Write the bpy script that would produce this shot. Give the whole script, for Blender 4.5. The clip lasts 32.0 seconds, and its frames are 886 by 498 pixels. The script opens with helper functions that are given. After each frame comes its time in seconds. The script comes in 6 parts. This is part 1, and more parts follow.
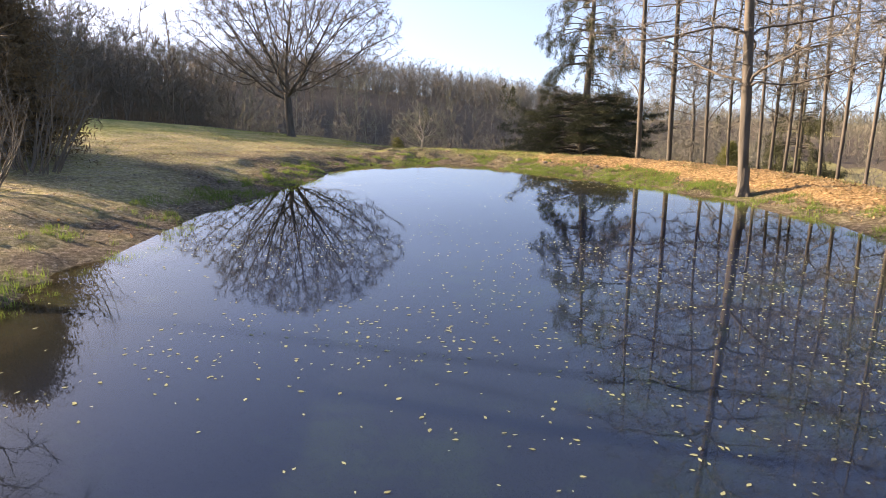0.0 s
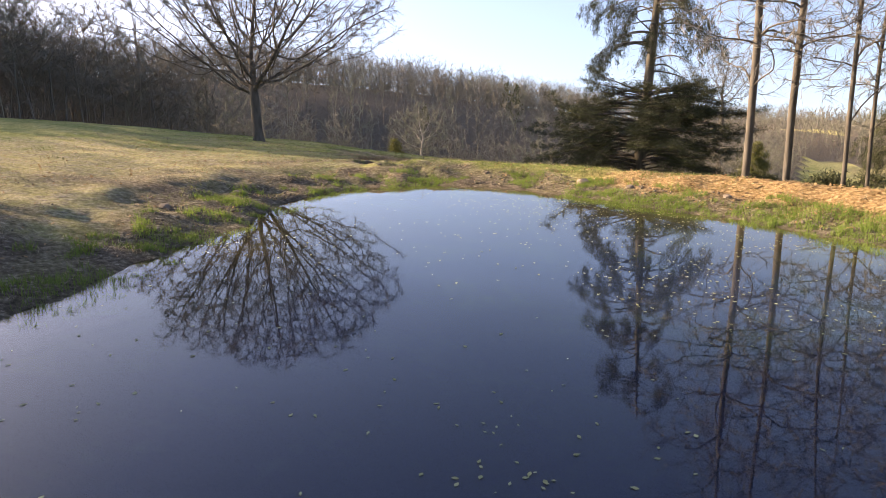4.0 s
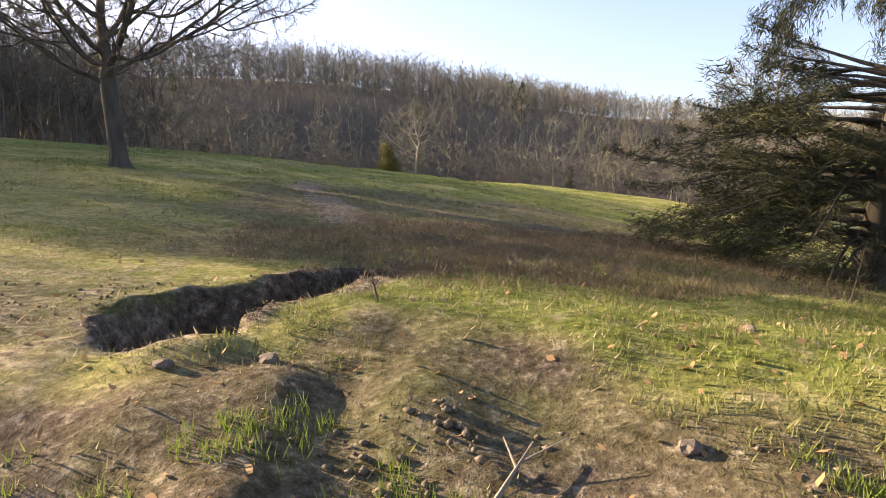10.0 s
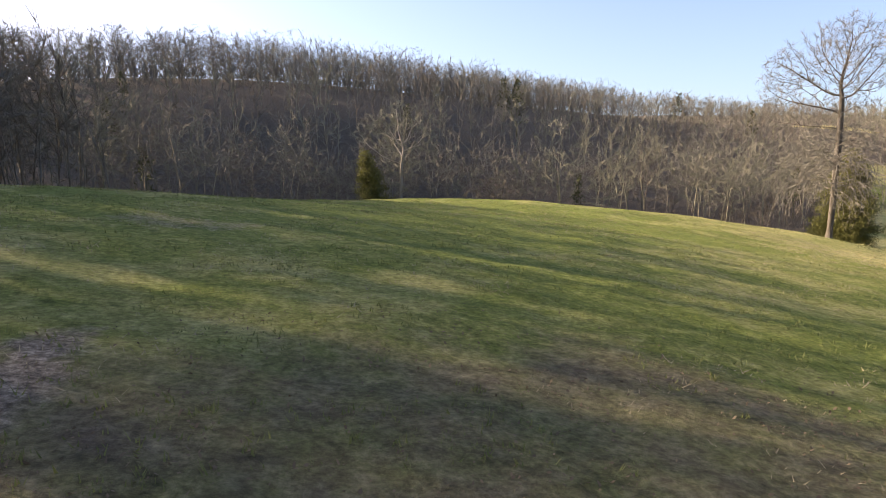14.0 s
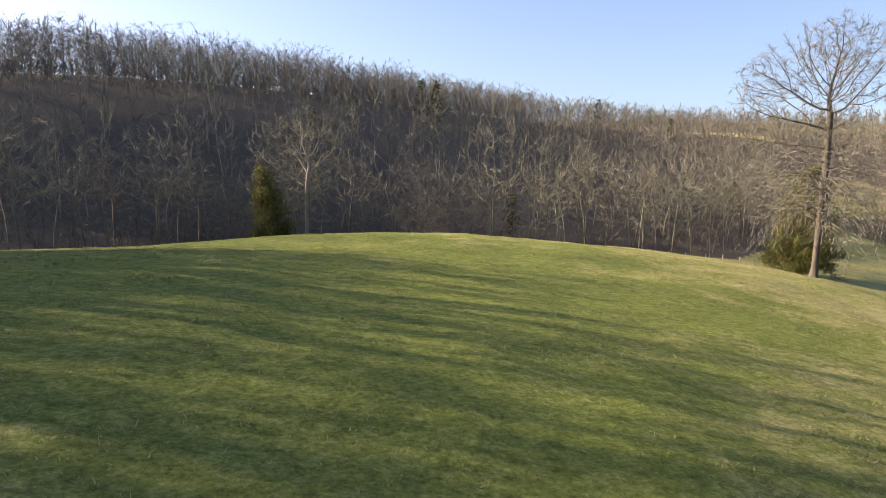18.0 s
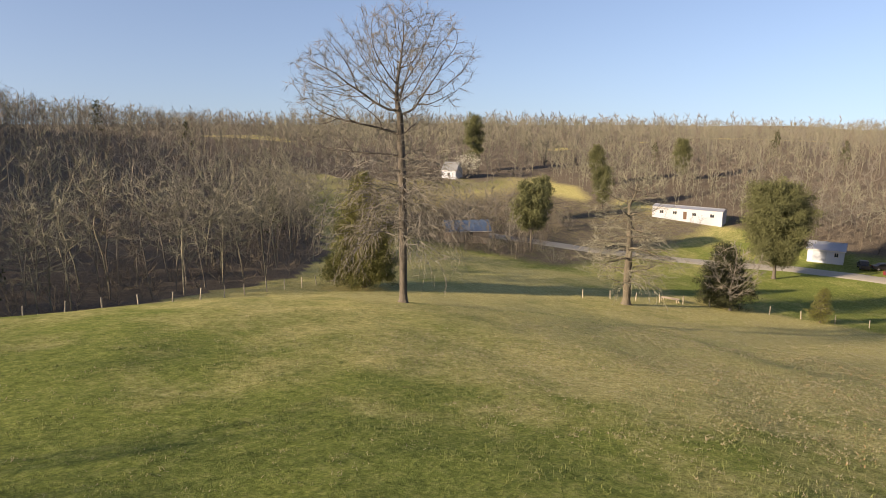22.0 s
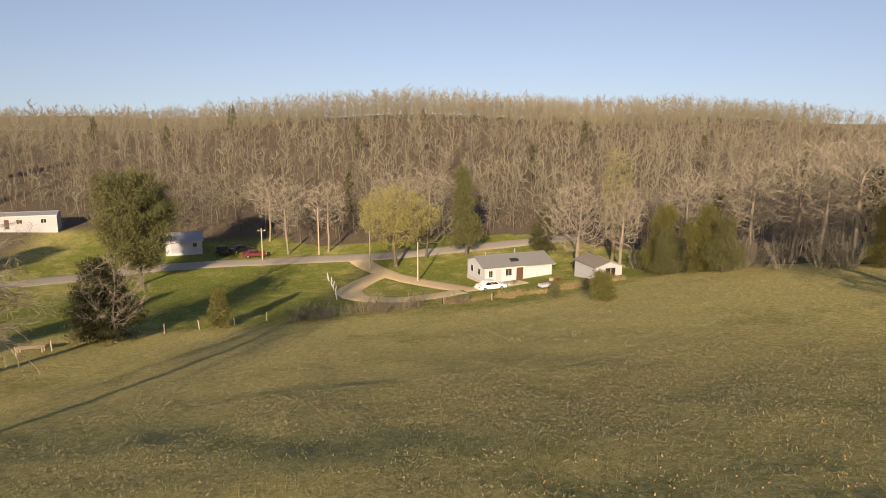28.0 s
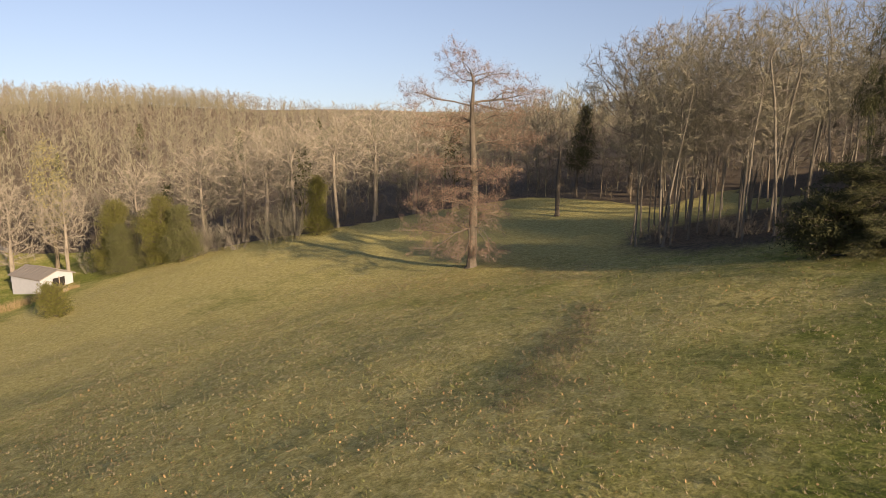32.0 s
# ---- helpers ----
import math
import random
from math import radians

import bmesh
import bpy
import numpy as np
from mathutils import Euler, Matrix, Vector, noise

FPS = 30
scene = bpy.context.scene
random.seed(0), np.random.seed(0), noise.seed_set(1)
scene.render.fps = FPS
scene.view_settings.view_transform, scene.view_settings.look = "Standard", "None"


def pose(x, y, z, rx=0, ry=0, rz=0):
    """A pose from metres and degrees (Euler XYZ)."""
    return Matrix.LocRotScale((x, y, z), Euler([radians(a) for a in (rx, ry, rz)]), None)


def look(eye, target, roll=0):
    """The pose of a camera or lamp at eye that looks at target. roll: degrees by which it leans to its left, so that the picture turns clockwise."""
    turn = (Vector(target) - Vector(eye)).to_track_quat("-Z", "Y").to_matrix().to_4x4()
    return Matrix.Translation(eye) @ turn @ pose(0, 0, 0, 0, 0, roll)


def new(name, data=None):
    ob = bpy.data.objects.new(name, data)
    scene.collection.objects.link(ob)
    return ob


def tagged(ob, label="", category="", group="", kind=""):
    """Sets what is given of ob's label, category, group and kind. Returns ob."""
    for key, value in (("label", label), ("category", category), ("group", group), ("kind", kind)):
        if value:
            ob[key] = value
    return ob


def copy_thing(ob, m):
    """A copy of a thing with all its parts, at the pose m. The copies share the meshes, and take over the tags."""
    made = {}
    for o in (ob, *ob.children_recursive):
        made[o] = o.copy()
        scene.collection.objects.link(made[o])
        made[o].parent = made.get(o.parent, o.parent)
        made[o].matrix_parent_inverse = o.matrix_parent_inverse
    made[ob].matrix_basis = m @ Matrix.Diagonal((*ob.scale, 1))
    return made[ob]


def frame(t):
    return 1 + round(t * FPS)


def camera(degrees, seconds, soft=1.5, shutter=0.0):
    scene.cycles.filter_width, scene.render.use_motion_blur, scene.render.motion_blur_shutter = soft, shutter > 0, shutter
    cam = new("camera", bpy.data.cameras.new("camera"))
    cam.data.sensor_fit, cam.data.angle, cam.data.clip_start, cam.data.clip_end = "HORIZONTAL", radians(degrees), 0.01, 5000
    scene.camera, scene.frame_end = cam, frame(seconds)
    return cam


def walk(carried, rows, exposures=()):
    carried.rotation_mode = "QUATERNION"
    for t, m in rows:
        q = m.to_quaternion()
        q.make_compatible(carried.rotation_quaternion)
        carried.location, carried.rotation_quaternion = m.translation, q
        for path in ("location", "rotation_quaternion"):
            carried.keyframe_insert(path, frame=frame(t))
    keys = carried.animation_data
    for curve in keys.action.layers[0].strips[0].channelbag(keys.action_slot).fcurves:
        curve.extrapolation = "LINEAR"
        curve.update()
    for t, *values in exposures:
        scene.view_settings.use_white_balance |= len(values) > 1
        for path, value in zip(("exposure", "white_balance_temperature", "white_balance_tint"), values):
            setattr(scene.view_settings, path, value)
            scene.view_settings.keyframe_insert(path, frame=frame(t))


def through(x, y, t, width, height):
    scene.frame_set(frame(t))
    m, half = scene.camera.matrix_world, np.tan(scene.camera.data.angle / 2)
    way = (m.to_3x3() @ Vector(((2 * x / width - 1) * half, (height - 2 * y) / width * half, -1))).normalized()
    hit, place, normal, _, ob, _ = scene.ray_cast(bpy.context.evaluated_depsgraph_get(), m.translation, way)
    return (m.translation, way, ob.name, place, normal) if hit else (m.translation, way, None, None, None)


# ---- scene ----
cam = camera(65.96, 32.0, soft=0.95)
# seconds, place in metres, turn in degrees
PATH = [
    (0.0, -0.000, -0.000, 2.613, 78.022, -0.099, 0.021),
    (0.5, -0.023, 1.488, 2.518, 78.013, -0.059, -0.007),
    (1.0, -0.039, 2.962, 2.398, 78.031, -0.018, -0.044),
    (1.5, -0.085, 4.408, 2.346, 78.031, 0.026, -0.051),
    (2.0, -0.178, 5.812, 2.329, 78.025, 0.063, -0.048),
    (2.5, -0.297, 7.172, 2.328, 78.020, 0.072, -0.069),
    (3.0, -0.391, 8.475, 2.343, 78.025, 0.065, -0.094),
    (3.5, -0.487, 9.693, 2.350, 78.016, 0.051, -0.113),
    (5.5, -0.965, 14.446, 2.344, 77.963, 0.112, -0.214),
    (6.0, -1.027, 15.692, 2.307, 77.985, 0.119, -0.228),
    (6.5, -1.062, 17.054, 2.291, 77.985, 0.169, -0.209),
    (7.0, -1.065, 18.499, 2.304, 78.000, 0.280, -0.181),
    (7.5, -1.058, 19.998, 2.310, 77.995, 0.281, -0.194),
    (8.0, -1.003, 21.546, 2.312, 77.993, 0.215, -0.197),
    (8.5, -0.917, 23.190, 2.284, 77.986, 0.133, -0.223),
    (9.0, -0.833, 24.890, 2.244, 78.010, 0.029, -0.230),
    (9.5, -0.761, 26.709, 2.212, 78.033, -0.002, -0.280),
    (10.0, -0.647, 28.455, 2.228, 78.008, 0.023, -0.265),
    (10.5, -0.507, 30.146, 2.329, 77.980, 0.117, -0.262),
    (11.0, -0.419, 32.204, 2.320, 77.975, 0.199, -0.252),
    (11.5, -0.397, 34.363, 2.213, 77.971, 0.304, -0.250),
    (12.0, -0.425, 36.576, 2.203, 77.962, 0.462, -0.265),
    (12.5, -0.479, 38.761, 2.216, 77.950, 0.649, -0.289),
    (13.0, -0.556, 40.877, 2.256, 77.947, 0.737, -0.823),
    (13.5, -0.582, 42.909, 2.283, 77.922, 0.743, -1.270),
    (14.0, -0.571, 44.872, 2.374, 77.905, 0.707, -1.274),
    (14.5, -0.521, 46.797, 2.475, 77.897, 0.649, -1.292),
    (16.5, -0.706, 54.275, 2.984, 77.991, 0.099, -1.459),
    (17.0, -0.657, 56.296, 3.032, 77.983, -0.035, -3.205),
    (17.5, -0.571, 58.325, 3.010, 78.028, -0.084, -5.856),
    (18.0, -0.447, 60.362, 2.999, 78.038, -0.099, -8.532),
    (18.5, -0.235, 62.395, 2.979, 78.056, -0.085, -10.991),
    (19.0, 0.072, 64.500, 2.990, 78.059, -0.077, -14.368),
    (19.5, 0.488, 66.582, 3.088, 78.033, -0.072, -17.946),
    (20.0, 1.098, 68.712, 3.157, 78.007, -0.062, -22.278),
    (20.5, 1.914, 70.926, 3.069, 78.111, -0.095, -27.631),
    (21.0, 2.789, 73.025, 2.998, 78.200, -0.147, -33.978),
    (21.5, 3.851, 75.142, 2.880, 78.277, -0.204, -40.857),
    (22.0, 5.174, 77.247, 2.776, 78.358, -0.243, -47.722),
    (22.5, 6.708, 79.130, 2.643, 78.384, -0.240, -54.477),
    (23.0, 8.329, 80.832, 2.512, 78.363, -0.222, -61.095),
    (23.5, 10.206, 82.524, 2.429, 78.273, -0.229, -67.960),
    (24.0, 12.236, 84.062, 2.366, 78.178, -0.254, -74.424),
    (24.5, 14.315, 85.377, 2.225, 78.065, -0.260, -80.886),
    (25.0, 16.358, 86.461, 2.076, 77.972, -0.286, -87.331),
    (25.5, 18.004, 87.284, 1.909, 77.894, -0.323, -91.135),
    (27.5, 23.115, 88.773, 1.066, 77.906, -0.311, -97.184),
    (28.0, 23.648, 88.599, 1.004, 77.942, -0.473, -101.537),
    (28.5, 24.077, 88.475, 0.967, 78.025, -0.682, -111.500),
    (29.0, 24.462, 88.347, 0.920, 78.102, -0.764, -120.960),
    (29.5, 24.660, 88.306, 0.970, 78.103, -0.794, -129.906),
    (30.0, 24.820, 88.254, 1.009, 78.070, -0.746, -139.378),
    (30.5, 24.951, 88.178, 1.029, 77.993, -0.741, -147.886),
    (31.0, 25.018, 88.128, 1.033, 77.875, -0.746, -151.284),
    (31.5, 25.079, 88.104, 1.046, 77.664, -0.695, -151.958),
    (32.0, 25.100, 88.138, 1.045, 77.378, -0.625, -146.038),
]

walk(cam, [(t, pose(x, y, z, rx, ry, rz)) for t, x, y, z, rx, ry, rz in PATH],
     exposures=[(0.0, 2.09, 8000, 29), (8.5, 2.12, 8400, 29), (13.0, 1.86, 7900, 28), (19.0, 1.54, 7500, 26), (22.0, 1.1, 7800, 25), (25.0, 0.75, 8400, 25), (28.5, 0.72, 8800, 28), (32.0, 0.95, 8800, 28)])

# ---- daylight: a low evening sun, to the left of the first view ----
SUN_YAW, SUN_UP = 70.0, 16.5
sun_way = Vector((-math.sin(radians(SUN_YAW)) * math.cos(radians(SUN_UP)),
                  math.cos(radians(SUN_YAW)) * math.cos(radians(SUN_UP)), math.sin(radians(SUN_UP))))
world = bpy.data.worlds.new("sky")
scene.world = world
world.use_nodes = True
wn = world.node_tree.nodes
sky = wn.new("ShaderNodeTexSky")
sky.sky_type, sky.sun_disc = "NISHITA", False
sky.sun_elevation, sky.sun_rotation = radians(SUN_UP), radians(-SUN_YAW)
sky.altitude, sky.air_density, sky.dust_density, sky.ozone_density = 100, 1.0, 2.2, 3.5
# the sky's haze goes on a little below the level, down to the far ridges
wc, wlow, wsep, wjoin, wadd = (wn.new("ShaderNode" + k) for k in ("TexCoord", "Math", "SeparateXYZ", "CombineXYZ", "Math"))
wadd.operation, wadd.inputs[1].default_value = "ADD", 0.14
wlow.operation, wlow.inputs[1].default_value = "MAXIMUM", 0.08
wl = world.node_tree.links
wl.new(wc.outputs["Generated"], wsep.inputs[0])
wl.new(wsep.outputs[2], wadd.inputs[0])
wl.new(wadd.outputs[0], wlow.inputs[0])
wl.new(wsep.outputs[0], wjoin.inputs[0])
wl.new(wsep.outputs[1], wjoin.inputs[1])
wl.new(wlow.outputs[0], wjoin.inputs[2])
wl.new(wjoin.outputs[0], sky.inputs[0])
world.node_tree.links.new(sky.outputs[0], wn["Background"].inputs[0])
wn["Background"].inputs[1].default_value = 0.115
sun = new("sun", bpy.data.lights.new("sun", "SUN"))
sun.data.energy, sun.data.angle, sun.data.color = 5.0, radians(0.6), (1.0, 0.92, 0.72)
sun.matrix_world = look((0, 0, 60), Vector((0, 0, 60)) - sun_way)


# ---- materials ----
def material(name, rough=0.9, spec=0.2):
    m = bpy.data.materials.new(name)
    m.use_nodes = True
    b = m.node_tree.nodes["Principled BSDF"]
    b.inputs["Roughness"].default_value = rough
    b.inputs["Specular IOR Level"].default_value = spec
    return m, m.node_tree.nodes, m.node_tree.links, b


def noise_node(n, l, scale, detail=4.0, rough=0.6, coords="Object"):
    tc = n.new("ShaderNodeTexCoord")
    tex = n.new("ShaderNodeTexNoise")
    tex.inputs["Scale"].default_value, tex.inputs["Detail"].default_value = scale, detail
    tex.inputs["Roughness"].default_value = rough
    l.new(tc.outputs[coords], tex.inputs["Vector"])
    return tex


def ramp(n, l, src, stops):
    r = n.new("ShaderNodeValToRGB")
    while len(r.color_ramp.elements) < len(stops):
        r.color_ramp.elements.new(0.5)
    for e, (p, c) in zip(r.color_ramp.elements, stops):
        e.position, e.color = p, (*c, 1.0)
    l.new(src, r.inputs[0])
    return r


def mixed(n, l, fac, a, b, blend="MIX"):
    m = n.new("ShaderNodeMix")
    m.data_type, m.blend_type = "RGBA", blend
    if isinstance(fac, (int, float)):
        m.inputs[0].default_value = fac
    else:
        l.new(fac, m.inputs[0])
    for k, v in ((6, a), (7, b)):
        if isinstance(v, tuple):
            m.inputs[k].default_value = (*v, 1.0)
        else:
            l.new(v, m.inputs[k])
    return m.outputs[2]


def bump(n, l, b, src, strength=0.4, dist=0.03):
    bp = n.new("ShaderNodeBump")
    bp.inputs["Strength"].default_value, bp.inputs["Distance"].default_value = strength, dist
    l.new(src, bp.inputs["Height"])
    l.new(bp.outputs[0], b.inputs["Normal"])


def plain(name, color, rough=0.8, spec=0.2, metal=0.0, vary=0.18, scale=3.0, bumpy=0.0):
    """Paint, metal, wood and the like: one colour with fine and broad variation."""
    m, n, l, b = material(name, rough, spec)
    b.inputs["Metallic"].default_value = metal
    fine, broad = noise_node(n, l, scale * 9), noise_node(n, l, scale)
    dark = tuple(c * (1 - vary) for c in color)
    pale = tuple(min(1, c * (1 + vary)) for c in color)
    c1 = mixed(n, l, broad.outputs[0], dark, pale)
    c2 = mixed(n, l, fine.outputs[0], dark, pale)
    l.new(mixed(n, l, 0.5, c1, c2), b.inputs["Base Color"])
    if bumpy:
        bump(n, l, b, fine.outputs[0], bumpy, 0.02)
    return m


def bark(name, dark, pale, scale=6.0):
    m, n, l, b = material(name, 0.95, 0.1)
    tc = n.new("ShaderNodeTexCoord")
    mp = n.new("ShaderNodeMapping")
    mp.inputs["Scale"].default_value = (1, 1, 0.22)
    tex = n.new("ShaderNodeTexNoise")
    tex.inputs["Scale"].default_value, tex.inputs["Detail"].default_value = scale, 5
    l.new(tc.outputs["Object"], mp.inputs[0])
    l.new(mp.outputs[0], tex.inputs[0])
    g = n.new("ShaderNodeNewGeometry")
    col = ramp(n, l, tex.outputs[0], [(0.3, dark), (0.7, pale)])
    v = n.new("ShaderNodeMath")
    v.operation, v.inputs[1].default_value = "MULTIPLY", 0.45
    l.new(g.outputs["Random Per Island"], v.inputs[0])
    l.new(mixed(n, l, v.outputs[0], col.outputs[0], pale), b.inputs["Base Color"])
    bump(n, l, b, tex.outputs[0], 0.5, 0.03)
    return m


def foliage(name, dark, pale, through=0.25):
    m, n, l, b = material(name, 0.7, 0.15)
    g = n.new("ShaderNodeNewGeometry")
    tex = noise_node(n, l, 0.8)
    a = mixed(n, l, g.outputs["Random Per Island"], dark, pale)
    c = mixed(n, l, tex.outputs[0], dark, pale)
    col = mixed(n, l, 0.5, a, c)
    l.new(col, b.inputs["Base Color"])
    tr = n.new("ShaderNodeBsdfTranslucent")
    l.new(col, tr.inputs[0])
    mx = n.new("ShaderNodeMixShader")
    mx.inputs[0].default_value = through
    l.new(b.outputs[0], mx.inputs[1])
    l.new(tr.outputs[0], mx.inputs[2])
    l.new(mx.outputs[0], n["Material Output"].inputs[0])
    return m


M_BARK = bark("grey_bark", (0.045, 0.04, 0.033), (0.13, 0.115, 0.095))
M_BARK_TAN = bark("tan_bark", (0.055, 0.048, 0.036), (0.15, 0.132, 0.10))
M_TWIG = bark("twigs", (0.10, 0.093, 0.078), (0.195, 0.182, 0.152))
M_TWIG_PALE = bark("pale_twigs", (0.115, 0.112, 0.083), (0.23, 0.223, 0.165))
M_TWIG_RED = bark("budding_twigs", (0.10, 0.086, 0.067), (0.19, 0.164, 0.127))
M_BUD = foliage("russet_buds", (0.17, 0.11, 0.085), (0.30, 0.205, 0.16))
M_BUD_PINK = foliage("pink_blossom", (0.17, 0.125, 0.14), (0.30, 0.225, 0.24))
M_BUD_GREEN = foliage("yellow_green_buds", (0.23, 0.22, 0.07), (0.42, 0.40, 0.14))
M_BLOSSOM = foliage("white_blossom", (0.45, 0.45, 0.36), (0.7, 0.7, 0.6))
# cedar needles in two tones: shade put into the dark, sunlight into the pale
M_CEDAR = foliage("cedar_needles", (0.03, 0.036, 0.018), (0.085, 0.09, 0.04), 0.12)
M_CEDAR_LIT = foliage("sunlit_tint_cedar_needles", (0.07, 0.085, 0.024), (0.19, 0.18, 0.06), 0.25)
M_PINE = foliage("pine_needles", (0.06, 0.072, 0.033), (0.16, 0.165, 0.075), 0.2)
M_RUST = foliage("rusty_cedar_needles", (0.10, 0.07, 0.04), (0.2, 0.15, 0.08), 0.3)


def ground_material():
    """Grass with straw and bare earth; the sheet's 'cover' colours say where litter, mud and woodland floor lie."""
    m, n, l, b = material("field_grass", 0.95, 0.08)
    big, mid, fine = noise_node(n, l, 0.07, 5), noise_node(n, l, 0.6, 6, 0.7), noise_node(n, l, 9.0, 6, 0.75)
    tuft = noise_node(n, l, 2.6, 5, 0.75)
    lush = ramp(n, l, tuft.outputs[0], [(0.3, (0.06, 0.085, 0.018)), (0.5, (0.13, 0.16, 0.037)), (0.72, (0.225, 0.24, 0.077))])
    dry = ramp(n, l, tuft.outputs[0], [(0.3, (0.19, 0.175, 0.062)), (0.5, (0.33, 0.30, 0.12)), (0.72, (0.48, 0.435, 0.21))])
    pick = n.new("ShaderNodeMath")
    pick.operation = "MULTIPLY_ADD"
    pick.inputs[1].default_value, pick.inputs[2].default_value = 0.55, 0.0
    l.new(mid.outputs[0], pick.inputs[0])
    pk = n.new("ShaderNodeMath")
    pk.operation = "MULTIPLY_ADD"
    pk.inputs[1].default_value = 0.6
    l.new(big.outputs[0], pk.inputs[0])
    l.new(pick.outputs[0], pk.inputs[2])
    at = n.new("ShaderNodeAttribute")
    at.attribute_name = "cover"
    sep = n.new("ShaderNodeSeparateColor")
    l.new(at.outputs["Color"], sep.inputs[0])
    at2 = n.new("ShaderNodeAttribute")
    at2.attribute_name = "dryness"
    dr = n.new("ShaderNodeMath")
    dr.operation = "ADD"
    l.new(pk.outputs[0], dr.inputs[0])
    l.new(at2.outputs["Fac"], dr.inputs[1])
    sharp = ramp(n, l, dr.outputs[0], [(0.50, (0, 0, 0)), (0.78, (1, 1, 1))])
    field = mixed(n, l, sharp.outputs[0], lush.outputs[0], dry.outputs[0])
    litter = ramp(n, l, fine.outputs[0], [(0.3, (0.12, 0.075, 0.032)), (0.52, (0.27, 0.175, 0.08)), (0.7, (0.40, 0.295, 0.165))])
    mud = ramp(n, l, fine.outputs[0], [(0.3, (0.05, 0.036, 0.022)), (0.55, (0.11, 0.09, 0.066)), (0.75, (0.27, 0.235, 0.185))])
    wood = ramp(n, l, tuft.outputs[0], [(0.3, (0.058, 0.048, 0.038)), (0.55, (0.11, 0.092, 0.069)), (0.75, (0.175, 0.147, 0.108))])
    edge = []
    for k in range(3):
        s = n.new("ShaderNodeMath")
        s.operation, s.use_clamp = "MULTIPLY_ADD", True
        s.inputs[1].default_value = 1.6
        l.new(sep.outputs[k], s.inputs[0])
        sh = n.new("ShaderNodeMath")
        sh.operation = "MULTIPLY_ADD"
        sh.inputs[1].default_value, sh.inputs[2].default_value = 1.6, -1.1
        l.new(tuft.outputs[0] if k == 0 else mid.outputs[0], sh.inputs[0])
        l.new(sh.outputs[0], s.inputs[2])
        keep = n.new("ShaderNodeMath")
        keep.operation, keep.use_clamp = "MULTIPLY", True
        gate = n.new("ShaderNodeMath")
        gate.operation, gate.use_clamp = "MULTIPLY", True
        gate.inputs[1].default_value = 8.0
        l.new(sep.outputs[k], gate.inputs[0])
        l.new(s.outputs[0], keep.inputs[0])
        l.new(gate.outputs[0], keep.inputs[1])
        edge.append(keep.outputs[0])
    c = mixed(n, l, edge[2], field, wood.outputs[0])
    at3 = n.new("ShaderNodeAttribute")
    at3.attribute_name = "earth"
    bare = ramp(n, l, fine.outputs[0], [(0.3, (0.095, 0.077, 0.056)), (0.5, (0.20, 0.166, 0.125)), (0.7, (0.33, 0.285, 0.225))])
    worn = n.new("ShaderNodeMath")
    worn.operation, worn.use_clamp = "MULTIPLY_ADD", True
    worn.inputs[1].default_value = 2.4
    thin = n.new("ShaderNodeMath")
    thin.operation = "MULTIPLY_ADD"
    thin.inputs[1].default_value, thin.inputs[2].default_value = 3.0, -2.6
    l.new(tuft.outputs[0], thin.inputs[0])
    l.new(at3.outputs["Fac"], worn.inputs[0])
    l.new(thin.outputs[0], worn.inputs[2])
    c = mixed(n, l, worn.outputs[0], c, bare.outputs[0])
    c = mixed(n, l, edge[0], c, litter.outputs[0])
    c = mixed(n, l, edge[1], c, mud.outputs[0])
    speck = ramp(n, l, fine.outputs[0], [(0.33, (0.55, 0.55, 0.55)), (0.5, (0.95, 0.95, 0.95)), (0.68, (1.45, 1.45, 1.45))])
    c = mixed(n, l, 1.0, c, speck.outputs[0], "MULTIPLY")
    silt = ramp(n, l, mid.outputs[0], [(0.35, (0.032, 0.028, 0.02)), (0.5, (0.03, 0.032, 0.019)), (0.62, (0.05, 0.07, 0.016))])
    c = mixed(n, l, at.outputs["Alpha"], silt.outputs[0], c)
    l.new(c, b.inputs["Base Color"])
    add = n.new("ShaderNodeMath")
    add.operation = "ADD"
    l.new(fine.outputs[0], add.inputs[0])
    l.new(tuft.outputs[0], add.inputs[1])
    bump(n, l, b, add.outputs[0], 0.9, 0.07)
    # upright blades catch low light
    b.inputs["Sheen Weight"].default_value, b.inputs["Sheen Roughness"].default_value = 0.42, 0.5
    l.new(c, b.inputs["Sheen Tint"])
    return m


def water_material():
    m, n, l, b = material("pond_water", 0.015, 0.5)
    at = n.new("ShaderNodeAttribute")
    at.attribute_name = "depth"
    # the deep end's blue puts mirrored sky into the base colour
    col = ramp(n, l, at.outputs["Fac"], [(0.0, (0.50, 0.48, 0.36)), (0.25, (0.11, 0.115, 0.09)), (0.7, (0.06, 0.075, 0.10)), (1.0, (0.032, 0.060, 0.135))])
    l.new(col.outputs[0], b.inputs["Base Color"])
    b.inputs["IOR"].default_value = 1.333
    # silt: the deeper the water, the less of the bottom is seen
    clear = ramp(n, l, at.outputs["Fac"], [(0.0, (1, 1, 1)), (0.3, (0.85, 0.85, 0.85)), (1.0, (0.78, 0.78, 0.78))])
    l.new(clear.outputs[0], b.inputs["Transmission Weight"])
    rip = noise_node(n, l, 2.2, 3)
    bump(n, l, b, rip.outputs[0], 0.02, 0.02)
    return m


M_GROUND = ground_material()
M_WATER = water_material()
M_GRAVEL = plain("pale_gravel", (0.37, 0.345, 0.285), 0.95, 0.1, 0, 0.3, 1.5, 0.2)
M_TRACK = plain("sandy_gravel", (0.62, 0.51, 0.31), 0.95, 0.1, 0, 0.25, 1.2, 0.2)

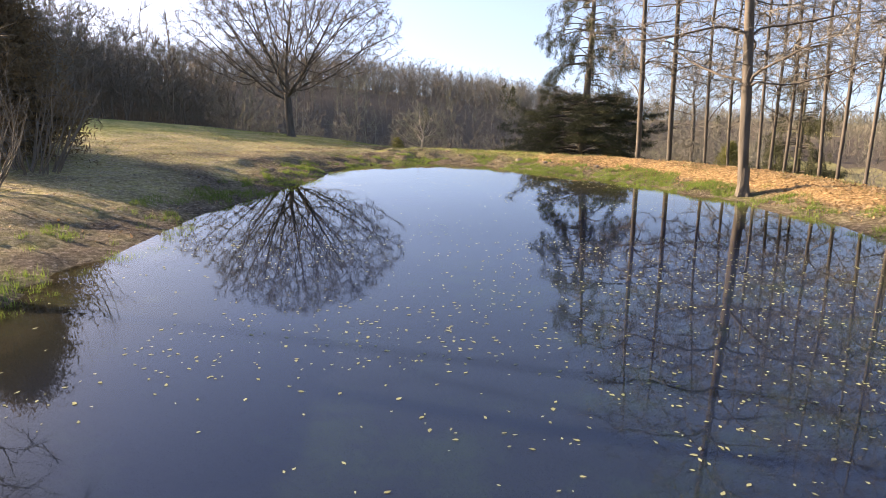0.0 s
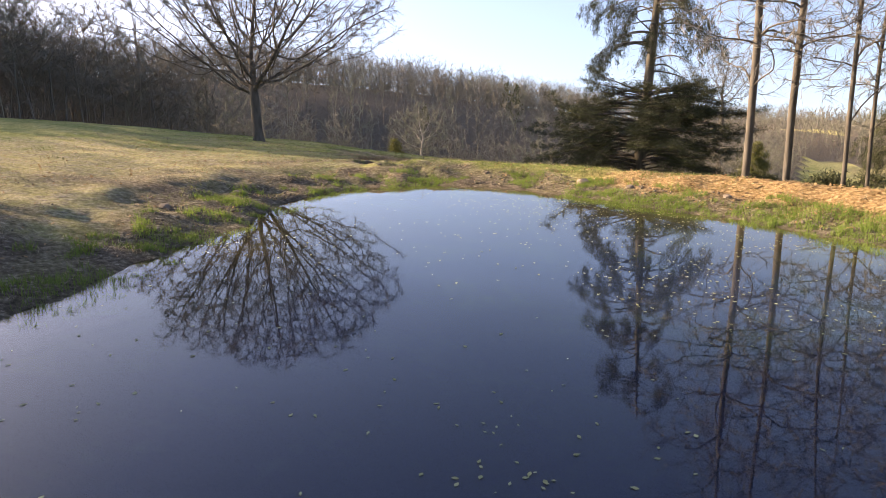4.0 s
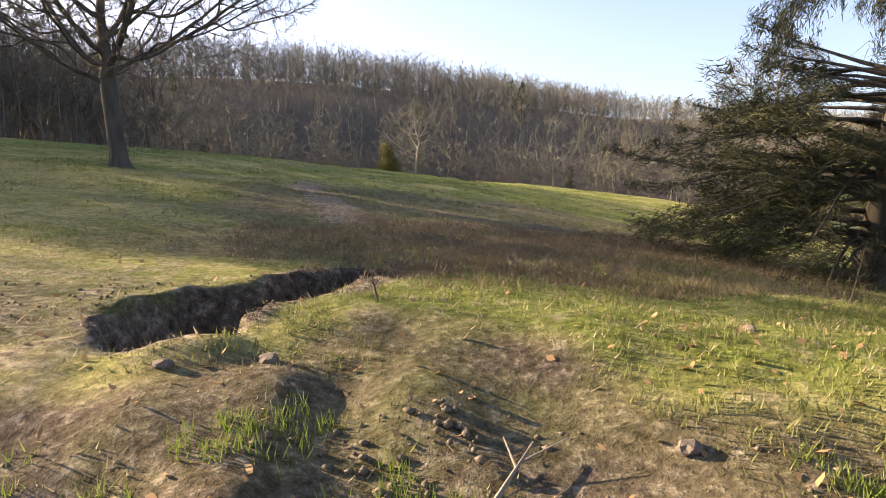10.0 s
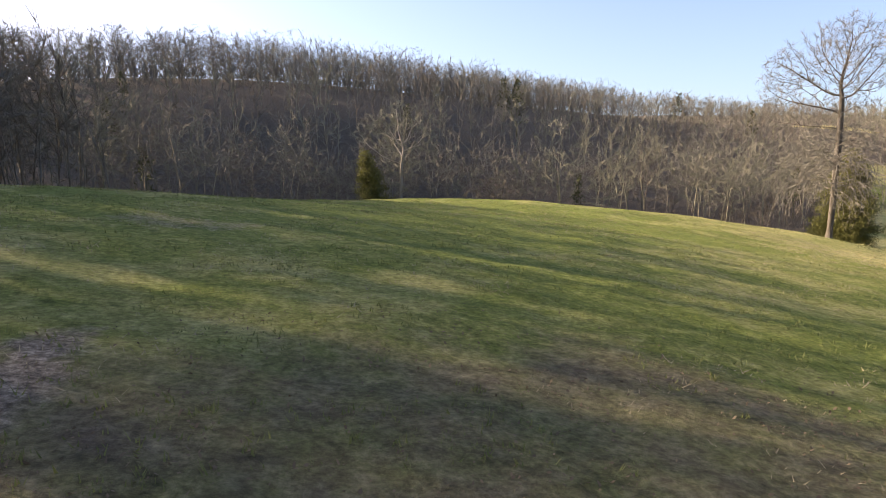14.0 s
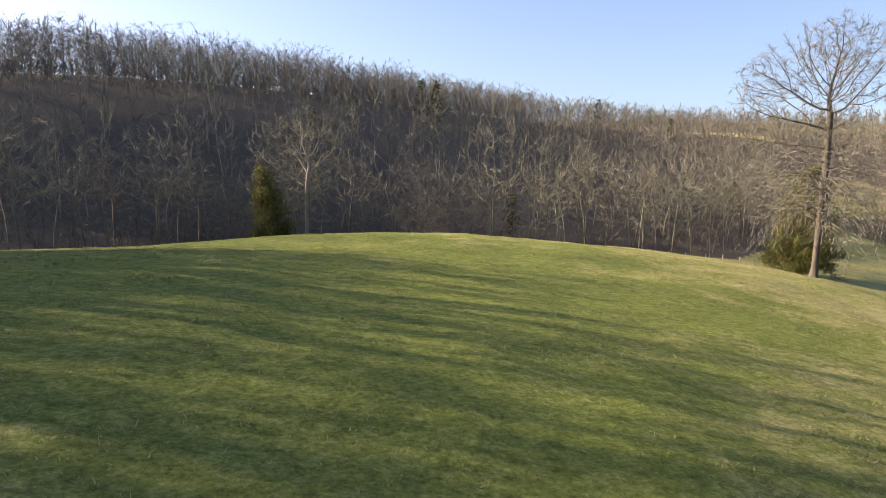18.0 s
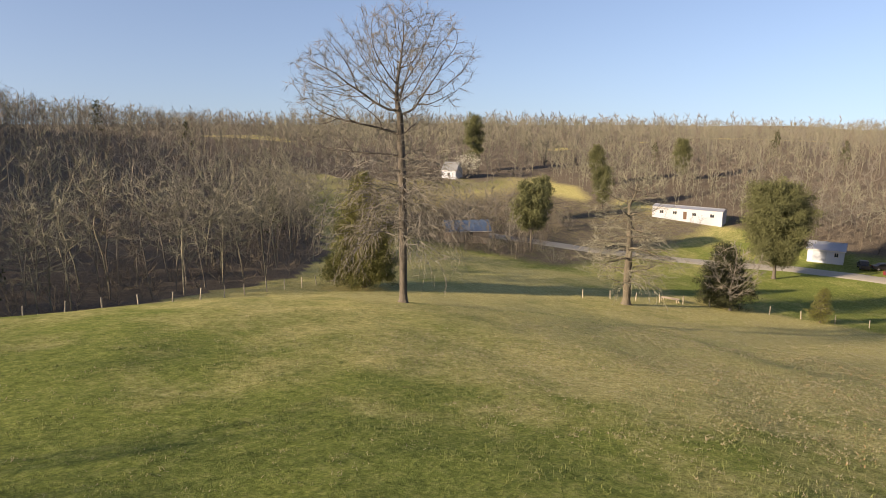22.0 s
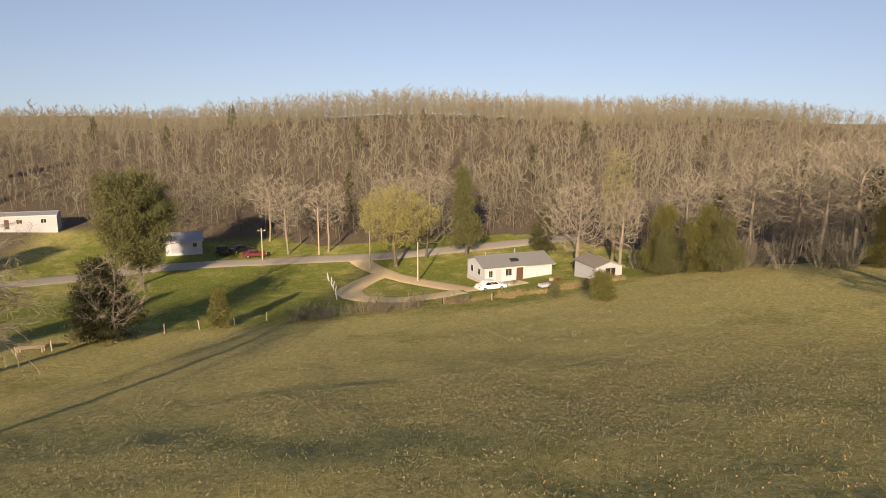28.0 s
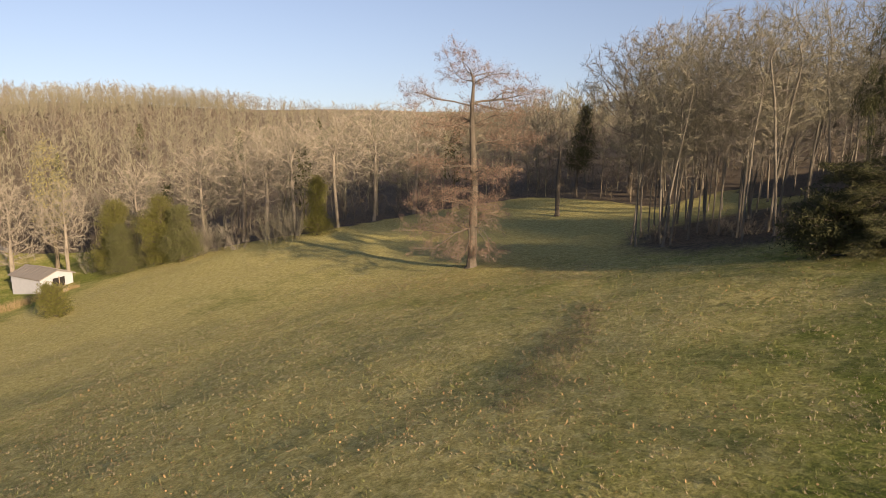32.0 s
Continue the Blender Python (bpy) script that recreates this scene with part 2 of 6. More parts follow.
# ---- shape of the land ----
FLOOR = -28.0
# landforms: centre x, y, spread, height over the valley floor
HILLS = [
    (-60, 20, 120, 14.47),
    (-20, 0, 45, -0.42),
    (-15, 55, 38, 1.70),
    (10, 30, 14, 2.32),
    (0, 85, 32, -0.37),
    (28, 55, 26, 0.50),
    (30, 95, 30, 2.30),
    (55, 60, 40, 0.79),
    (35, 20, 26, -2.21),
    (70, 100, 40, -1.20),
    (60, 0, 60, 1.73),
    (110, 40, 50, -8.58),
    (-30, 240, 80, 7.67),
    (-140, 160, 90, 15.83),
    (60, 330, 110, 7.19),
    (320, 40, 70, 16.0),
    (260, -90, 90, -8.73),
    (320, 420, 160, 12.28),
    (120, -150, 110, 9.32),
    (-150, 420, 160, 37.90),
    (-120, -180, 160, 26.63),
]
KNOLLS = [
    (-112, 190, 42, -3.0),
    (20, 150, 40, -7.07),
    (100, 200, 60, -8.55),
    (430, 180, 120, 8.46),
    (41, 116, 16, 2.06),
    (-2, 36, 9, -0.19),
    (-44, 88, 22, -2.65),
    (165, 110, 40, -5.11),
    (14, 18, 9, 2.11),
    (-10, 148, 24, -10.05),
    (-60, 140, 28, -9.77),
    (65, 150, 24, 1.77),
    (88, 30, 20, 2.99),
    (58, 22, 18, 0.29),
    (-20, 105, 20, -0.67),
    (5, 105, 16, 0.05),
    (-25, 75, 18, 0.82),
    (25, 125, 16, 1.38),
    (0, 130, 18, 5.96),
    (400, -130, 110, 23.5),
]

POND = [(-5.9, 6), (-6, 12), (-5.9, 16.5), (-5.1, 19.5), (-4.9, 23), (-4.6, 26), (-3.8, 29), (-2.6, 30.8), (-0.8, 31.3),
        (0.6, 30.6), (2, 29.4), (3.6, 27.4), (5.4, 25), (7, 21.3), (8, 18.8), (8.6, 16), (8.8, 12), (8.5, 5), (7, -4),
        (3, -9), (-2, -9), (-5, -3)]
GULLY = [(-2.95, 34.0), (-2.65, 34.9), (-2.1, 35.5), (-1.8, 36.3), (-1.5, 37.0)]
_lat = np.random.RandomState(5).rand(256, 256)


def lattice(x, y, scale):
    """Smooth value noise in -1..1."""
    u, v = np.asarray(x, float) / scale, np.asarray(y, float) / scale
    i, j = np.floor(u).astype(int), np.floor(v).astype(int)
    a, b = u - i, v - j
    a, b = a * a * (3 - 2 * a), b * b * (3 - 2 * b)
    i0, i1, j0, j1 = i % 256, (i + 1) % 256, j % 256, (j + 1) % 256
    return 2 * (_lat[i0, j0] * (1 - a) * (1 - b) + _lat[i1, j0] * a * (1 - b) + _lat[i0, j1] * (1 - a) * b + _lat[i1, j1] * a * b) - 1


def smooth(a, b, x):
    s = np.clip((np.asarray(x, float) - a) / (b - a), 0, 1)
    return s * s * (3 - 2 * s)


def line_dist(x, y, line, closed=False):
    """Distance to a polyline."""
    best = np.full(np.shape(x), 1e9)
    ends = line[1:] + ([line[0]] if closed else [])
    for (ax, ay), (bx, by) in zip(line, ends):
        dx, dy = bx - ax, by - ay
        s = np.clip(((x - ax) * dx + (y - ay) * dy) / (dx * dx + dy * dy + 1e-9), 0, 1)
        best = np.minimum(best, np.hypot(x - ax - s * dx, y - ay - s * dy))
    return best


def inside(x, y, poly):
    r = np.zeros(np.shape(x), bool)
    for (ax, ay), (bx, by) in zip(poly, poly[1:] + poly[:1]):
        if ay != by:
            r ^= ((ay > y) != (by > y)) & (x < (bx - ax) * (y - ay) / (by - ay) + ax)
    return r


def shore_dist(x, y):
    d = line_dist(x, y, POND, True)
    return np.where(inside(x, y, POND), -d, d) + 0.35 * lattice(x, y, 1.7) + 0.15 * lattice(x, y, 0.5)


def land(x, y):
    """Height of the ground."""
    x, y = np.asarray(x, float), np.asarray(y, float)
    h = np.full(x.shape, FLOOR)
    for cx, cy, s, a in HILLS + KNOLLS:
        h = h + a * np.exp(-((x - cx) ** 2 + (y - cy) ** 2) / (2 * s * s))
    r = np.hypot(x - 30, y - 100)
    h = h + smooth(350, 900, r) * (9 + 9 * lattice(x, y, 320) + 5 * lattice(x, y, 120)) - np.clip(r - 600, 0, 4000) * 0.021
    near = r < 260
    h = h + near * (0.10 * lattice(x, y, 5.3) * smooth(125, 100, x) + (0.05 * lattice(x, y, 1.6) + 0.03 * lattice(x, y, 0.6)) * smooth(105, 85, x))
    w = np.hypot(x, y - 15) < 60
    if np.any(w):
        d = np.where(w, shore_dist(np.where(w, x, 0), np.where(w, y, 100)), 50)
        bank = 0.03 + 0.17 * np.clip(d, 0, 3) + 0.05 * lattice(x, y, 0.45) * np.clip(d * 2, 0, 1)
        h = np.where(w & (d < 7), bank + (h - bank) * smooth(1.2, 7, d), h)
        h = h + np.where(w & (d > 0), 0.07 * lattice(x, y, 0.62) * smooth(5.5, 1.0, d) * smooth(0.0, 0.5, d) * smooth(17, 21, y), 0)
        h = np.where(w & (d <= 0), -(1.25 - 0.5 * smooth(17, 25, y)) * smooth(0, 4.6, -d) - 0.02, h)
        gd = line_dist(x, y, GULLY) + 0.2 * lattice(x, y, 0.6) + 0.08 * lattice(x, y, 0.25)
        h = h - (0.58 + 0.14 * lattice(x, y, 0.7)) * (1 - smooth(0.34, 0.58, gd)) * w + 0.07 * lattice(x, y, 0.33) * (1 - smooth(0.3, 1.6, gd)) * w
    return h


def spot(x, y):
    return float(land(np.array([x]), np.array([y]))[0])


def grown_steps(parts):
    out = []
    for a, b, s in parts:
        out += list(np.arange(a, b, s))
    return out


def sheet_mesh(name, X, Y, Z, keep=None):
    ny, nx = X.shape
    me = bpy.data.meshes.new(name)
    idx = np.arange(nx * ny).reshape(ny, nx)
    q = np.stack([idx[:-1, :-1], idx[:-1, 1:], idx[1:, 1:], idx[1:, :-1]], -1).reshape(-1, 4)
    if keep is not None:
        q = q[keep.reshape(-1)]
    v = np.stack([X, Y, Z], -1).reshape(-1, 3)
    used = np.unique(q)
    back = np.zeros(len(v), int)
    back[used] = np.arange(len(used))
    return mesh_of(name, v[used], back[q]), used


def mesh_of(name, verts, faces):
    """A mesh from numpy vertices and equal-sided faces."""
    me = bpy.data.meshes.new(name)
    verts, faces = np.asarray(verts, np.float32), np.asarray(faces, np.int32)
    k = faces.shape[1]
    me.vertices.add(len(verts))
    me.vertices.foreach_set("co", verts.ravel())
    me.loops.add(faces.size)
    me.loops.foreach_set("vertex_index", faces.ravel())
    me.polygons.add(len(faces))
    me.polygons.foreach_set("loop_start", np.arange(0, faces.size, k, dtype=np.int32))
    me.update(calc_edges=True)
    return me


# woods, as outlines on the plan
WOOD_NORTH = [(-210, 30), (-46, 34), (-40, 62), (-37, 90), (-27, 120), (-11, 144), (12, 147), (32, 143), (57, 150), (75, 166), (98, 200),
              (128, 255), (190, 330), (200, 520), (-210, 520)]
WOOD_EAST = [(178, 130), (176, 100), (166, 86), (164, 56), (158, 40), (134, 28), (121, 30), (101, 30), (85, 28), (78, 21), (73, 13), (65, 8), (53, 13),
             (45, 19), (40, 10), (26, -4), (14, -60), (60, -330), (470, -300), (540, 60), (440, 240), (260, 260), (222, 176), (196, 142)]


WOOD_SOUTH = [(21, 27), (28, 27), (36, 20), (40, 10), (26, -4), (18, -30), (12, -22), (17, 8)]
WOOD_SLOPE = [(184, 122), (188, 160), (184, 182), (206, 208), (262, 262), (226, 178), (200, 142)]
WOOD_GAP = [(150, 245), (128, 262), (190, 335), (260, 480), (500, 350), (440, 240), (262, 262), (232, 205), (200, 215)]


def build_ground():
    xs = sorted(set(np.round(grown_steps([(-3000, -600, 150), (-600, -150, 25), (-150, -40, 6), (-40, -13, 1.2), (-13, -4.2, 0.28), (-4.2, -0.6, 0.11), (-0.6, 11, 0.28), (11, 70, 1.1),
                                          (70, 112, 2.0), (112, 160, 1.2), (160, 170, 2), (170, 420, 8), (420, 900, 25), (900, 3001, 150)]), 3)))
    ys = sorted(set(np.round(grown_steps([(-2500, -500, 150), (-500, -80, 20), (-80, -12, 3), (-12, 6, 0.8), (6, 33, 0.28), (33, 38, 0.11), (38, 42, 0.28), (42, 130, 1.0),
                                          (130, 170, 2.0), (170, 420, 8), (420, 900, 25), (900, 3001, 150)]), 3)))
    X, Y = np.meshgrid(np.array(xs), np.array(ys))
    Z = land(X, Y)
    me, used = sheet_mesh("ground", X, Y, Z)
    x, y = X.ravel()[used], Y.ravel()[used]
    d = shore_dist(x, y)
    # leaf litter on the dam, mud at the shore and gully, woodland floor
    dam = smooth(1.5, 4.5, x) * smooth(14, 12, -y + 0 * x + 26) * smooth(12.0, 6.0, d) * smooth(0.2, 1.6, d) * smooth(33, 28, y - 0.2 * (x - 4))
    litter = np.clip(dam * 1.15 + smooth(3.0, 1.5, np.hypot(x - 28.8, y - 34.8)), 0, 1)
    gd = line_dist(x, y, GULLY)
    mud = np.clip(0.75 * smooth(1.6, 0.2, np.abs(d - 0.4)) + 1.0 * smooth(1.0, 0.3, gd)
                  + 0.5 * smooth(3.5, 1, np.hypot((x + 3.5) / 1.5, y - 39)), 0, 1)
    mud = np.maximum(mud, 0.6 * smooth(9.0, 3.0, d) * smooth(-2.0, -4.0, x) * smooth(6, 12, y) * smooth(44, 36, y) * (0.6 + 0.8 * lattice(x, y, 1.3)))
    mud = np.maximum(mud, 0.75 * smooth(2.4, 1.0, np.abs(d - 0.5) + 0.7 * lattice(x, y, 1.1)) * smooth(19, 24, y) * smooth(4.5, 2.0, x))
    mud = np.where(d < 0, 0.9, np.clip(mud, 0, 1))
    wood = np.clip(inside(x, y, WOOD_NORTH) | inside(x, y, WOOD_EAST), 0, 1) * 1.0
    wood = np.maximum(wood, inside(x, y, WOOD_GAP) | inside(x, y, WOOD_SLOPE) | inside(x, y, WOOD_SOUTH))
    wood = np.maximum(wood, 0.55 * smooth(125, 140, x) * smooth(206, 212, y) * smooth(252, 240, y) * smooth(215, 200, x))
    wood = np.maximum(wood, 0.75 * smooth(102, 112, x) * smooth(188, 178, x) * smooth(138, 146, y) * smooth(212, 200, y))
    wood = np.maximum(wood, smooth(420, 520, np.hypot(x - 30, y - 100)))
    # brown dead grass in the open field, darkened to carry tree shade too
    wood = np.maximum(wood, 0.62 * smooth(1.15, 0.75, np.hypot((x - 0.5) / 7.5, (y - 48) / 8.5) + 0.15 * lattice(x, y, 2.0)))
    wood = np.maximum(wood, 1.0 * smooth(12, 6, np.hypot(x - 33, (y - 36))))
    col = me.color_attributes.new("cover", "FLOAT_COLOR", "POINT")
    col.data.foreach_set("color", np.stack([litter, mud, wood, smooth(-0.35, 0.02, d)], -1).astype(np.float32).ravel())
    # the field: lush crest and valley, drier where it is trampled; past x = 18 partly straw, partly sunlight put into
    # the slope's colour
    dry = (0.08 * smooth(70, 30, y) * smooth(-30, 0, x) - 0.22 * np.exp(-((x - 2.5) / 5.5) ** 2 - ((y - 34.5) / 3.4) ** 2) + 0.05 * smooth(20, 45, x) * smooth(120, 80, y)
           - 0.20 * np.exp(-((x - 2) / 18) ** 2 - ((y - 92) / 26) ** 2) - 0.12 * np.exp(-((x - 45) / 22) ** 2 - ((y - 50) / 10) ** 2)
           - 0.10 * smooth(104, 118, x) * smooth(135, 115, y) + 0.22 * smooth(110, 140, x) * smooth(135, 150, y) - 0.3 * np.exp(-((x - 178) / 14) ** 2 - ((y - 222) / 10) ** 2)
           + 0.2 * smooth(18, 40, x) * smooth(108, 100, x) + 0.16 * smooth(-5, -8, x) * smooth(36, 28, y) + 0.06 * lattice(x, y, 9) + 0.09 * lattice(x, y, 2.2) + 0.1 * smooth(3.0, 1.2, d) * smooth(0.0, 0.6, d) * smooth(23, 28, y))
    # bare trodden earth: a worn strip, and the bank on the sunny side of the pond
    strip_d = line_dist(x, y, [(-2.7, 42.5), (-3.1, 45.5), (-3.8, 47.2), (-4.8, 49.6), (-5.4, 53.5)]) + 0.25 * lattice(x, y, 0.8)
    earth = np.maximum(1.0 * smooth(0.95, 0.2, strip_d), 0.6 * smooth(2.6, 1.2, np.hypot((x + 7.4) / 1.3, y - 51.6) + 0.5 * lattice(x, y, 1.1)))
    earth = np.maximum(earth, 0.6 * smooth(3.0, 1.0, np.hypot((x + 7.6) / 1.4, y - 65) + 0.5 * lattice(x, y, 0.9)))
    earth = np.maximum(earth, 0.64 * smooth(-2.2, -4.0, x + 0.8 * lattice(x, y, 2.1)) * smooth(7, 12, y) * smooth(42, 35, y) * smooth(-22, -15, x))
    earth = np.maximum(earth, 0.45 * smooth(13, 8, np.hypot((x + 3) / 1.1, y - 37)) * smooth(7, 2, x) * smooth(0.2, 1.0, d))
    earth = np.maximum(earth, 0.6 * smooth(2.2, 0.4, np.abs(d - 0.5)) * smooth(18, 23, y))
    earth = np.maximum(earth, 1.0 * smooth(1.0, 0.55, gd + 0.25 * lattice(x, y, 0.5)))
    ea = me.attributes.new("earth", "FLOAT", "POINT")
    ea.data.foreach_set("value", np.clip(earth, 0, 1).astype(np.float32))
    at = me.attributes.new("dryness", "FLOAT", "POINT")
    at.data.foreach_set("value", dry.astype(np.float32))
    me.materials.append(M_GROUND)
    me.polygons.foreach_set("use_smooth", np.ones(len(me.polygons), bool))
    return tagged(new("ground", me), "rolling pasture with green and straw-coloured grass", "ground", kind="structure")


ground = build_ground()


def build_water():
    X, Y = np.meshgrid(np.arange(-8, 11, 0.3), np.arange(-11, 33.1, 0.3))
    c = (shore_dist(X[:-1, :-1] + 0.15, Y[:-1, :-1] + 0.15) < 0.9)
    me, used = sheet_mesh("water", X, Y, X * 0, c)
    at = me.attributes.new("depth", "FLOAT", "POINT")
    at.data.foreach_set("value", np.clip(-land(X.ravel()[used], Y.ravel()[used]), 0, 1).astype(np.float32))
    me.materials.append(M_WATER)
    ob = tagged(new("water", me), "still dark pond water mirroring the sky and trees", "pond", kind="structure")
    ob.visible_shadow = False
    return ob


water = build_water()


# ---- trees ----
def thing(name, label, category, x, y, group="", z=None, turn=0.0, sink=0.05):
    """A top-level empty that stands on the ground."""
    ob = new(name)
    ob.empty_display_size = 0.3
    ob.matrix_world = pose(x, y, (spot(x, y) - sink) if z is None else z, 0, 0, turn)
    return tagged(ob, label, category, group)


def part_mesh(name, me, mat, parent, label=""):
    if not me.materials:
        me.materials.append(mat)
    ob = new(name, me)
    ob.parent = parent
    fine = name in ("twig_mass", "stem_tangle", "foliage", "bud_cover", "bough_frame", "twig_haze")
    return tagged(ob, label, kind="stuff" if fine else "")


def part(name, bm, mat, parent, label=""):
    me = bpy.data.meshes.new(name)
    bm.to_mesh(me)
    bm.free()
    return part_mesh(name, me, mat, parent, label)


def grow(segs, rng, p, d, length, r, level, P, limb=0):
    """Adds the segments of a branch and of all that forks from it: (from, to, radius, radius, level, limb)."""
    n = P["n"][level]
    step = length / n
    for i in range(n):
        d = d + rng.normal(0, P["bend"][level], 3) + np.array([0, 0, P["up"][level]])
        d = d / np.linalg.norm(d)
        q = p + d * step
        ra, rb = r * (1 - 0.85 * i / n), r * (1 - 0.85 * (i + 1) / n)
        if level == 0:
            ra, rb = r * (1 - 0.8 * (i / n) ** 0.8), r * (1 - 0.8 * ((i + 1) / n) ** 0.8)
        segs.append((p, q, ra, rb, level, limb))
        if level + 1 < len(P["n"]) and (i + 1) / n > P["first"][level]:
            for _ in range(P["kids"][level] if level else P["kids"][0]):
                a = len({g[5] for g in segs}) * 2.4 + rng.normal(0, 0.3) if level == 0 else rng.uniform(0, 2 * math.pi)
                s = np.cross(d, [math.cos(a), math.sin(a), 0.13])
                s = s / (np.linalg.norm(s) + 1e-9)
                ang = radians(rng.normal(P["angle"][level], 11))
                kd = d * math.cos(ang) + s * math.sin(ang)
                along = (i + 1) / n
                kl = P["len"][level] * length * (1 - P["short"][level] * along) * rng.uniform(0.7, 1.2)
                if level == 0 and "oval" in P:
                    kl *= 0.25 + math.sin(math.pi * min(1.0, max(0.0, (along - 0.12) / 1.0))) ** P["oval"]
                start = p + d * step * rng.uniform(0.2, 1)
                grow(segs, rng, start, kd, kl, max(P["thin"], rb * P["rad"][level] * rng.uniform(0.8, 1.1)), level + 1, P,
                     limb if level else len(segs))
        p = q


def tubes(segs, sides):
    """Vertices and quads of tapered tubes round the segments."""
    p0, p1 = np.array([s[0] for s in segs]), np.array([s[1] for s in segs])
    r0, r1 = np.array([s[2] for s in segs]), np.array([s[3] for s in segs])
    d = p1 - p0
    d = d / (np.linalg.norm(d, axis=1, keepdims=True) + 1e-9)
    ref = np.where(np.abs(d[:, 2:3]) > 0.9, np.array([[1.0, 0, 0]]), np.array([[0, 0, 1.0]]))
    u = np.cross(d, ref)
    u = u / (np.linalg.norm(u, axis=1, keepdims=True) + 1e-9)
    w = np.cross(d, u)
    a = np.arange(sides) * 2 * math.pi / sides
    ring = np.cos(a)[None, :, None] * u[:, None, :] + np.sin(a)[None, :, None] * w[:, None, :]
    A = p0[:, None, :] - d[:, None, :] * (r0 * 0.3)[:, None, None] + ring * r0[:, None, None]
    B = p1[:, None, :] + d[:, None, :] * (r1 * 0.3)[:, None, None] + ring * r1[:, None, None]
    v = np.concatenate([A, B], 1).reshape(-1, 3)
    k = np.arange(sides)
    q = np.stack([k, (k + 1) % sides, (k + 1) % sides + sides, k + sides], -1)
    f = (np.arange(len(segs)) * 2 * sides)[:, None, None] + q[None]
    return v, f.reshape(-1, 4)


def slivers(segs, rng):
    """Thin tapering twigs, two crossed blades each."""
    p0, p1 = np.array([s[0] for s in segs]), np.array([s[1] for s in segs])
    r0, r1 = np.array([s[2] for s in segs])[:, None], np.array([s[3] for s in segs])[:, None]
    d = p1 - p0
    u = np.cross(d, rng.normal(0, 1, d.shape))
    u = u / (np.linalg.norm(u, axis=1, keepdims=True) + 1e-9)
    w = np.cross(d, u)
    w = w / (np.linalg.norm(w, axis=1, keepdims=True) + 1e-9)
    e = p1 + d * 0.08
    v = np.stack([p0 + u * r0, p0 - u * r0, e - u * r1 * 0.6, e + u * r1 * 0.6], 1).reshape(-1, 3)
    return v, np.arange(len(v)).reshape(-1, 4)


def sweep(pts, radii, sides):
    """One tapering tube along the points."""
    v, f = [], []
    for i, (p, r) in enumerate(zip(pts, radii)):
        d = np.array(pts[min(i + 1, len(pts) - 1)]) - np.array(pts[max(i - 1, 0)])
        d = d / np.linalg.norm(d)
        u = np.cross(d, [1.0, 0.02, 0])
        u = u / np.linalg.norm(u)
        w = np.cross(d, u)
        v += [np.array(p) + r * (math.cos(a) * u + math.sin(a) * w) for a in np.arange(sides) * 2 * math.pi / sides]
    for i in range(len(pts) - 1):
        for k in range(sides):
            f.append((i * sides + k, i * sides + (k + 1) % sides, (i + 1) * sides + (k + 1) % sides, (i + 1) * sides + k))
    return np.array(v), np.array(f)


def trunk_of(segs):
    t = [s for s in segs if s[4] == 0]
    return mesh_of("trunk", *sweep([t[0][0]] + [s[1] for s in t], [t[0][2]] + [s[3] for s in t], 10))


def root_flare(r, height, sides=10, seed=0):
    """A flared foot for a trunk."""
    rng = np.random.RandomState(seed)
    bm = bmesh.new()
    rows = []
    ph = rng.uniform(0, 6.28, 3)
    for h, k in ((-0.25, 2.0), (0.0, 1.65), (0.12, 1.35), (0.35, 1.15), (height, 1.0)):
        rows.append([bm.verts.new(((r * k * (1 + 0.12 * (k - 1) * 3 * math.sin(3 * a + ph[0]))) * math.cos(a), (r * k * (1 + 0.12 * (k - 1) * 3 * math.sin(4 * a + ph[1]))) * math.sin(a), h))
                     for a in np.arange(sides) * 2 * math.pi / sides])
    for lo, hi in zip(rows, rows[1:]):
        for i in range(sides):
            bm.faces.new((lo[i], lo[(i + 1) % sides], hi[(i + 1) % sides], hi[i]))
    me = bpy.data.meshes.new("root_flare")
    bm.to_mesh(me)
    bm.free()
    return me


def specks(rng, centres, size, count, spread, flat=0.0, way=None, slim=0.16):
    """Small pointed leaves or needle sprays round the centres: vertices and triangles."""
    c = np.repeat(np.asarray(centres), count, 0)
    n = len(c)
    c = c + rng.normal(0, 1, (n, 3)) * np.asarray(spread)
    a = rng.normal(0, 1, (n, 3))
    if way is not None:
        a = a * 0.45 + np.asarray(way)
    a[:, 2] *= (1 - flat)
    a = a / (np.linalg.norm(a, axis=1, keepdims=True) + 1e-9)
    b = np.cross(a, rng.normal(0, 1, (n, 3)))
    b = b / (np.linalg.norm(b, axis=1, keepdims=True) + 1e-9)
    s = size * rng.uniform(0.6, 1.4, (n, 1))
    v = np.stack([c - a * s * 0.5 + b * s * slim, c + a * s * 0.6, c - a * s * 0.5 - b * s * slim], 1).reshape(-1, 3)
    return v, np.arange(n * 3).reshape(-1, 3)


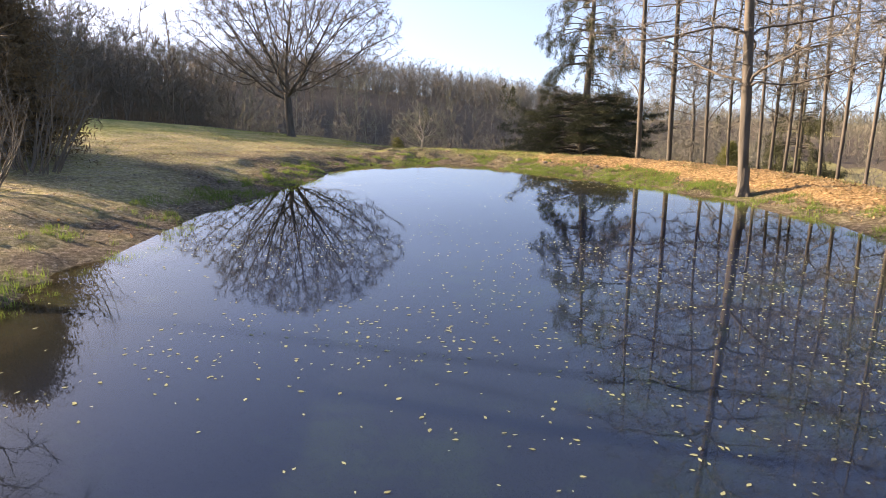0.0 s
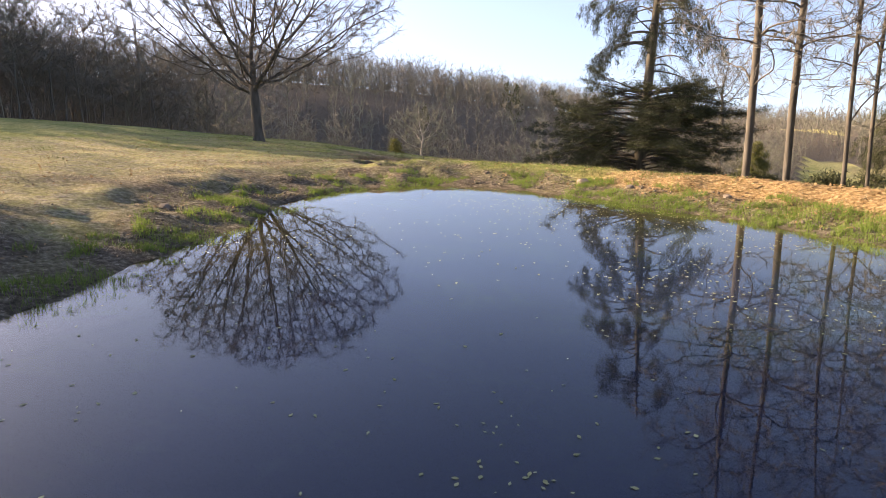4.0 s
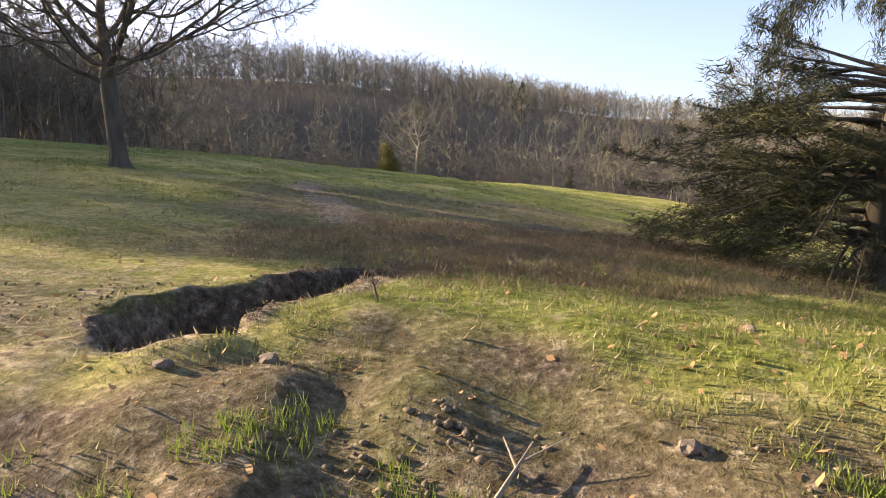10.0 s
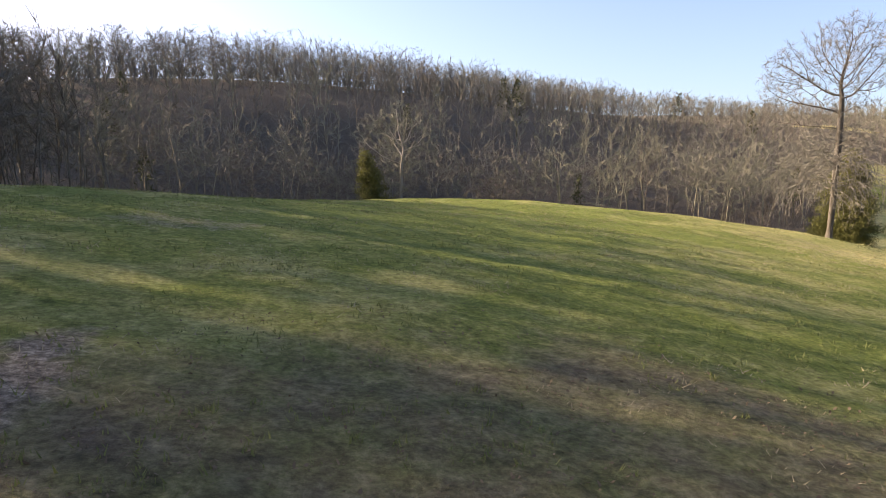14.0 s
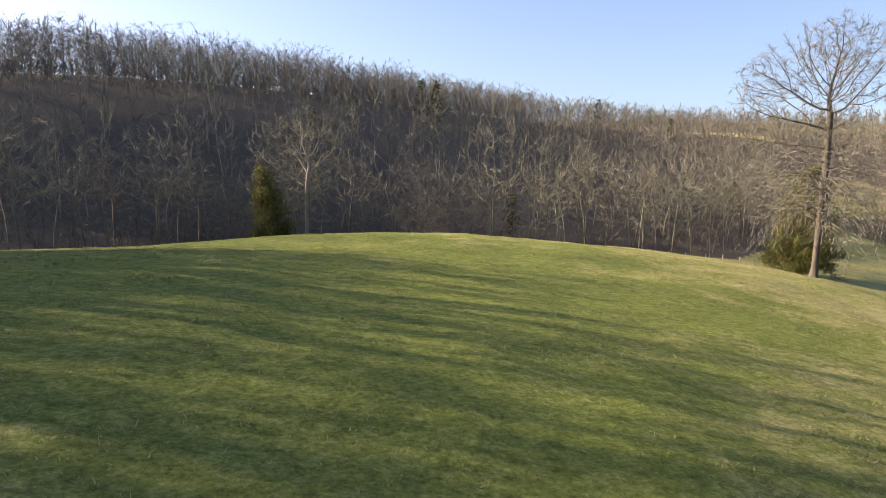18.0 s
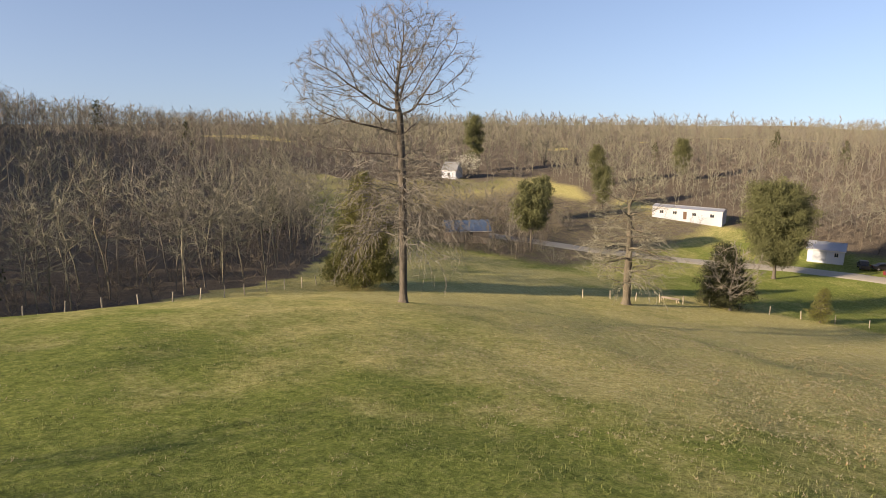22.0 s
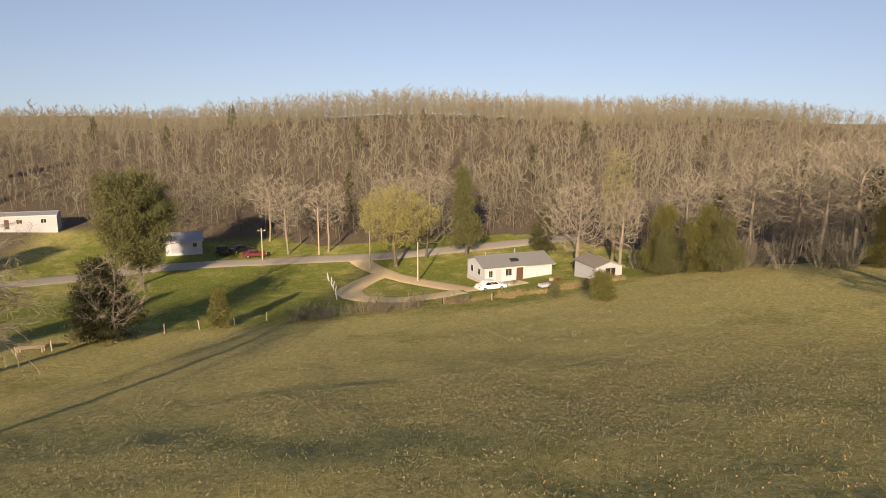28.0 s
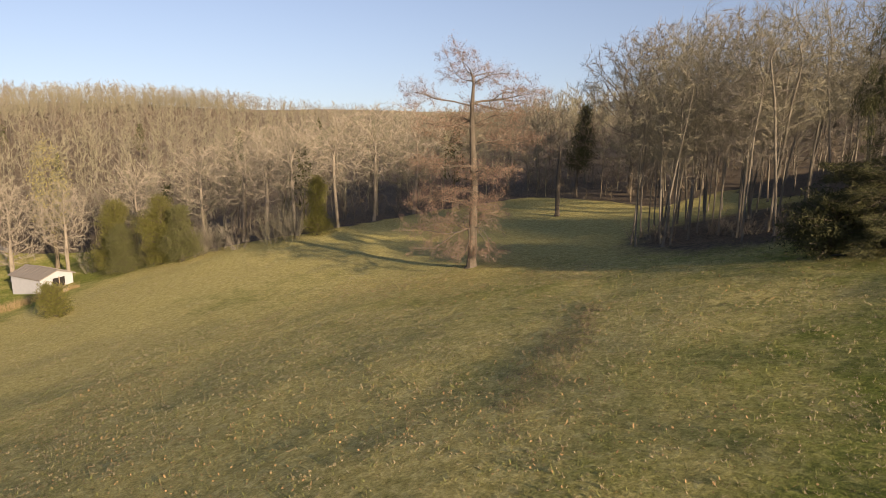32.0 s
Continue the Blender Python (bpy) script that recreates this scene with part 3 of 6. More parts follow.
def crown_points(rng, n, height, rows, shell=0.55, off=(0.0, 0.0), lobes=0.16):
    """Points in a crown, thicker towards its skin; rows give (part of the height, radius in metres)."""
    fs, rs = [r[0] for r in rows], [r[1] for r in rows]
    ph = rng.uniform(0, 6.283, 3)
    f = rng.uniform(fs[0], fs[-1], n * 12)
    rad = np.interp(f, fs, rs)
    f = f[rng.rand(len(f)) * max(rs) ** 2 < rad ** 2 + 0.02 * max(rs) ** 2][:n]
    a = rng.uniform(0, 6.283, len(f))
    rad = np.interp(f, fs, rs) * (1 + lobes * np.sin(2 * a + ph[0] + 3 * f) + lobes * np.sin(5 * a + ph[1] + 11 * f))
    rad = rad * rng.rand(len(f)) ** shell
    return np.stack([np.cos(a) * rad + off[0], np.sin(a) * rad + off[1], f * height], -1)


def colonize(rng, goals, trunk, step, kill, inertia=0.7, jitter=0.1, up=0.0, first=0.0, rounds=140):
    """Grows branches from a trunk towards all the goals: nodes, parents."""
    N = [np.array(p, float) for p in trunk]
    par = [-1] + list(range(len(trunk) - 1))
    D = [np.array([0, 0, 1.0])] * len(trunk)
    base = np.array(N)
    ok = base[:, 2] >= first
    dd = np.linalg.norm(goals[:, None] - base[None], axis=2) + (goals[:, None, 2] < base[None, :, 2] + 0.3) * 0.5 + np.where(ok, 0, 1e6)[None]
    idx, dist = dd.argmin(1), dd.min(1)
    for _ in range(rounds):
        if not len(goals):
            break
        pos = np.array(N)
        g = goals - pos[idx]
        g = g / (np.linalg.norm(g, axis=1, keepdims=True) + 1e-9)
        acc = np.zeros((len(N), 3))
        np.add.at(acc, idx, g)
        src = np.unique(idx)
        d = acc[src] / (np.linalg.norm(acc[src], axis=1, keepdims=True) + 1e-9)
        d = d + inertia * np.array([D[i] if i >= len(trunk) else np.array([0, 0, 0.35]) for i in src]) + rng.normal(0, jitter, (len(src), 3)) + np.array([0, 0, up])
        d = d / np.linalg.norm(d, axis=1, keepdims=True)
        fresh = pos[src] + d * step
        m = np.linalg.norm(goals[:, None] - fresh[None], axis=2)
        near, val = m.argmin(1), m.min(1)
        won = val < dist
        if not won.any():
            break
        used = np.unique(near[won])
        to = {}
        for u in used:
            to[u] = len(N)
            N.append(fresh[u])
            D.append(d[u])
            par.append(int(src[u]))
        idx = np.where(won, np.array([to.get(k, 0) for k in near]), idx)
        dist = np.where(won, val, dist)
        keep = dist > kill
        goals, idx, dist = goals[keep], idx[keep], dist[keep]
    return np.array(N), np.array(par)


def thickness(par, tip, base):
    """Branch radii: each carries what grows from it."""
    n = len(par)
    kids = np.bincount(par[par >= 0], minlength=n)
    leaves = max(2, (kids == 0).sum())
    e = math.log(leaves) / math.log(base / tip)
    w = np.zeros(n)
    for i in range(n - 1, -1, -1):
        if kids[i] == 0:
            w[i] = tip ** e
        if par[i] >= 0:
            w[par[i]] += w[i]
    return w ** (1 / e)


def fan(rng, o, d, length, width, wild=0.5):
    """Single fine twigs, one three-cornered blade each."""
    w = d + rng.normal(0, wild, d.shape)
    w = w / (np.linalg.norm(w, axis=1, keepdims=True) + 1e-9) * length * rng.uniform(0.4, 1.3, (len(o), 1))
    sd = np.cross(w, rng.normal(0, 1, w.shape))
    sd = sd / (np.linalg.norm(sd, axis=1, keepdims=True) + 1e-9) * width
    return np.stack([o + sd, o - sd, o + w], 1).reshape(-1, 3), np.arange(len(o) * 3).reshape(-1, 3)


def bent_trunk(rng, top, lean, wobble, pieces):
    p, d, out = np.zeros(3), np.array([lean[0], lean[1], 1.0]), [np.zeros(3)]
    for i in range(pieces):
        d = d + np.append(rng.normal(0, wobble, 2), 0)
        p = p + d / np.linalg.norm(d) * top / pieces
        out.append(p)
    return out


def crown_tree(name, label, x, y, height, r, goals, seed, top=0.3, twig=None, wood=None, lean=(0.0, 0.0), group="", turn=0.0, step=0.35, kill=0.4, cut=0.02, tip=0.006,
               twigs=2, twig_len=0.6, twig_wide=0.0035, buds=None, bud_size=0.09, bud_count=1, category="tree", inertia=0.7, jitter=0.1, up=0.0, first=0.0, wobble=0.03,
               hang=0, hang_len=0.16, hang_from=(0.15, 0.6)):
    """A leafless tree grown into the crown given: trunk, limbs, twigs and, where it has them, buds."""
    rng = np.random.RandomState(seed)
    twig, wood = twig or M_TWIG, wood or M_BARK
    if callable(goals):
        goals = goals(rng)
    elif isinstance(goals, tuple):
        goals = crown_points(rng, goals[0], height, goals[1])
    ob = thing(name, label, category, x, y, group, turn=turn)
    trunk = bent_trunk(rng, height * top, lean, wobble, 9)
    goals = goals + np.array([lean[0], lean[1], 0]) * goals[:, 2:3]
    N, par = colonize(rng, goals, trunk, step, kill, inertia, jitter, up, first)
    R = thickness(par, tip, r)
    nt = len(trunk)
    R[:nt] = np.maximum(R[:nt], r * np.linspace(1.0, 0.6 - 0.5 * top, nt))
    part_mesh("trunk", mesh_of("trunk", *sweep(trunk, list(R[:nt]), 10)), wood, ob)
    part_mesh("root_flare", root_flare(r, 0.8, 10, seed), wood, ob)
    limb = np.full(len(N), -1)
    for i in range(nt, len(N)):
        limb[i] = i if par[i] < nt else limb[par[i]]
    way = N - N[np.maximum(par, 0)]
    way = way / (np.linalg.norm(way, axis=1, keepdims=True) + 1e-9)
    fine = []
    for lb in np.unique(limb[nt:]):
        m = np.where(limb == lb)[0]
        thick = [i for i in m if R[i] > cut]
        fine += [i for i in m if R[i] <= cut]
        if len(thick) >= 2:
            part_mesh("limb", mesh_of("limb", *tubes([(N[par[i]], N[i], R[i] if par[i] < nt else R[par[i]], R[i]) for i in thick], 6 if r > 0.2 else 5)), wood, ob)
        else:
            fine += thick
    extra = []
    for _ in range(hang):
        f = rng.uniform(*hang_from) / top
        i = min(nt - 2, int(f * (nt - 1)))
        o, a = trunk[i] + (trunk[i + 1] - trunk[i]) * rng.rand(), rng.uniform(0, 6.283)
        d, L = np.array([math.cos(a), math.sin(a), 0.45]), height * hang_len * rng.uniform(0.6, 1.25)
        stack = [(o, d, L, tip * 5.5, 0)]
        while stack:
            o, d, L, q, lv = stack.pop()
            for k in range(5):
                d = d + rng.normal(0, 0.16, 3) + np.array([0, 0, -0.16])
                d = d / np.linalg.norm(d)
                e = o + d * L / 5
                extra.append((o, e, q * (1 - k * 0.16), q * (1 - (k + 1) * 0.16)))
                if lv < 2 and k > 0:
                    for _k in range(1 if lv else 2):
                        stack.append((e, d + rng.normal(0, 0.55, 3), L * rng.uniform(0.3, 0.6), q * 0.62, lv + 1))
                o = e
    segs = [(N[par[i]], N[i], R[i], R[i] * 0.85) for i in fine] + extra
    part_mesh("twig_mass", mesh_of("twig_mass", *slivers(segs, rng)), twig, ob)
    ends = np.array([i for i in fine if R[i] < tip * 2.2])
    if twigs and len(ends):
        o, d = np.repeat(N[ends], twigs, 0), np.repeat(way[ends], twigs, 0)
        o = o - d * rng.uniform(0, step, (len(o), 1))
        v, f = fan(rng, o, d, twig_len, twig_wide, 0.45)
        part_mesh("twig_haze", mesh_of("twig_haze", v, f), twig, ob)
    if buds is not None and len(ends):
        part_mesh("bud_cover", mesh_of("bud_cover", *specks(rng, N[ends], bud_size, bud_count, twig_len * 0.35)), buds, ob)
    return ob


# crowns, as rows of (part of the height, radius over the tree's height)
def scaled(rows, k):
    return [(f, q * k) for f, q in rows]


DOME = [(0.22, 0.12), (0.32, 0.36), (0.45, 0.52), (0.62, 0.60), (0.78, 0.52), (0.90, 0.34), (1.0, 0.06)]
VASE = [(0.30, 0.10), (0.45, 0.24), (0.65, 0.36), (0.82, 0.34), (0.94, 0.20), (1.0, 0.04)]
COLUMN = [(0.10, 0.07), (0.25, 0.17), (0.55, 0.23), (0.82, 0.19), (1.0, 0.04)]
BUSH = [(0.06, 0.16), (0.25, 0.34), (0.55, 0.42), (0.8, 0.3), (1.0, 0.06)]
TALL = [(0.35, 0.08), (0.5, 0.18), (0.7, 0.23), (0.86, 0.19), (1.0, 0.04)]


def needle_tree(name, label, x, y, height, r, boughs, seed, mat, skirt=1.0, low=0.12, droop=-0.1, shape=None, size=0.22, per=14, spread=0.16, wood=M_BARK, turn=0.0, group="", gap=None, slim=0.12):
    """A conifer: trunk, boughs and sprays of needles hung along them."""
    rng = np.random.RandomState(seed)
    ob = thing(name, label, "tree", x, y, group, turn=turn)
    tr, p, d = [], np.zeros(3), np.array([0, 0, 1.0])
    for i in range(10):
        d = d + rng.normal(0, 0.03, 3)
        d = d / np.linalg.norm(d)
        q = p + d * height / 10
        tr.append((p, q, r * (1 - 0.09 * i), r * (1 - 0.09 * (i + 1)), 0))
        p = q
    axis = [np.zeros(3)] + [s[1] for s in tr]
    segs, sprays = [], []
    for b in range(boughs):
        f = low + (1 - low) * (b + rng.rand()) / boughs
        if gap and gap[0] < f < gap[1] and rng.rand() < gap[2]:
            continue
        i = min(9, int(f * 10))
        base = axis[i] + (axis[i + 1] - axis[i]) * (f * 10 - i)
        reach = (shape(f) if shape else (1 - f) ** 0.8) * skirt * rng.uniform(0.6, 1.15) + 0.1
        a = rng.uniform(0, 6.283)
        dd = np.array([math.cos(a), math.sin(a), 0.25 + 0.5 * f])
        pp = base
        m = max(2, int(reach / 0.5))
        for s in range(m):
            dd = dd / np.linalg.norm(dd)
            qq = pp + dd * reach / m
            segs.append((pp, qq, 0.05 * (1 - s / m) + 0.012, 0.05 * (1 - (s + 1) / m) + 0.01, 1))
            dd = dd + np.array([0, 0, droop]) + rng.normal(0, 0.12, 3)
            if s >= m * 0.2:
                for w in range(3):
                    sprays.append(pp + (qq - pp) * rng.rand() + rng.normal(0, 0.16 * (0.4 + reach / 3), 3) * np.array([1, 1, 0.6]))
            pp = qq
    part_mesh("trunk", trunk_of(tr), wood, ob)
    part_mesh("root_flare", root_flare(r, 0.6, 9, seed), wood, ob)
    part_mesh("bough_frame", mesh_of("bough_frame", *tubes(segs, 4)), wood, ob)
    part_mesh("foliage", mesh_of("foliage", *specks(rng, sprays, size, per, spread, slim=slim, way=(0, 0, -0.35))), mat, ob)
    return ob


# the spreading tree on the far side of the pond
crown_tree("spreading_tree", "broad bare tree with low forking limbs above the pond", -11.3, 51.3, 13.2, 0.27, (4200, scaled(DOME, 13.2)), 12, 0.24, step=0.28, kill=0.34, inertia=0.5, cut=0.018,
           twigs=9, twig_len=0.6, twig_wide=0.0085, tip=0.010, wobble=0.015, first=2.0, up=0.03, jitter=0.09, twig=M_TWIG_RED, buds=M_BUD, bud_size=0.07, bud_count=2)


def lone_crown(rng):
    """A rounded head over a separate limb that reaches to one side."""
    a = crown_points(rng, 2300, 23.0, [(0.50, 0.6), (0.58, 2.2), (0.70, 4.0), (0.82, 4.5), (0.92, 3.3), (1.0, 0.6)], 0.75, lobes=0.24)
    b = crown_points(rng, 800, 23.8, [(0.44, 0.5), (0.52, 1.6), (0.65, 2.4), (0.76, 2.1), (0.83, 0.5)], off=(-4.7, 3.2))
    c = crown_points(rng, 260, 23.8, [(0.30, 0.8), (0.36, 3.2), (0.46, 3.0), (0.52, 1.0)])
    return np.concatenate([a, b, c])


crown_tree("lone_tree", "tall bare tree with drooping lower twigs on the hillside", 41.2, 114.1, 23.2, 0.30, lone_crown, 4, 0.62, step=0.38, kill=0.46, inertia=0.5, twigs=8, twig_len=0.8, twig_wide=0.011,
           tip=0.010, cut=0.022, first=7.5, up=0.05, wobble=0.008, hang=80, hang_len=0.2, hang_from=(0.2, 0.46), wood=M_BARK, twig=M_TWIG)
# the wide tree below it
crown_tree("pasture_tree", "wide bare tree with a dark trunk foot beside a fence", 84.0, 116.8, 19.0, 0.50,
           (1900, [(0.16, 3.5), (0.25, 7.2), (0.38, 7.6), (0.5, 6.0), (0.7, 5.6), (0.85, 4.6), (1.0, 0.8)]), 8, 0.66, step=0.45, kill=0.6,
           twigs=5, twig_len=0.9, twig_wide=0.013, tip=0.018, cut=0.04, inertia=0.5, first=2.6, hang=22, hang_len=0.2, hang_from=(0.16, 0.4), wood=M_BARK_TAN, twig=M_TWIG_PALE)


def russet_crown(rng):
    """Uneven tiers of tufts: (sideways, height, half width, half depth)."""
    tiers = [(-1.3, 16.0, 1.2, 0.8), (0.4, 14.6, 2.4, 0.9), (3.6, 13.3, 2.2, 0.8), (-4.2, 13.2, 1.4, 0.9), (1.4, 12.0, 2.6, 0.8), (-1.8, 11.0, 2.6, 0.9), (2.8, 10.0, 2.4, 0.9),
             (-3.2, 8.2, 1.8, 0.7), (-1.5, 5.6, 2.6, 0.9), (0.6, 7.6, 2.2, 0.8), (-2.6, 3.2, 2.4, 1.0), (0.8, 4.0, 1.8, 0.9), (-1.2, 2.0, 2.8, 0.6)]
    out = []
    for u, h, w, t in tiers:
        n = int(100 * w)
        q = rng.normal(0, 0.5, (n, 3)) * np.array([w, w, t])
        v = rng.uniform(-0.6, 0.6) * w
        out.append(q + np.array([-0.755 * u + 0.656 * v, -0.656 * u - 0.755 * v, h]))
    return np.concatenate(out)


crown_tree("russet_tree", "irregular tree with russet spring buds in the pasture", 52.0, 44.0, 16.6, 0.34, russet_crown, 27, 0.84, twig=M_TWIG_RED, wood=M_BARK, buds=M_BUD, bud_count=20, bud_size=0.11,
           step=0.34, kill=0.42, twigs=5, twig_len=0.6, twig_wide=0.009, tip=0.011, cut=0.025, first=1.6, wobble=0.045, inertia=0.5)


def old_cedar(name, label, x, y, height, r, seed, mat, skirt, skirt_top, bare, reach, scale=1.0, boughs=(80, 60)):
    """An old cedar: a wide tiered skirt, a stretch of bare trunk and arching upper boughs hung with strands."""
    rng = np.random.RandomState(seed)
    ob = thing(name, label, "tree", x, y)
    trunk = bent_trunk(rng, height, (0.01, 0.0), 0.02, 10)
    part_mesh("trunk", mesh_of("trunk", *sweep(trunk, [r * (1 - 0.088 * i) for i in range(11)], 10)), M_BARK_TAN, ob)
    part_mesh("root_flare", root_flare(r, 0.6, 9, seed), M_BARK_TAN, ob)
    axis = lambda z: np.array([np.interp(z, [p[2] for p in trunk], [p[k] for p in trunk]) for k in (0, 1)] + [z])
    segs, dead, C, W = [], [], [], []
    for b in range(boughs[0]):
        z = 0.7 + (skirt_top - 0.7) * rng.rand() ** 0.9
        a = rng.uniform(0, 6.283)
        L = skirt * (1.05 - 0.45 * (z / skirt_top) ** 2) * rng.uniform(0.55, 1.1)
        d, p = np.array([math.cos(a), math.sin(a), 0.22]), axis(z)
        m = max(4, int(L / 0.42))
        for k in range(m):
            d = d + rng.normal(0, 0.07, 3) + np.array([0, 0, -0.06 if k < m * 0.6 else 0.06])
            d = d / np.linalg.norm(d)
            q = p + d * L / m
            segs.append((p, q, 0.045 * (1 - k / m) + 0.008, 0.045 * (1 - (k + 1) / m) + 0.008))
            if k > m * 0.3:
                for side in (-1, 1, rng.choice([-1, 1])):
                    e = np.array([-d[1], d[0], 0]) * side + d * rng.uniform(0.4, 1.0) + rng.normal(0, 0.15, 3)
                    e = e / np.linalg.norm(e)
                    l = rng.uniform(0.35, 0.9) * (1.1 - 0.5 * k / m) * scale
                    segs.append((q, q + e * l, 0.008, 0.003))
                    for u in (0.3, 0.6, 0.9):
                        C.append(q + e * l * u)
                        W.append(e * 0.8 + np.array([0, 0, -0.12]))
            elif rng.rand() < 0.7:
                dead.append((q, q + (rng.normal(0, 0.5, 3) + np.array([0, 0, -0.2])) * 0.8, 0.006, 0.002))
            p = q
    for b in range(boughs[1]):
        z = bare + (height - 0.3 - bare) * rng.rand()
        f = (z - bare) / (height - bare)
        a = rng.uniform(0, 6.283)
        L = reach * (1.1 - 0.75 * f ** 1.3) * rng.uniform(0.5, 1.1)
        d, p = np.array([math.cos(a), math.sin(a), 0.35]), axis(z)
        m = max(3, int(L / 0.3))
        for k in range(m):
            d = d + rng.normal(0, 0.1, 3) + np.array([0, 0, -0.13])
            d = d / np.linalg.norm(d)
            q = p + d * L / m
            segs.append((p, q, 0.035 * (1 - k / m) + 0.007, 0.035 * (1 - (k + 1) / m) + 0.006))
            if k > m * 0.35 and rng.rand() < 0.85:
                l = rng.uniform(0.25, 1.25) * scale
                o, e = q, d * 0.5 + rng.normal(0, 0.2, 3)
                for u in range(max(2, int(l / 0.17))):
                    e = e + np.array([0, 0, -0.5]) + rng.normal(0, 0.1, 3)
                    e = e / np.linalg.norm(e)
                    o2 = o + e * 0.17
                    segs.append((o, o2, 0.005, 0.003))
                    for _k in range(2):
                        C.append(o2 + rng.normal(0, 0.05, 3))
                        W.append(e)
                    o = o2
            elif rng.rand() < 0.5:
                dead.append((q, q + (d + rng.normal(0, 0.6, 3)) * 0.6, 0.006, 0.002))
            p = q
    for _k in range(60):
        z, a = rng.uniform(skirt_top * 0.8, bare + 1.5), rng.uniform(0, 6.283)
        p, d = axis(z), np.array([math.cos(a), math.sin(a), 0.1])
        for k in range(4):
            d = d + rng.normal(0, 0.25, 3) + np.array([0, 0, -0.12])
            q = p + d / np.linalg.norm(d) * rng.uniform(0.25, 0.55)
            dead.append((p, q, 0.012 - 0.002 * k, 0.009 - 0.002 * k))
            p = q
    part_mesh("bough_frame", mesh_of("bough_frame", *tubes(segs, 4)), M_BARK, ob)
    part_mesh("twig_mass", mesh_of("twig_mass", *slivers(dead, rng)), M_TWIG, ob, "dead grey lower twigs")
    per = 16
    part_mesh("foliage", mesh_of("foliage", *specks(rng, C, 0.15 * scale, per, 0.085 * scale, way=np.repeat(np.array(W), per, 0), slim=0.06)), mat, ob)
    return ob


old_cedar("pond_cedar", "old cedar with a wide dark skirt and drooping upper boughs", 8.5, 42.6, 14.5, 0.30, 3, M_CEDAR, 5.7, 4.4, 5.2, 3.4, 1.0, (140, 92))
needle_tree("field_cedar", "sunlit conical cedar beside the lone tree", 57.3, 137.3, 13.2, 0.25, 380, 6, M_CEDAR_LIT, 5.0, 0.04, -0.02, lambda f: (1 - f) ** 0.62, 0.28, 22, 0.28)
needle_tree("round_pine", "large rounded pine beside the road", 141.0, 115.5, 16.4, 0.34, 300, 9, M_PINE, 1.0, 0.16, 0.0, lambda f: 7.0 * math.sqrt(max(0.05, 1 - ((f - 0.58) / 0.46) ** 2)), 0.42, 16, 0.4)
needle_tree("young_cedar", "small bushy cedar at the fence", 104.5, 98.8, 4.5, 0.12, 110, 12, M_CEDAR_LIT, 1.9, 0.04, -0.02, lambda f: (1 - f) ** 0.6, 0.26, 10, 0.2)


# ---- woods ----
def wood_tree(rng, height, goals, rows, step, twigs, twig_len, wide, top=0.5, base=0.13, rise=0.2, wild=0.42):
    """A cheap leafless tree for the woods, grown into a rounded crown: vertices and triangles."""
    trunk = bent_trunk(rng, height * top, rng.normal(0, 0.04, 2), 0.05, 5)
    g = crown_points(rng, goals, height, scaled(rows, height), 0.5)
    N, par = colonize(rng, g, trunk, step, step * 1.3, 0.45, 0.1, 0.05, height * rows[0][0] * 0.7, 60)
    R = thickness(par, wide, base)
    R[:6] = np.maximum(R[:6], base * np.linspace(1, 0.5, 6))
    seg = [(N[par[i]], N[i], R[par[i]] if i < 6 else R[i], R[i] * 0.9, 0) for i in range(1, len(N))]
    v, q = tubes(seg[:5], 3)
    f = np.concatenate([q[:, [0, 1, 2]], q[:, [0, 2, 3]]])
    tv, tq = slivers(seg[5:], rng)
    f = np.concatenate([f, tq[:, [0, 1, 2]] + len(v), tq[:, [0, 2, 3]] + len(v)])
    v = np.concatenate([v, tv])
    way = N - N[np.maximum(par, 0)]
    way = way / (np.linalg.norm(way, axis=1, keepdims=True) + 1e-9)
    ends = np.where(R < wide * 2.3)[0]
    ends = ends[ends > 5]
    o, d = np.repeat(N[ends], twigs, 0), np.repeat(way[ends], twigs, 0)
    sv, sf = fan(rng, o - d * rng.uniform(0, step, (len(o), 1)), d + np.array([0, 0, rise]), twig_len, wide * 0.9, wild)
    return np.concatenate([v, sv]), np.concatenate([f, sf + len(v)])


def wood_conifer(rng, height, spread, count):
    segs = [(np.zeros(3), np.array([0, 0, height]), 0.16, 0.02, 0)]
    v, q = tubes(segs, 3)
    f = np.concatenate([q[:, [0, 1, 2]], q[:, [0, 2, 3]]])
    h = rng.uniform(0.2, 1.0, count) ** 0.8
    a = rng.uniform(0, 6.283, count)
    rad = spread * (1.05 - h) ** 0.7 * rng.uniform(0.4, 1.05, count)
    c = np.stack([np.cos(a) * rad, np.sin(a) * rad, h * height], -1)
    sv, sf = specks(rng, c, 0.95, 2, 0.3)
    return np.concatenate([v, sv]), np.concatenate([f, sf + len(v)])


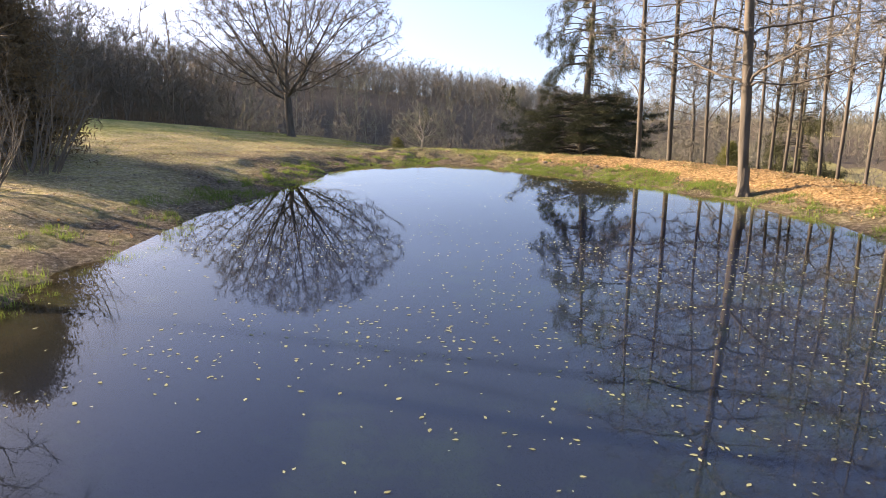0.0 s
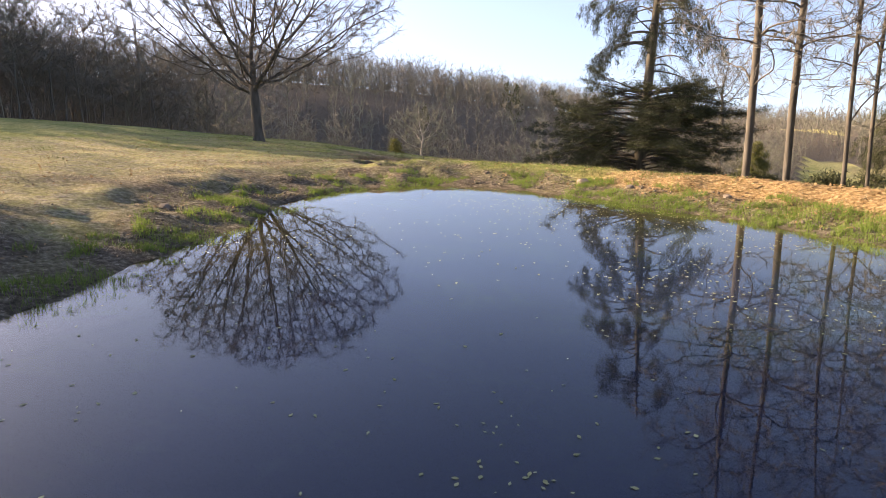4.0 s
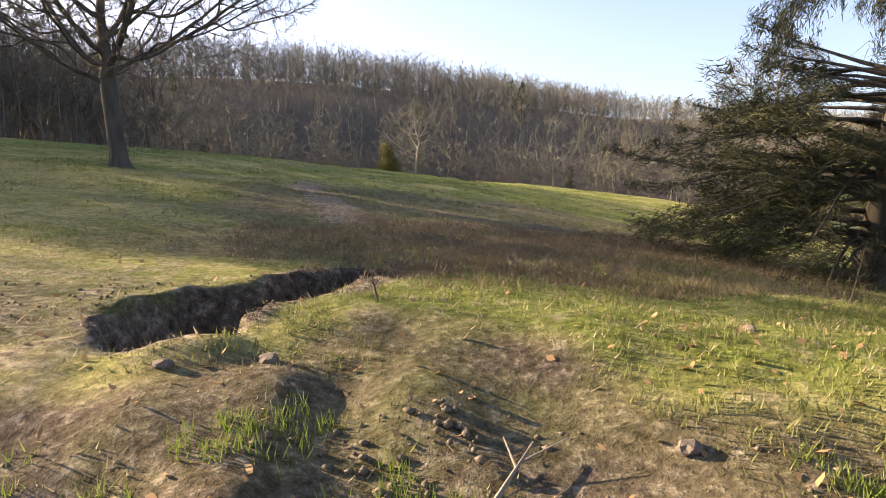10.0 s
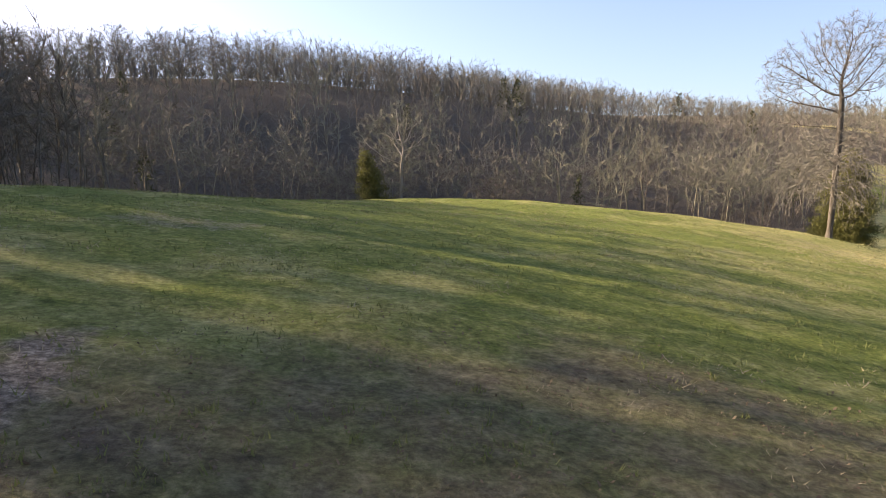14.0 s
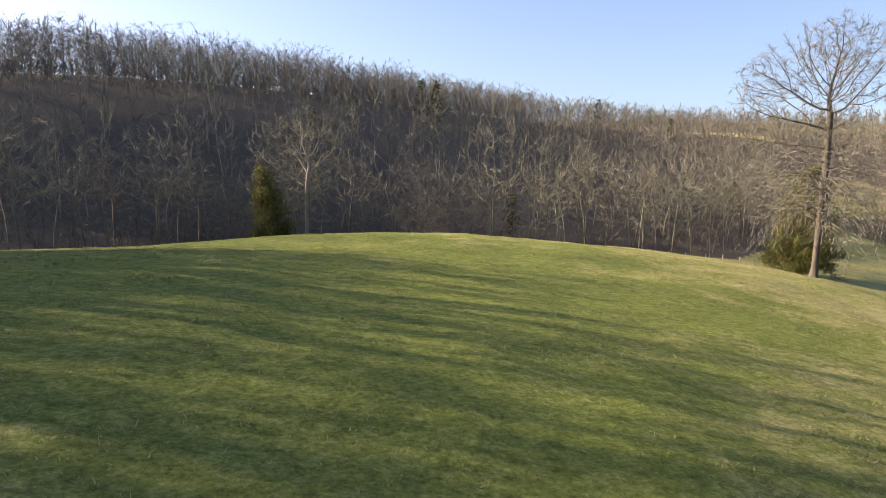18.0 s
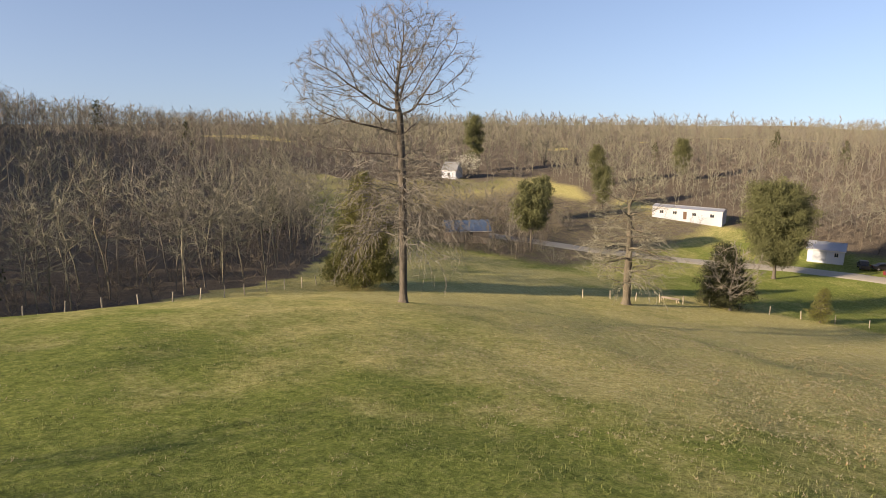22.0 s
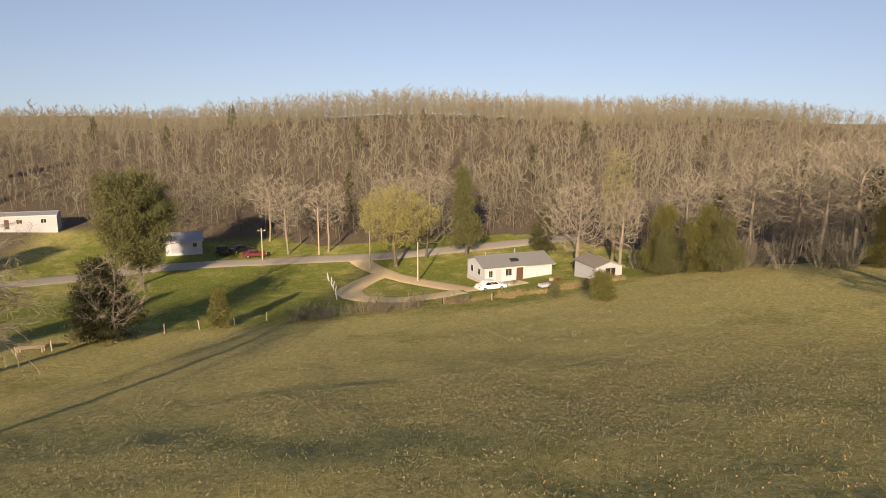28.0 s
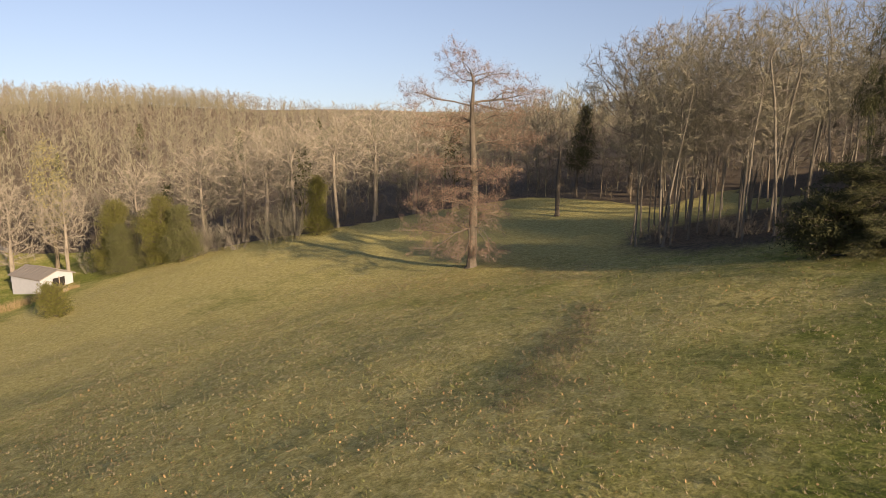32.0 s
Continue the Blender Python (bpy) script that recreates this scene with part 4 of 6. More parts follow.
def plant(name, label, category, spots, protos, mat, seed, low=0.75, high=1.2, deep=0.3):
    """One mesh of many trees at the spots."""
    rng = np.random.RandomState(seed)
    which = rng.randint(0, len(protos), len(spots))
    V, F, off = [], [], 0
    z = land(spots[:, 0], spots[:, 1]) - deep
    turn, size = rng.uniform(0, 6.283, len(spots)), rng.uniform(low, high, len(spots))
    for k, (pv, pf) in enumerate(protos):
        m = np.where(which == k)[0]
        if not len(m):
            continue
        c, s = np.cos(turn[m])[:, None], np.sin(turn[m])[:, None]
        x = (pv[None, :, 0] * c - pv[None, :, 1] * s) * size[m][:, None] + spots[m, 0][:, None]
        y = (pv[None, :, 0] * s + pv[None, :, 1] * c) * size[m][:, None] + spots[m, 1][:, None]
        h = pv[None, :, 2] * size[m][:, None] + z[m][:, None]
        V.append(np.stack([x, y, h], -1).reshape(-1, 3))
        F.append((pf[None] + (np.arange(len(m)) * len(pv))[:, None, None]).reshape(-1, 3) + off)
        off += len(m) * len(pv)
    me = mesh_of(name, np.concatenate(V), np.concatenate(F))
    me.materials.append(mat)
    return tagged(new(name, me), label, category, kind="stuff")


def scatter(poly, gap, seed):
    """Jittered spots inside an outline."""
    rng = np.random.RandomState(seed)
    p = np.array(poly)
    x, y = np.meshgrid(np.arange(p[:, 0].min(), p[:, 0].max(), gap), np.arange(p[:, 1].min(), p[:, 1].max(), gap))
    x, y = x.ravel() + rng.uniform(-0.5, 0.5, x.size) * gap, y.ravel() + rng.uniform(-0.5, 0.5, x.size) * gap
    k = inside(x, y, poly)
    return np.stack([x[k], y[k]], -1)


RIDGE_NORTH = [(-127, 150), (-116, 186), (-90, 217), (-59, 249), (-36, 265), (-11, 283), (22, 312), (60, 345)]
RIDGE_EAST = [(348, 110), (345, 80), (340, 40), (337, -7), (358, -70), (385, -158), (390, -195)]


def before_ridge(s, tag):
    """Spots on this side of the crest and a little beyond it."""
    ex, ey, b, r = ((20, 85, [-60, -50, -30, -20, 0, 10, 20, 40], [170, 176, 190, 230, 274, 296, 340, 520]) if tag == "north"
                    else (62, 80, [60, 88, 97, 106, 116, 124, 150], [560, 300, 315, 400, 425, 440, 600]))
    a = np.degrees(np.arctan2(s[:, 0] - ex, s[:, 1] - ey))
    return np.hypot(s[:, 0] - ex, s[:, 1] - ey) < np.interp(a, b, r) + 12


def build_woods():
    rng = np.random.RandomState(77)
    rich = [wood_tree(rng, rng.uniform(14, 18), 130, (VASE, TALL, DOME, COLUMN)[k % 4], 0.85, 6, 1.3, 0.021, 0.5, 0.10) for k in range(8)]
    lean = [wood_tree(rng, rng.uniform(12.5, 16.5), 34, (COLUMN, TALL, COLUMN)[k % 3], 1.5, 7, 2.2, 0.046, 0.55, 0.085, 0.55, 0.3) for k in range(9)]
    low_trees = [wood_tree(rng, rng.uniform(4, 6.5), 20, BUSH, 1.0, 6, 1.7, 0.06, 0.3, 0.07, 0.5, 0.35) for _ in range(4)]
    scrub = [wood_tree(rng, rng.uniform(3.5, 6), 26, BUSH, 0.75, 6, 1.0, 0.022, 0.3, 0.045, 0.4) for _ in range(5)]
    far = [wood_tree(rng, rng.uniform(14, 18), 12, COLUMN, 2.2, 6, 3.0, 0.14, 0.5, 0.16, 0.5, 0.3) for _ in range(4)]
    firs = [wood_conifer(rng, rng.uniform(11, 16), 3.0, 110) for _ in range(4)]
    for tag, poly, mats in (("north", WOOD_NORTH, (M_TWIG, M_TWIG_RED, M_TWIG_PALE)), ("east", WOOD_EAST, (M_TWIG_PALE, M_TWIG_RED, M_TWIG))):
        line = poly[1:11] if tag == "north" else poly[:16]
        s = scatter(poly, 4.6, 5)
        d = line_dist(s[:, 0], s[:, 1], line)
        front = s[d < 15]
        up = 1.0 if tag == "north" else 0.88
        rr = np.random.RandomState(3)
        kind = rr.rand(len(front))
        plant("wood_edge", "bare grey-brown trees at the edge of the woods", "woods", front[kind < 0.5], rich, mats[0], 1, 0.62 * up, 1.05 * up)
        plant("wood_edge", "reddish-brown budding trees at the edge of the woods", "woods", front[(kind >= 0.5) & (kind < 0.62)], rich, mats[1], 2, 0.5 * up, 0.95 * up)
        plant("wood_edge", "pale bare trees at the edge of the woods", "woods", front[(kind >= 0.62) & (kind < 0.97)], rich, mats[2], 3, 0.6 * up, 1.05 * up)
        plant("wood_conifers", "dark conifers scattered among the bare trees", "woods", np.concatenate([front[kind >= 0.97], s[(d > 15) & (d < 120)][::110]]), firs, M_CEDAR, 4, 0.5, 1.1)
        und = scatter(poly, 3.4, 9)
        du = line_dist(und[:, 0], und[:, 1], line)
        plant("undergrowth", "leafless brush under the trees", "brush", und[du < 16], scrub, mats[1], 6, 0.5, 1.1)
        s2 = scatter(poly, 5.6, 6)
        d2 = line_dist(s2[:, 0], s2[:, 1], line)
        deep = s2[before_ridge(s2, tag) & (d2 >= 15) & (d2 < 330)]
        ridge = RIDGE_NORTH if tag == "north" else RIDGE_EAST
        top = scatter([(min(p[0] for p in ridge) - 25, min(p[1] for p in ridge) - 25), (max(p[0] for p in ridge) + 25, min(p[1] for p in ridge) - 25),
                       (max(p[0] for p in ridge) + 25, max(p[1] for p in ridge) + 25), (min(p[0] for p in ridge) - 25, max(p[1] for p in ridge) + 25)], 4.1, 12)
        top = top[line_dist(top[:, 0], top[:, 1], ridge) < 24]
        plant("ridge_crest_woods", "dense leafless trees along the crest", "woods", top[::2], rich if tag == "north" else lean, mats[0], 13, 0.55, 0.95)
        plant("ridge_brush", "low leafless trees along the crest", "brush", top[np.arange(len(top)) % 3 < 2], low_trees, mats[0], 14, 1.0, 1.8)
        grow_to = 1.0 if tag == "north" else 0.92
        kind = np.random.RandomState(8).rand(len(deep))
        plant("deep_woods", "grey-brown leafless woods on the hillside", "woods", deep[kind < 0.6], lean, mats[0], 7, 0.55 * grow_to, 1.0 * grow_to)
        plant("deep_woods", "pale leafless woods on the hillside", "woods", deep[(kind >= 0.6) & (kind < 0.85)], lean, mats[2], 8, 0.55 * grow_to, 1.0 * grow_to)
        plant("deep_woods", "reddish leafless woods on the hillside", "woods", deep[kind >= 0.85], lean, mats[1], 9, 0.55 * grow_to, 0.9 * grow_to)
    crest = [(-125, 200), (-93, 240), (-62, 269), (-34, 283), (0, 309), (43, 350)]
    edge = scatter([(-145, 185), (-100, 185), (60, 330), (60, 370), (30, 370), (-145, 240)], 3.0, 69)
    plant("ridge_scrub", "low leafless scrub on the crest of the hill", "brush", edge[line_dist(edge[:, 0], edge[:, 1], crest) < 12], low_trees, M_TWIG, 70, 0.45, 0.8)
    # extra trees added to the west wood to block low sun from the pasture
    block_wood = [(-66, 53), (-44, 55), (-40, 76), (-37, 94), (-30, 112), (-52, 116), (-66, 90)]
    plant("thick_wood", "dense bare trees added to shade the pasture", "woods", scatter(block_wood, 3.7, 51), rich, M_TWIG, 52, 0.85, 1.15)
    plant("thick_wood", "dense brown undergrown trees added to shade the pasture", "woods", scatter(block_wood, 3.4, 67), lean, M_TWIG_RED, 68, 0.85, 1.2)
    thicket = [(98, 166), (108, 150), (128, 158), (150, 168), (166, 190), (140, 214), (112, 196)]
    plant("thicket", "bare trees round the shaded barn", "woods", scatter(thicket, 5.0, 53), lean, M_TWIG, 54, 0.4, 0.8)
    plant("thicket_brush", "brown brush round the shaded barn", "brush", scatter(thicket, 2.6, 55), scrub, M_TWIG_RED, 56, 0.5, 1.0)
    plant("south_woods", "bare trees behind the copse", "woods", scatter(WOOD_SOUTH, 4.2, 65), rich, M_TWIG, 66, 0.6, 1.0)
    slope = WOOD_SLOPE
    plant("slope_woods", "bare woods behind the mobile home", "woods", scatter(slope, 5.0, 57), lean, M_TWIG_PALE, 58, 0.45, 0.85)
    gap = WOOD_GAP
    plant("valley_brush", "brown leafless brush beyond the meadow", "brush", scatter(gap, 8.0, 61)[:1000], low_trees, M_TWIG, 62, 0.7, 1.3)
    plant("valley_woods", "pale leafless woods beyond the meadow", "woods", scatter(gap, 8.5, 31), lean, M_TWIG_PALE, 32, 0.6, 1.0)
    x, y = np.meshgrid(np.arange(-700, 1100, 30.0), np.arange(-600, 1000, 30.0))
    rr = np.random.RandomState(4)
    x, y = x.ravel() + rr.uniform(-8, 8, x.size), y.ravel() + rr.uniform(-8, 8, x.size)
    r = np.hypot(x - 30, y - 100)
    bearing = np.degrees(np.arctan2(x - 30, y - 100))
    k = (r > 330) & (r < 850) & ~inside(x, y, WOOD_NORTH) & ~inside(x, y, WOOD_EAST) & ~inside(x, y, gap) & (bearing > -40)
    plant("far_woods", "distant leafless woods on the ridges", "woods", np.stack([x[k], y[k]], -1), far, M_TWIG_PALE, 10, 0.8, 1.15)
    x, y = np.meshgrid(np.arange(130, 620, 12.0), np.arange(180, 620, 12.0))
    x, y = x.ravel() + rr.uniform(-5, 5, x.size), y.ravel() + rr.uniform(-5, 5, x.size)
    r = np.hypot(x - 30, y - 100)
    k = (r > 300) & (r < 560) & ~inside(x, y, WOOD_NORTH) & ~inside(x, y, WOOD_EAST)
    plant("ridge_woods", "hazy leafless woods across the valley", "woods", np.stack([x[k], y[k]], -1), far, M_TWIG, 11, 0.7, 1.1)


build_woods()


# ---- trees on the pond's banks ----
def bank_crown(h, n=420, low=0.2, wide=0.19):
    return (n, [(low, 0.05 * h), (low + 0.1, wide * h), (0.55, wide * 0.95 * h), (0.8, wide * 0.7 * h), (1.0, 0.03 * h)])


BANK = dict(step=0.33, kill=0.42, twigs=5, twig_len=0.7, twig_wide=0.008, tip=0.012, cut=0.02, wobble=0.02, inertia=0.6)
crown_tree("leaning_bank_tree", "mossy bare tree leaning over the water's edge", 8.5, 19.3, 13.5, 0.14, bank_crown(13.5, 800, 0.18, 0.26), 31, 0.9, lean=(-0.05, 0.0), **BANK)
crown_tree("bank_tree", "straight bare tree behind the leaf-strewn dam", 9.5, 33.6, 16.0, 0.12, bank_crown(16, 760), 32, 0.92, group="bank trees", **BANK)
crown_tree("bank_tree", "straight bare tree behind the leaf-strewn dam", 11.4, 34.6, 16.0, 0.12, bank_crown(16, 760, 0.24), 33, 0.92, group="bank trees", **BANK)
t_a = crown_tree("bank_tree", "slender bare tree behind the leaf-strewn dam", 12.8, 33.6, 15.0, 0.075, bank_crown(15, 480, 0.25, 0.16), 34, 0.9, group="bank trees", **BANK)
t_b = crown_tree("bank_tree", "slender bare tree behind the leaf-strewn dam", 14.6, 35.1, 15.0, 0.07, bank_crown(15, 480, 0.2, 0.17), 35, 0.9, group="bank trees", **BANK)
t_c = crown_tree("bank_tree", "slender leaning bare tree behind the dam", 13.8, 30.0, 14.0, 0.065, bank_crown(14, 440, 0.25, 0.17), 36, 0.9, lean=(-0.03, 0.0), group="bank trees", **BANK)
for k, (x, y, t, turn) in enumerate([(15.5, 32.5, t_a, 80), (15.1, 30.4, t_b, 200), (16.9, 32.9, t_c, 40), (15.4, 28.0, t_a, 300), (15.0, 26.0, t_b, 120), (15.1, 24.4, t_c, 150),
                                     (14.4, 21.6, t_c, 250), (17.5, 25.0, t_a, 10), (19.5, 29.0, t_b, 60)]):
    copy_thing(t, pose(x, y, spot(x, y) - 0.1, 0, 0, turn))
crown_tree("shore_tree", "bare tree hanging over the near shore", -9.4, 10.0, 8.0, 0.13, bank_crown(8, 300, 0.25, 0.35), 38, 0.8, lean=(0.25, 0.0), **BANK)

# overgrown bank on the near side
def brush(name, label, x, y, height, width, stems, seed, mat, group="", twigs=6, thin=0.005):
    """A leafless bush: many thin stems from one foot."""
    rng = np.random.RandomState(seed)
    ob = thing(name, label, "bush", x, y, group)
    segs = []
    P = dict(n=[5, 3, 2], kids=[1, twigs // 3], bend=[0.12, 0.2, 0.2], up=[0.03, 0.02, 0], first=[0.2, 0.2], angle=[38, 42], len=[0.45, 0.55], short=[0.4, 0.4], rad=[0.6, 0.6], thin=thin)
    for _ in range(stems):
        a, r = rng.uniform(0, 6.283), width * 0.25 * math.sqrt(rng.rand())
        o = np.array([math.cos(a) * r, math.sin(a) * r, 0])
        grow(segs, rng, o, np.array([math.cos(a) * width * 0.5 / height, math.sin(a) * width * 0.5 / height, 1]), height * rng.uniform(0.6, 1.05), 0.012 + 0.004 * height, 0, P)
    part_mesh("stem_tangle", mesh_of("stem_tangle", *tubes([s for s in segs if s[4] == 0], 4)), mat, ob)
    part_mesh("twig_mass", mesh_of("twig_mass", *slivers([s for s in segs if s[4] > 0], rng)), mat, ob)
    return ob


needle_tree("overgrown_cedar", "rusty overgrown cedar on the shaded bank", -13.6, 20.6, 4.9, 0.22, 300, 41, M_RUST, 2.8, 0.02, -0.05, lambda f: 1.0 - 0.55 * f, 0.2, 26, 0.24, slim=0.1)
needle_tree("bank_cedar", "dark cedar leaning from the shaded bank", -18.2, 23.5, 6.0, 0.24, 220, 42, M_CEDAR, 3.4, 0.05, -0.06, lambda f: 1.0 - 0.55 * f, 0.22, 22, 0.26, slim=0.1)
brush("bank_brush", "tangled leafless brush at the pond's edge", -11.3, 18.6, 3.4, 3.2, 36, 43, M_TWIG_RED)
brush("bank_brush", "tangled leafless brush at the pond's edge", -10.8, 15.5, 2.4, 2.6, 26, 44, M_TWIG)
for k, (x, y) in enumerate([(7.0, 40.5), (9.6, 40.2), (11.3, 41.6), (6.2, 43.0)]):
    brush("cedar_undergrowth", "low pale brush under the cedar", x, y, 0.9, 1.4, 14, 50 + k, M_TWIG_PALE, "undergrowth")
for k, (x, y, h) in enumerate([(0.6, 38.2, 0.55), (1.4, 37.6, 0.6), (0.1, 39.4, 0.5), (1.9, 38.8, 0.55), (0.9, 40.2, 0.45), (-0.9, 37.4, 0.6)]):
    brush("weed_clump", "clump of dry brown weed stalks beside the gully", x, y, h * 0.75, 1.3, 26, 60 + k, M_TWIG_RED, "weeds by the gully", 9)

# ---- copse and pasture trees to the east ----
COPSE = dict(step=0.5, kill=0.6, twigs=6, twig_len=0.9, twig_wide=0.009, tip=0.011, cut=0.025, wobble=0.03, inertia=0.6, up=0.05, group="copse")
cop = [crown_tree("copse_tree", "slender bare tree in a dense copse", 35.1, 39.0, 15.5, 0.07, bank_crown(15.5, 420, 0.34, 0.17), 71, 0.7, M_TWIG_PALE, M_TWIG, **COPSE),
       crown_tree("copse_tree", "slender bare tree in a dense copse", 33.4, 40.5, 14.0, 0.06, bank_crown(14, 400, 0.3, 0.17), 72, 0.7, M_TWIG, M_TWIG, lean=(0.06, 0.03), **COPSE),
       crown_tree("copse_tree", "budding bare tree in a dense copse", 31.2, 42.0, 16.5, 0.08, bank_crown(16.5, 480, 0.36, 0.19), 73, 0.65, M_TWIG_PALE, M_TWIG, **COPSE)]
rc = np.random.RandomState(9)
placed = 0
while placed < 44:
    u, w = rc.uniform(-1, 1, 2)
    x, y = 35.0 + 8.5 * u + 3.0 * w, 33.5 + 9.5 * w - 4.5 * u
    if u * u + w * w > 1:
        continue
    k = rc.uniform(0.75, 1.08)
    copy_thing(cop[placed % 3], pose(x, y, spot(x, y) - 0.1, 0, 0, rc.uniform(0, 360)))
    placed += 1
for k in range(16):
    x, y = 28.5 + k * 0.9 + rc.uniform(-0.6, 0.6), 43.5 - k * 0.5 + rc.uniform(-1.5, 1.0)
    brush("copse_brush", "leafless brush at the copse's edge", x, y, rc.uniform(1.2, 2.2), 2.2, 14, 80 + k, (M_TWIG, M_TWIG_RED)[k % 2], "copse brush")
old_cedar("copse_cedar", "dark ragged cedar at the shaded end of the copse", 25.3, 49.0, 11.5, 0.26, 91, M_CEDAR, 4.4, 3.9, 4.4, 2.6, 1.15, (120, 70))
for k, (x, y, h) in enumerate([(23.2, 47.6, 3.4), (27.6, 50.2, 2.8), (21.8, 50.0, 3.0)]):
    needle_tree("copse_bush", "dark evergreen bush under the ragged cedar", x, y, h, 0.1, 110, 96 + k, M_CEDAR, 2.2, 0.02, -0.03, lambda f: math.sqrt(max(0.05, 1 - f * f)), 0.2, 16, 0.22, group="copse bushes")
needle_tree("dark_pine", "dark pine behind the russet tree", 58.0, 10.0, 11.0, 0.22, 110, 92, M_CEDAR, 2.8, 0.3, -0.04, lambda f: (1 - f) ** 0.6, 0.24, 14, 0.3)
crown_tree("stub_tree", "small weathered tree with a bare trunk in the pasture", 55.3, 21.1, 9.5, 0.24, (200, [(0.5, 0.6), (0.62, 1.6), (0.85, 1.5), (1.0, 0.3)]), 94, 0.8, step=0.4, kill=0.5)
FAR = dict(step=0.55, kill=0.7, twigs=7, twig_len=1.1, twig_wide=0.02, tip=0.014, cut=0.03, inertia=0.5)
tall = crown_tree("edge_tree", "tall dark bare tree at the pasture's edge", 47.0, 12.0, 19.0, 0.27, (936, scaled(VASE, 19.0)), 95, 0.5, group="edge trees", first=5.5, **FAR)
for x, y, a in ((43.5, 9.0, 90), (52.0, 8.0, 200), (39.0, 10.0, 310)):
    copy_thing(tall, pose(x, y, spot(x, y) - 0.1, 0, 0, a))

# ---- trees in the valley ----
M_TWIG_SILVER = bark("silvery_twigs", (0.17, 0.155, 0.125), (0.31, 0.285, 0.235))
M_BARK_SILVER = bark("silvery_bark", (0.12, 0.108, 0.088), (0.26, 0.235, 0.195))
crown_tree("willow", "yellow-green budding willow beside the driveway", 144.6, 72.5, 15.0, 0.34, (1116, [(0.22, 1.0), (0.35, 4.2), (0.55, 6.2), (0.75, 6.0), (0.9, 4.0), (1.0, 1.0)]), 101, 0.3, M_TWIG_PALE, M_BARK_TAN, buds=M_BUD_GREEN, bud_count=20, bud_size=0.28, first=2.5, up=0.05, **FAR)
crown_tree("yard_tree", "grey bare tree behind the driveway", 149.0, 66.0, 11.0, 0.22, (648, scaled(DOME, 9.0)), 102, 0.3, M_TWIG_PALE, M_BARK, first=2.0, **FAR)
crown_tree("yard_tree", "pale many-branched bare tree behind the house", 131.0, 43.0, 15.5, 0.34, (1116, [(0.12, 1.0), (0.25, 4.4), (0.45, 6.2), (0.7, 5.6), (0.88, 3.4), (1.0, 0.8)]), 103, 0.3, M_TWIG_SILVER, M_BARK_SILVER, first=0.9, up=0.05, **FAR)
crown_tree("yard_tree", "pale many-branched bare tree behind the shed", 124.0, 38.5, 14.0, 0.26, (756, [(0.2, 0.8), (0.35, 3.2), (0.6, 4.2), (0.8, 3.4), (1.0, 0.6)]), 107, 0.4, M_TWIG_SILVER, M_BARK_SILVER, first=1.5, up=0.05, **FAR)
crown_tree("poplar", "tall poplar with yellow-green spring buds", 131.0, 36.5, 20.0, 0.3, (936, [(0.2, 0.8), (0.35, 2.6), (0.6, 3.0), (0.85, 2.4), (1.0, 0.6)]), 104, 0.85, M_TWIG_PALE, M_BARK_TAN, buds=M_BUD_GREEN, bud_count=7, bud_size=0.25, up=0.1, first=3.0, **FAR)
needle_tree("yard_conifer", "tall dark conifer behind the house", 148.5, 58.3, 16.5, 0.28, 130, 105, M_PINE, 3.4, 0.12, -0.05, lambda f: (1 - f) ** 0.45, 0.5, 14, 0.4)
needle_tree("yard_cedar", "dark cedar at the corner of the house", 144.0, 45.0, 8.0, 0.2, 120, 106, M_CEDAR, 2.8, 0.04, -0.03, lambda f: (1 - f) ** 0.6, 0.4, 12, 0.3)
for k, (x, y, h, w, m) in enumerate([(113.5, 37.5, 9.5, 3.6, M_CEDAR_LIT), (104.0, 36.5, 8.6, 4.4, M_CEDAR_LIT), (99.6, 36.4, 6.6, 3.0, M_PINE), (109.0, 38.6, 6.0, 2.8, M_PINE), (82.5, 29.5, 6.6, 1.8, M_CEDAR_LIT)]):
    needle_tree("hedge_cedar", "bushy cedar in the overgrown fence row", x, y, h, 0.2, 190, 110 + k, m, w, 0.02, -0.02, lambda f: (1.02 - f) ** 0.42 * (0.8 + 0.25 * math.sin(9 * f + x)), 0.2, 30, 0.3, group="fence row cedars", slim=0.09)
pale = crown_tree("pale_edge_tree", "pale-trunked bare tree at the edge of the valley woods", 105.0, 29.0, 15.0, 0.2, (520, scaled(VASE, 13.0)), 144, 0.6, M_TWIG_SILVER, M_BARK_SILVER, first=4.0, up=0.05, group="pale edge trees", **FAR)
for x, y, a in ((98.0, 28.0, 70), (91.5, 29.5, 150), (86.7, 29.0, 230), (83.0, 25.5, 300), (80.0, 22.0, 20), (77.0, 17.5, 110), (117.5, 31.0, 200), (160.5, 84.0, 40), (163.0, 70.0, 120), (166.0, 62.0, 260), (161.0, 92.0, 330), (172.0, 96.0, 80)):
    copy_thing(pale, pose(x, y, spot(x, y) - 0.1, 0, 0, a))
needle_tree("round_bush", "rounded evergreen bush at the field's edge", 94.8, 54.8, 3.2, 0.1, 120, 120, M_CEDAR_LIT, 1.8, 0.02, 0.0, lambda f: math.sqrt(max(0.05, 1 - f * f)), 0.24, 12, 0.2, group="yard bushes")
needle_tree("round_bush", "small rounded evergreen bush in the yard", 104.7, 57.1, 1.9, 0.08, 60, 121, M_PINE, 1.0, 0.02, 0.0, lambda f: math.sqrt(max(0.05, 1 - f * f)), 0.2, 12, 0.15, group="yard bushes")
